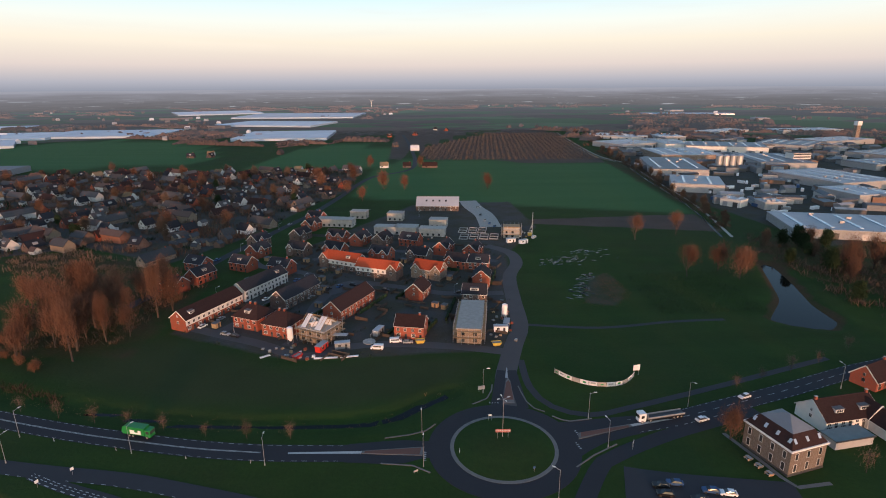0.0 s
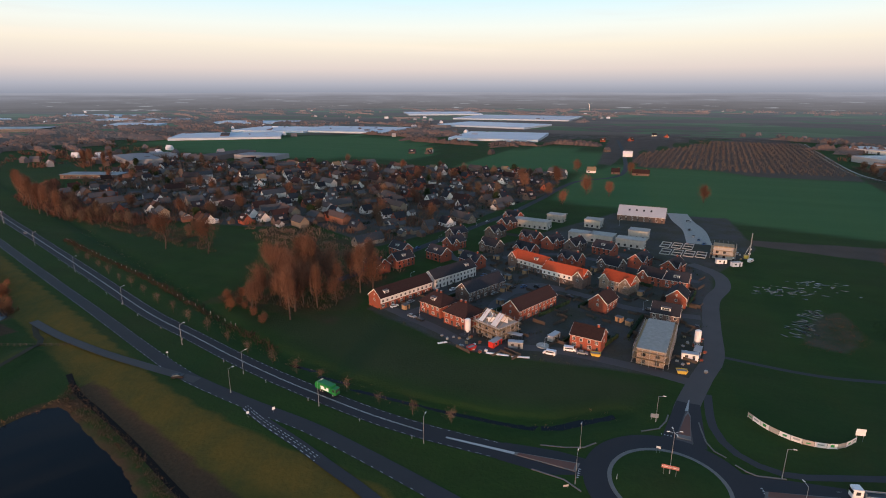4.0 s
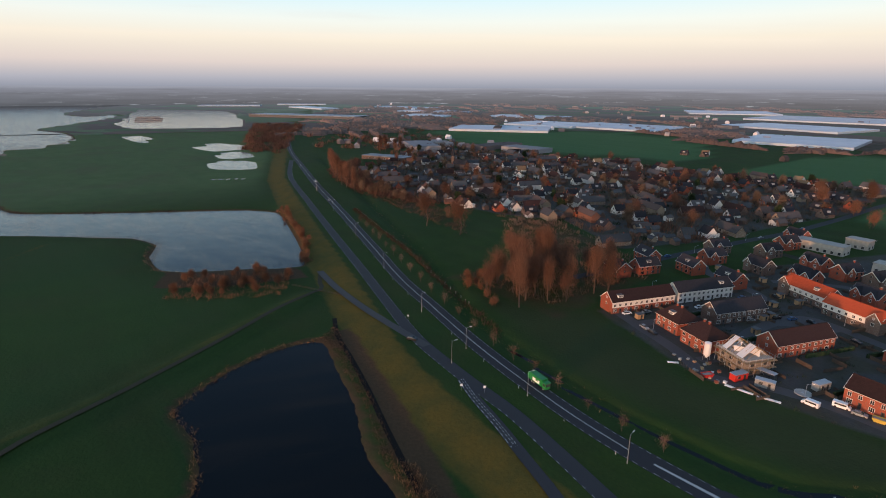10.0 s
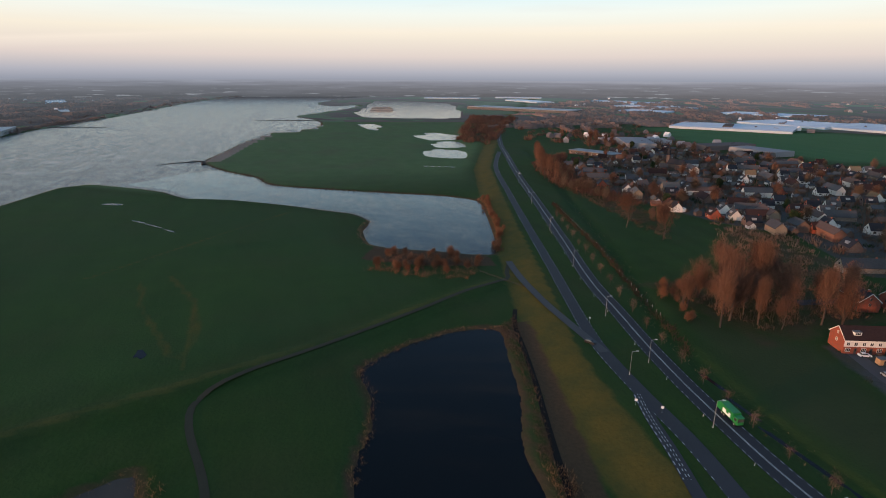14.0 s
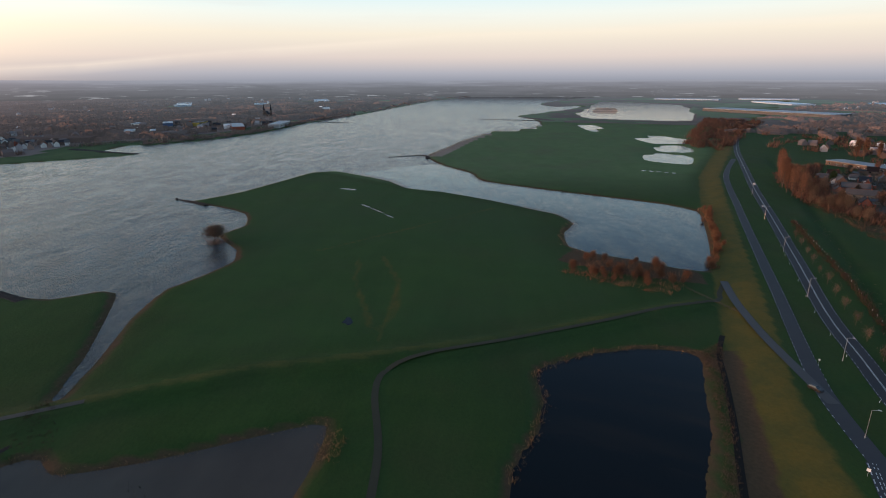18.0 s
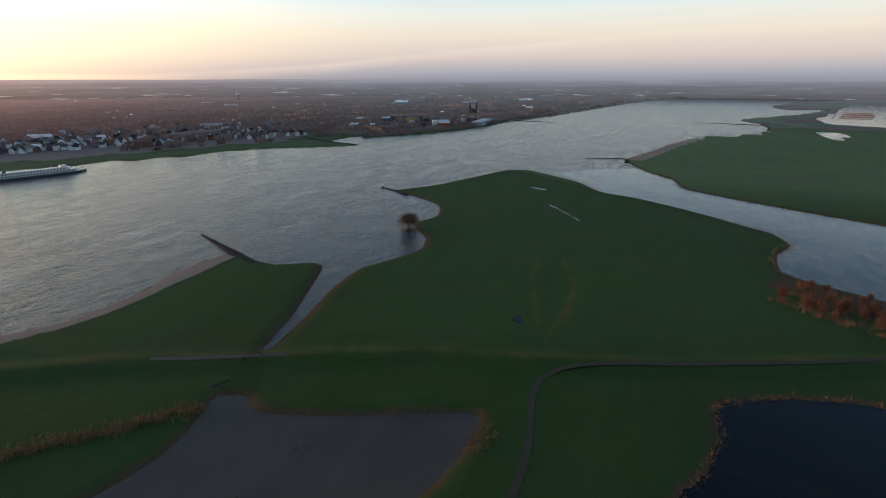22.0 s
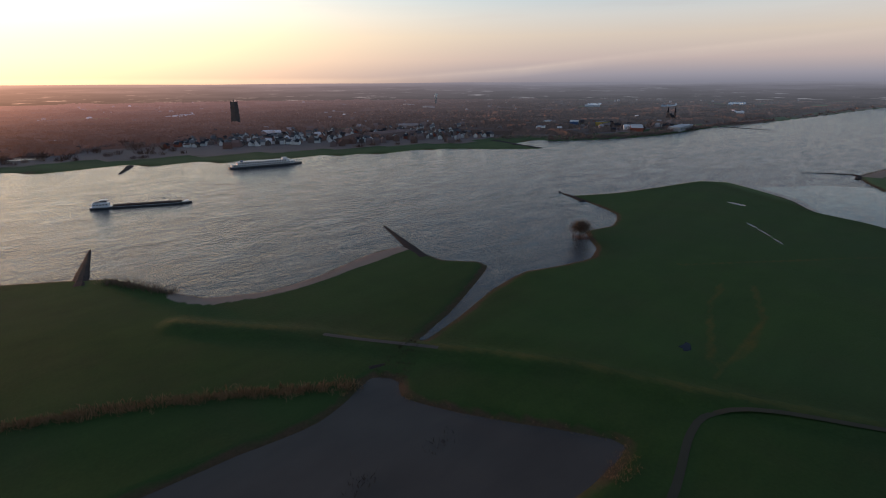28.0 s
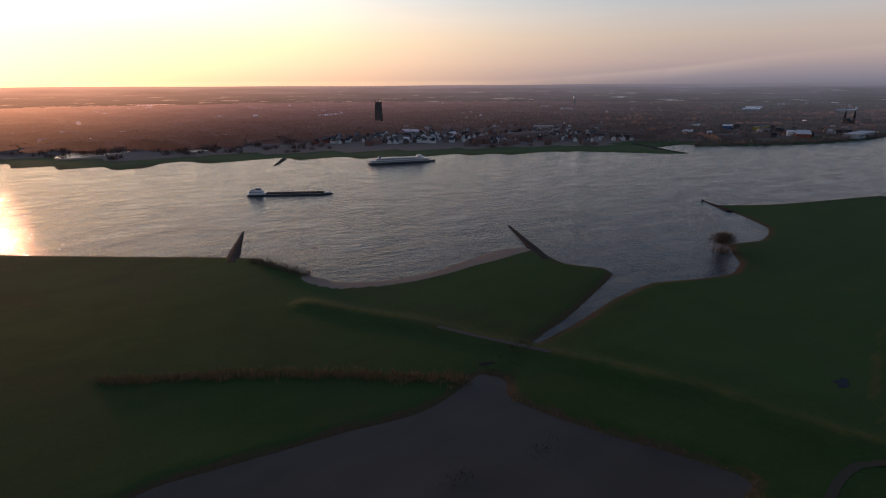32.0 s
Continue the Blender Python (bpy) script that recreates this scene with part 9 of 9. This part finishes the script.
def boathouse(x, y, L):
    """A floating shed over a row of berths."""
    t = thing("boathouse", x, y, 77, "long low floating boathouse in the harbour basin", "boathouse", "floating boathouses", z=WATER)
    part("pontoon", boxes((-L / 2 - 1, L / 2 + 1, -5, 5, -0.3, 0.4)), M["concrete"], t)
    part("wall", boxes((-L / 2, L / 2, -4, 4, 0.4, 2.4)), M["grey_wall"], t)
    for s in (1, -1):
        part("roof", roof_side(L, 8, 2.4, 3.3, s), M["brick_brown"], t)
    for i in range(int(L / 9)):
        part("berth_door", boxes((-L / 2 + 2 + i * 9, -L / 2 + 8 + i * 9, 4.0, 4.1, 0.5, 2.2)), M["white_paint"], t)


for bx, by, bl in ((-1790, 440, 70), (-1900, 468, 78), (-2020, 496, 70)):
    boathouse(bx, by, bl)
jw = thing("harbour_jetty", -1890, 410, 167, "narrow jetty linking the floating boathouses", "jetty", z=WATER)
part("deck", boxes((-125, 125, -1.2, 1.2, 0.2, 0.7)), M["concrete"], jw)
for i in range(9):
    part("pile", tube(bmesh.new(), (-120 + i * 30, 1.6, -1), (-120 + i * 30, 1.6, 3.5), 0.3, 0.3, 6), M["steel"], jw)

# ---- meadow details ----
def sheet_on_land(name, pts, mat, lift, label, category):
    """A patch that follows the ground."""
    bm = bmesh.new()
    f = bm.faces.new([bm.verts.new((x, y, 0)) for x, y in smooth_poly(pts, 1.5)])
    bmesh.ops.triangulate(bm, faces=[f])
    bmesh.ops.recalc_face_normals(bm, faces=bm.faces)
    if sum(q.normal.z for q in bm.faces) < 0:
        bmesh.ops.reverse_faces(bm, faces=bm.faces)
    hs = land_height([v.co.x for v in bm.verts], [v.co.y for v in bm.verts])
    top = float(np.max(hs)) + lift
    for v in bm.verts:
        v.co.z = top
    me = bpy.data.meshes.new(name)
    bm.to_mesh(me)
    bm.free()
    me.materials.append(mat)
    return tagged(new(name, me), label, category, kind="structure")


def blob(cx, cy, L, W, rz, seed):
    rng = random.Random(seed)
    c, s = math.cos(radians(rz)), math.sin(radians(rz))
    out = []
    for i in range(11):
        a = 2 * math.pi * i / 11
        r = rng.uniform(0.6, 1.15)
        x, y = L / 2 * r * math.cos(a), W / 2 * r * math.sin(a)
        out.append((cx + x * c - y * s, cy + x * s + y * c))
    return out


for i, (x, y, L, W, rz) in enumerate(((-492, -93, 22, 7, 60), (-421, -64, 20, 2.5, 40), (-405, -52, 24, 2.2, 38), (-389, -41, 16, 2, 36), (-199, -31, 8, 5, 10), (-617, 216, 6, 7, 60), (-613, 223, 6, 7, 60), (-609, 230, 6, 7, 60), (-605, 237, 6, 7, 60), (-600, 244, 6, 7, 60))):
    sheet_on_land("puddle", blob(x, y, L, W, rz, 100 + i), M["pond"] if x == -199 else M["river"], 0.03, "shallow rainwater pool lying on the meadow", "puddle")
for pts in ([(28, -932), (2, -1027), (-56, -1091), (-89, -1022), (-70, -955), (-10, -921)], [(-145, -958), (-189, -1015), (-211, -975), (-189, -905), (-151, -904)]):
    sheet_on_land("far_pool", pts, M["river"], 0.05, "silver flood pool beyond the far bank", "water")
rp = random.Random(77)
verts, faces = [], []
for cx, cy, sx, sy, rz, count in ((73, 316, 17, 8, 15, 60), (88, 334, 13, 5, 10, 26), (71, 266, 5, 15, -22, 60), (79, 286, 3, 7, -30, 22)):
    for _ in range(count):
        dx, dy = rp.gauss(0, sx * 0.5), rp.gauss(0, sy * 0.5)
        c, s = math.cos(radians(rz)), math.sin(radians(rz))
        pts = blob(cx + dx * c - dy * s, cy + dx * s + dy * c, rp.uniform(1.5, 5.0), rp.uniform(0.6, 1.6), rz + rp.uniform(-25, 25), rp.randrange(9999))
        h = float(land_height([pts[0][0]], [pts[0][1]])[0]) + 0.06
        i = len(verts)
        verts += [(x, y, h) for x, y in pts]
        faces.append(tuple(range(i, i + len(pts))))
me = bpy.data.meshes.new("puddles")
me.from_pydata(verts, [], faces)
me.materials.append(M["river"])
tagged(new("puddles", me), "scattered silver rainwater flecks on the wet meadow", "puddles", kind="stuff")
gt = thing("meadow_gate", -224, 134, 22, "line of weathered posts and rails beside the track", "fence")
for i in range(16):
    x = -20 + i * 2.6
    part("post", tube(bmesh.new(), (x, 0, 0), (x, 0, 1.3), 0.09, 0.08, 6), M["trunk"], gt)
for z in (0.5, 1.0):
    part("rail", tube(bmesh.new(), (-20, 0, z), (19, 0, z), 0.05, 0.05, 5), M["trunk"], gt)
wf = thing("ditch_fence", -250, 207, 0, "low pale post fence along the ditch", "fence", z=0)
for i, p in enumerate(smooth_line([(-374, 249), (-294, 223), (-251, 209), (-208, 192), (-161, 176)], 6.0)):
    part_mesh("post", shared(("fpost", 1), M["concrete"], lambda: tube(bmesh.new(), (0, 0, -0.2), (0, 0, 1.2), 0.1, 0.1, 5)), wf, (float(p[0]) + 250, float(p[1]) - 207, 0))
wm = thing("wind_turbine", -413, 3272, 0, "distant white wind turbine at rest", "wind turbine", z=0)
part("mast", tube(bmesh.new(), (0, 0, 0), (0, 0, 30), 1.8, 1.2, 10), M["white_paint"], wm)
part("nacelle", boxes((-2, 2, -3, 5, 30, 32.5)), M["white_paint"], wm)
for i in range(3):
    a = 0.4 + i * 2.094
    part("blade", tube(bmesh.new(), (0, -3.2, 31.2), (14 * math.cos(a), -3.2, 31.2 + 14 * math.sin(a)), 1.0, 0.2, 5), M["white_paint"], wm)
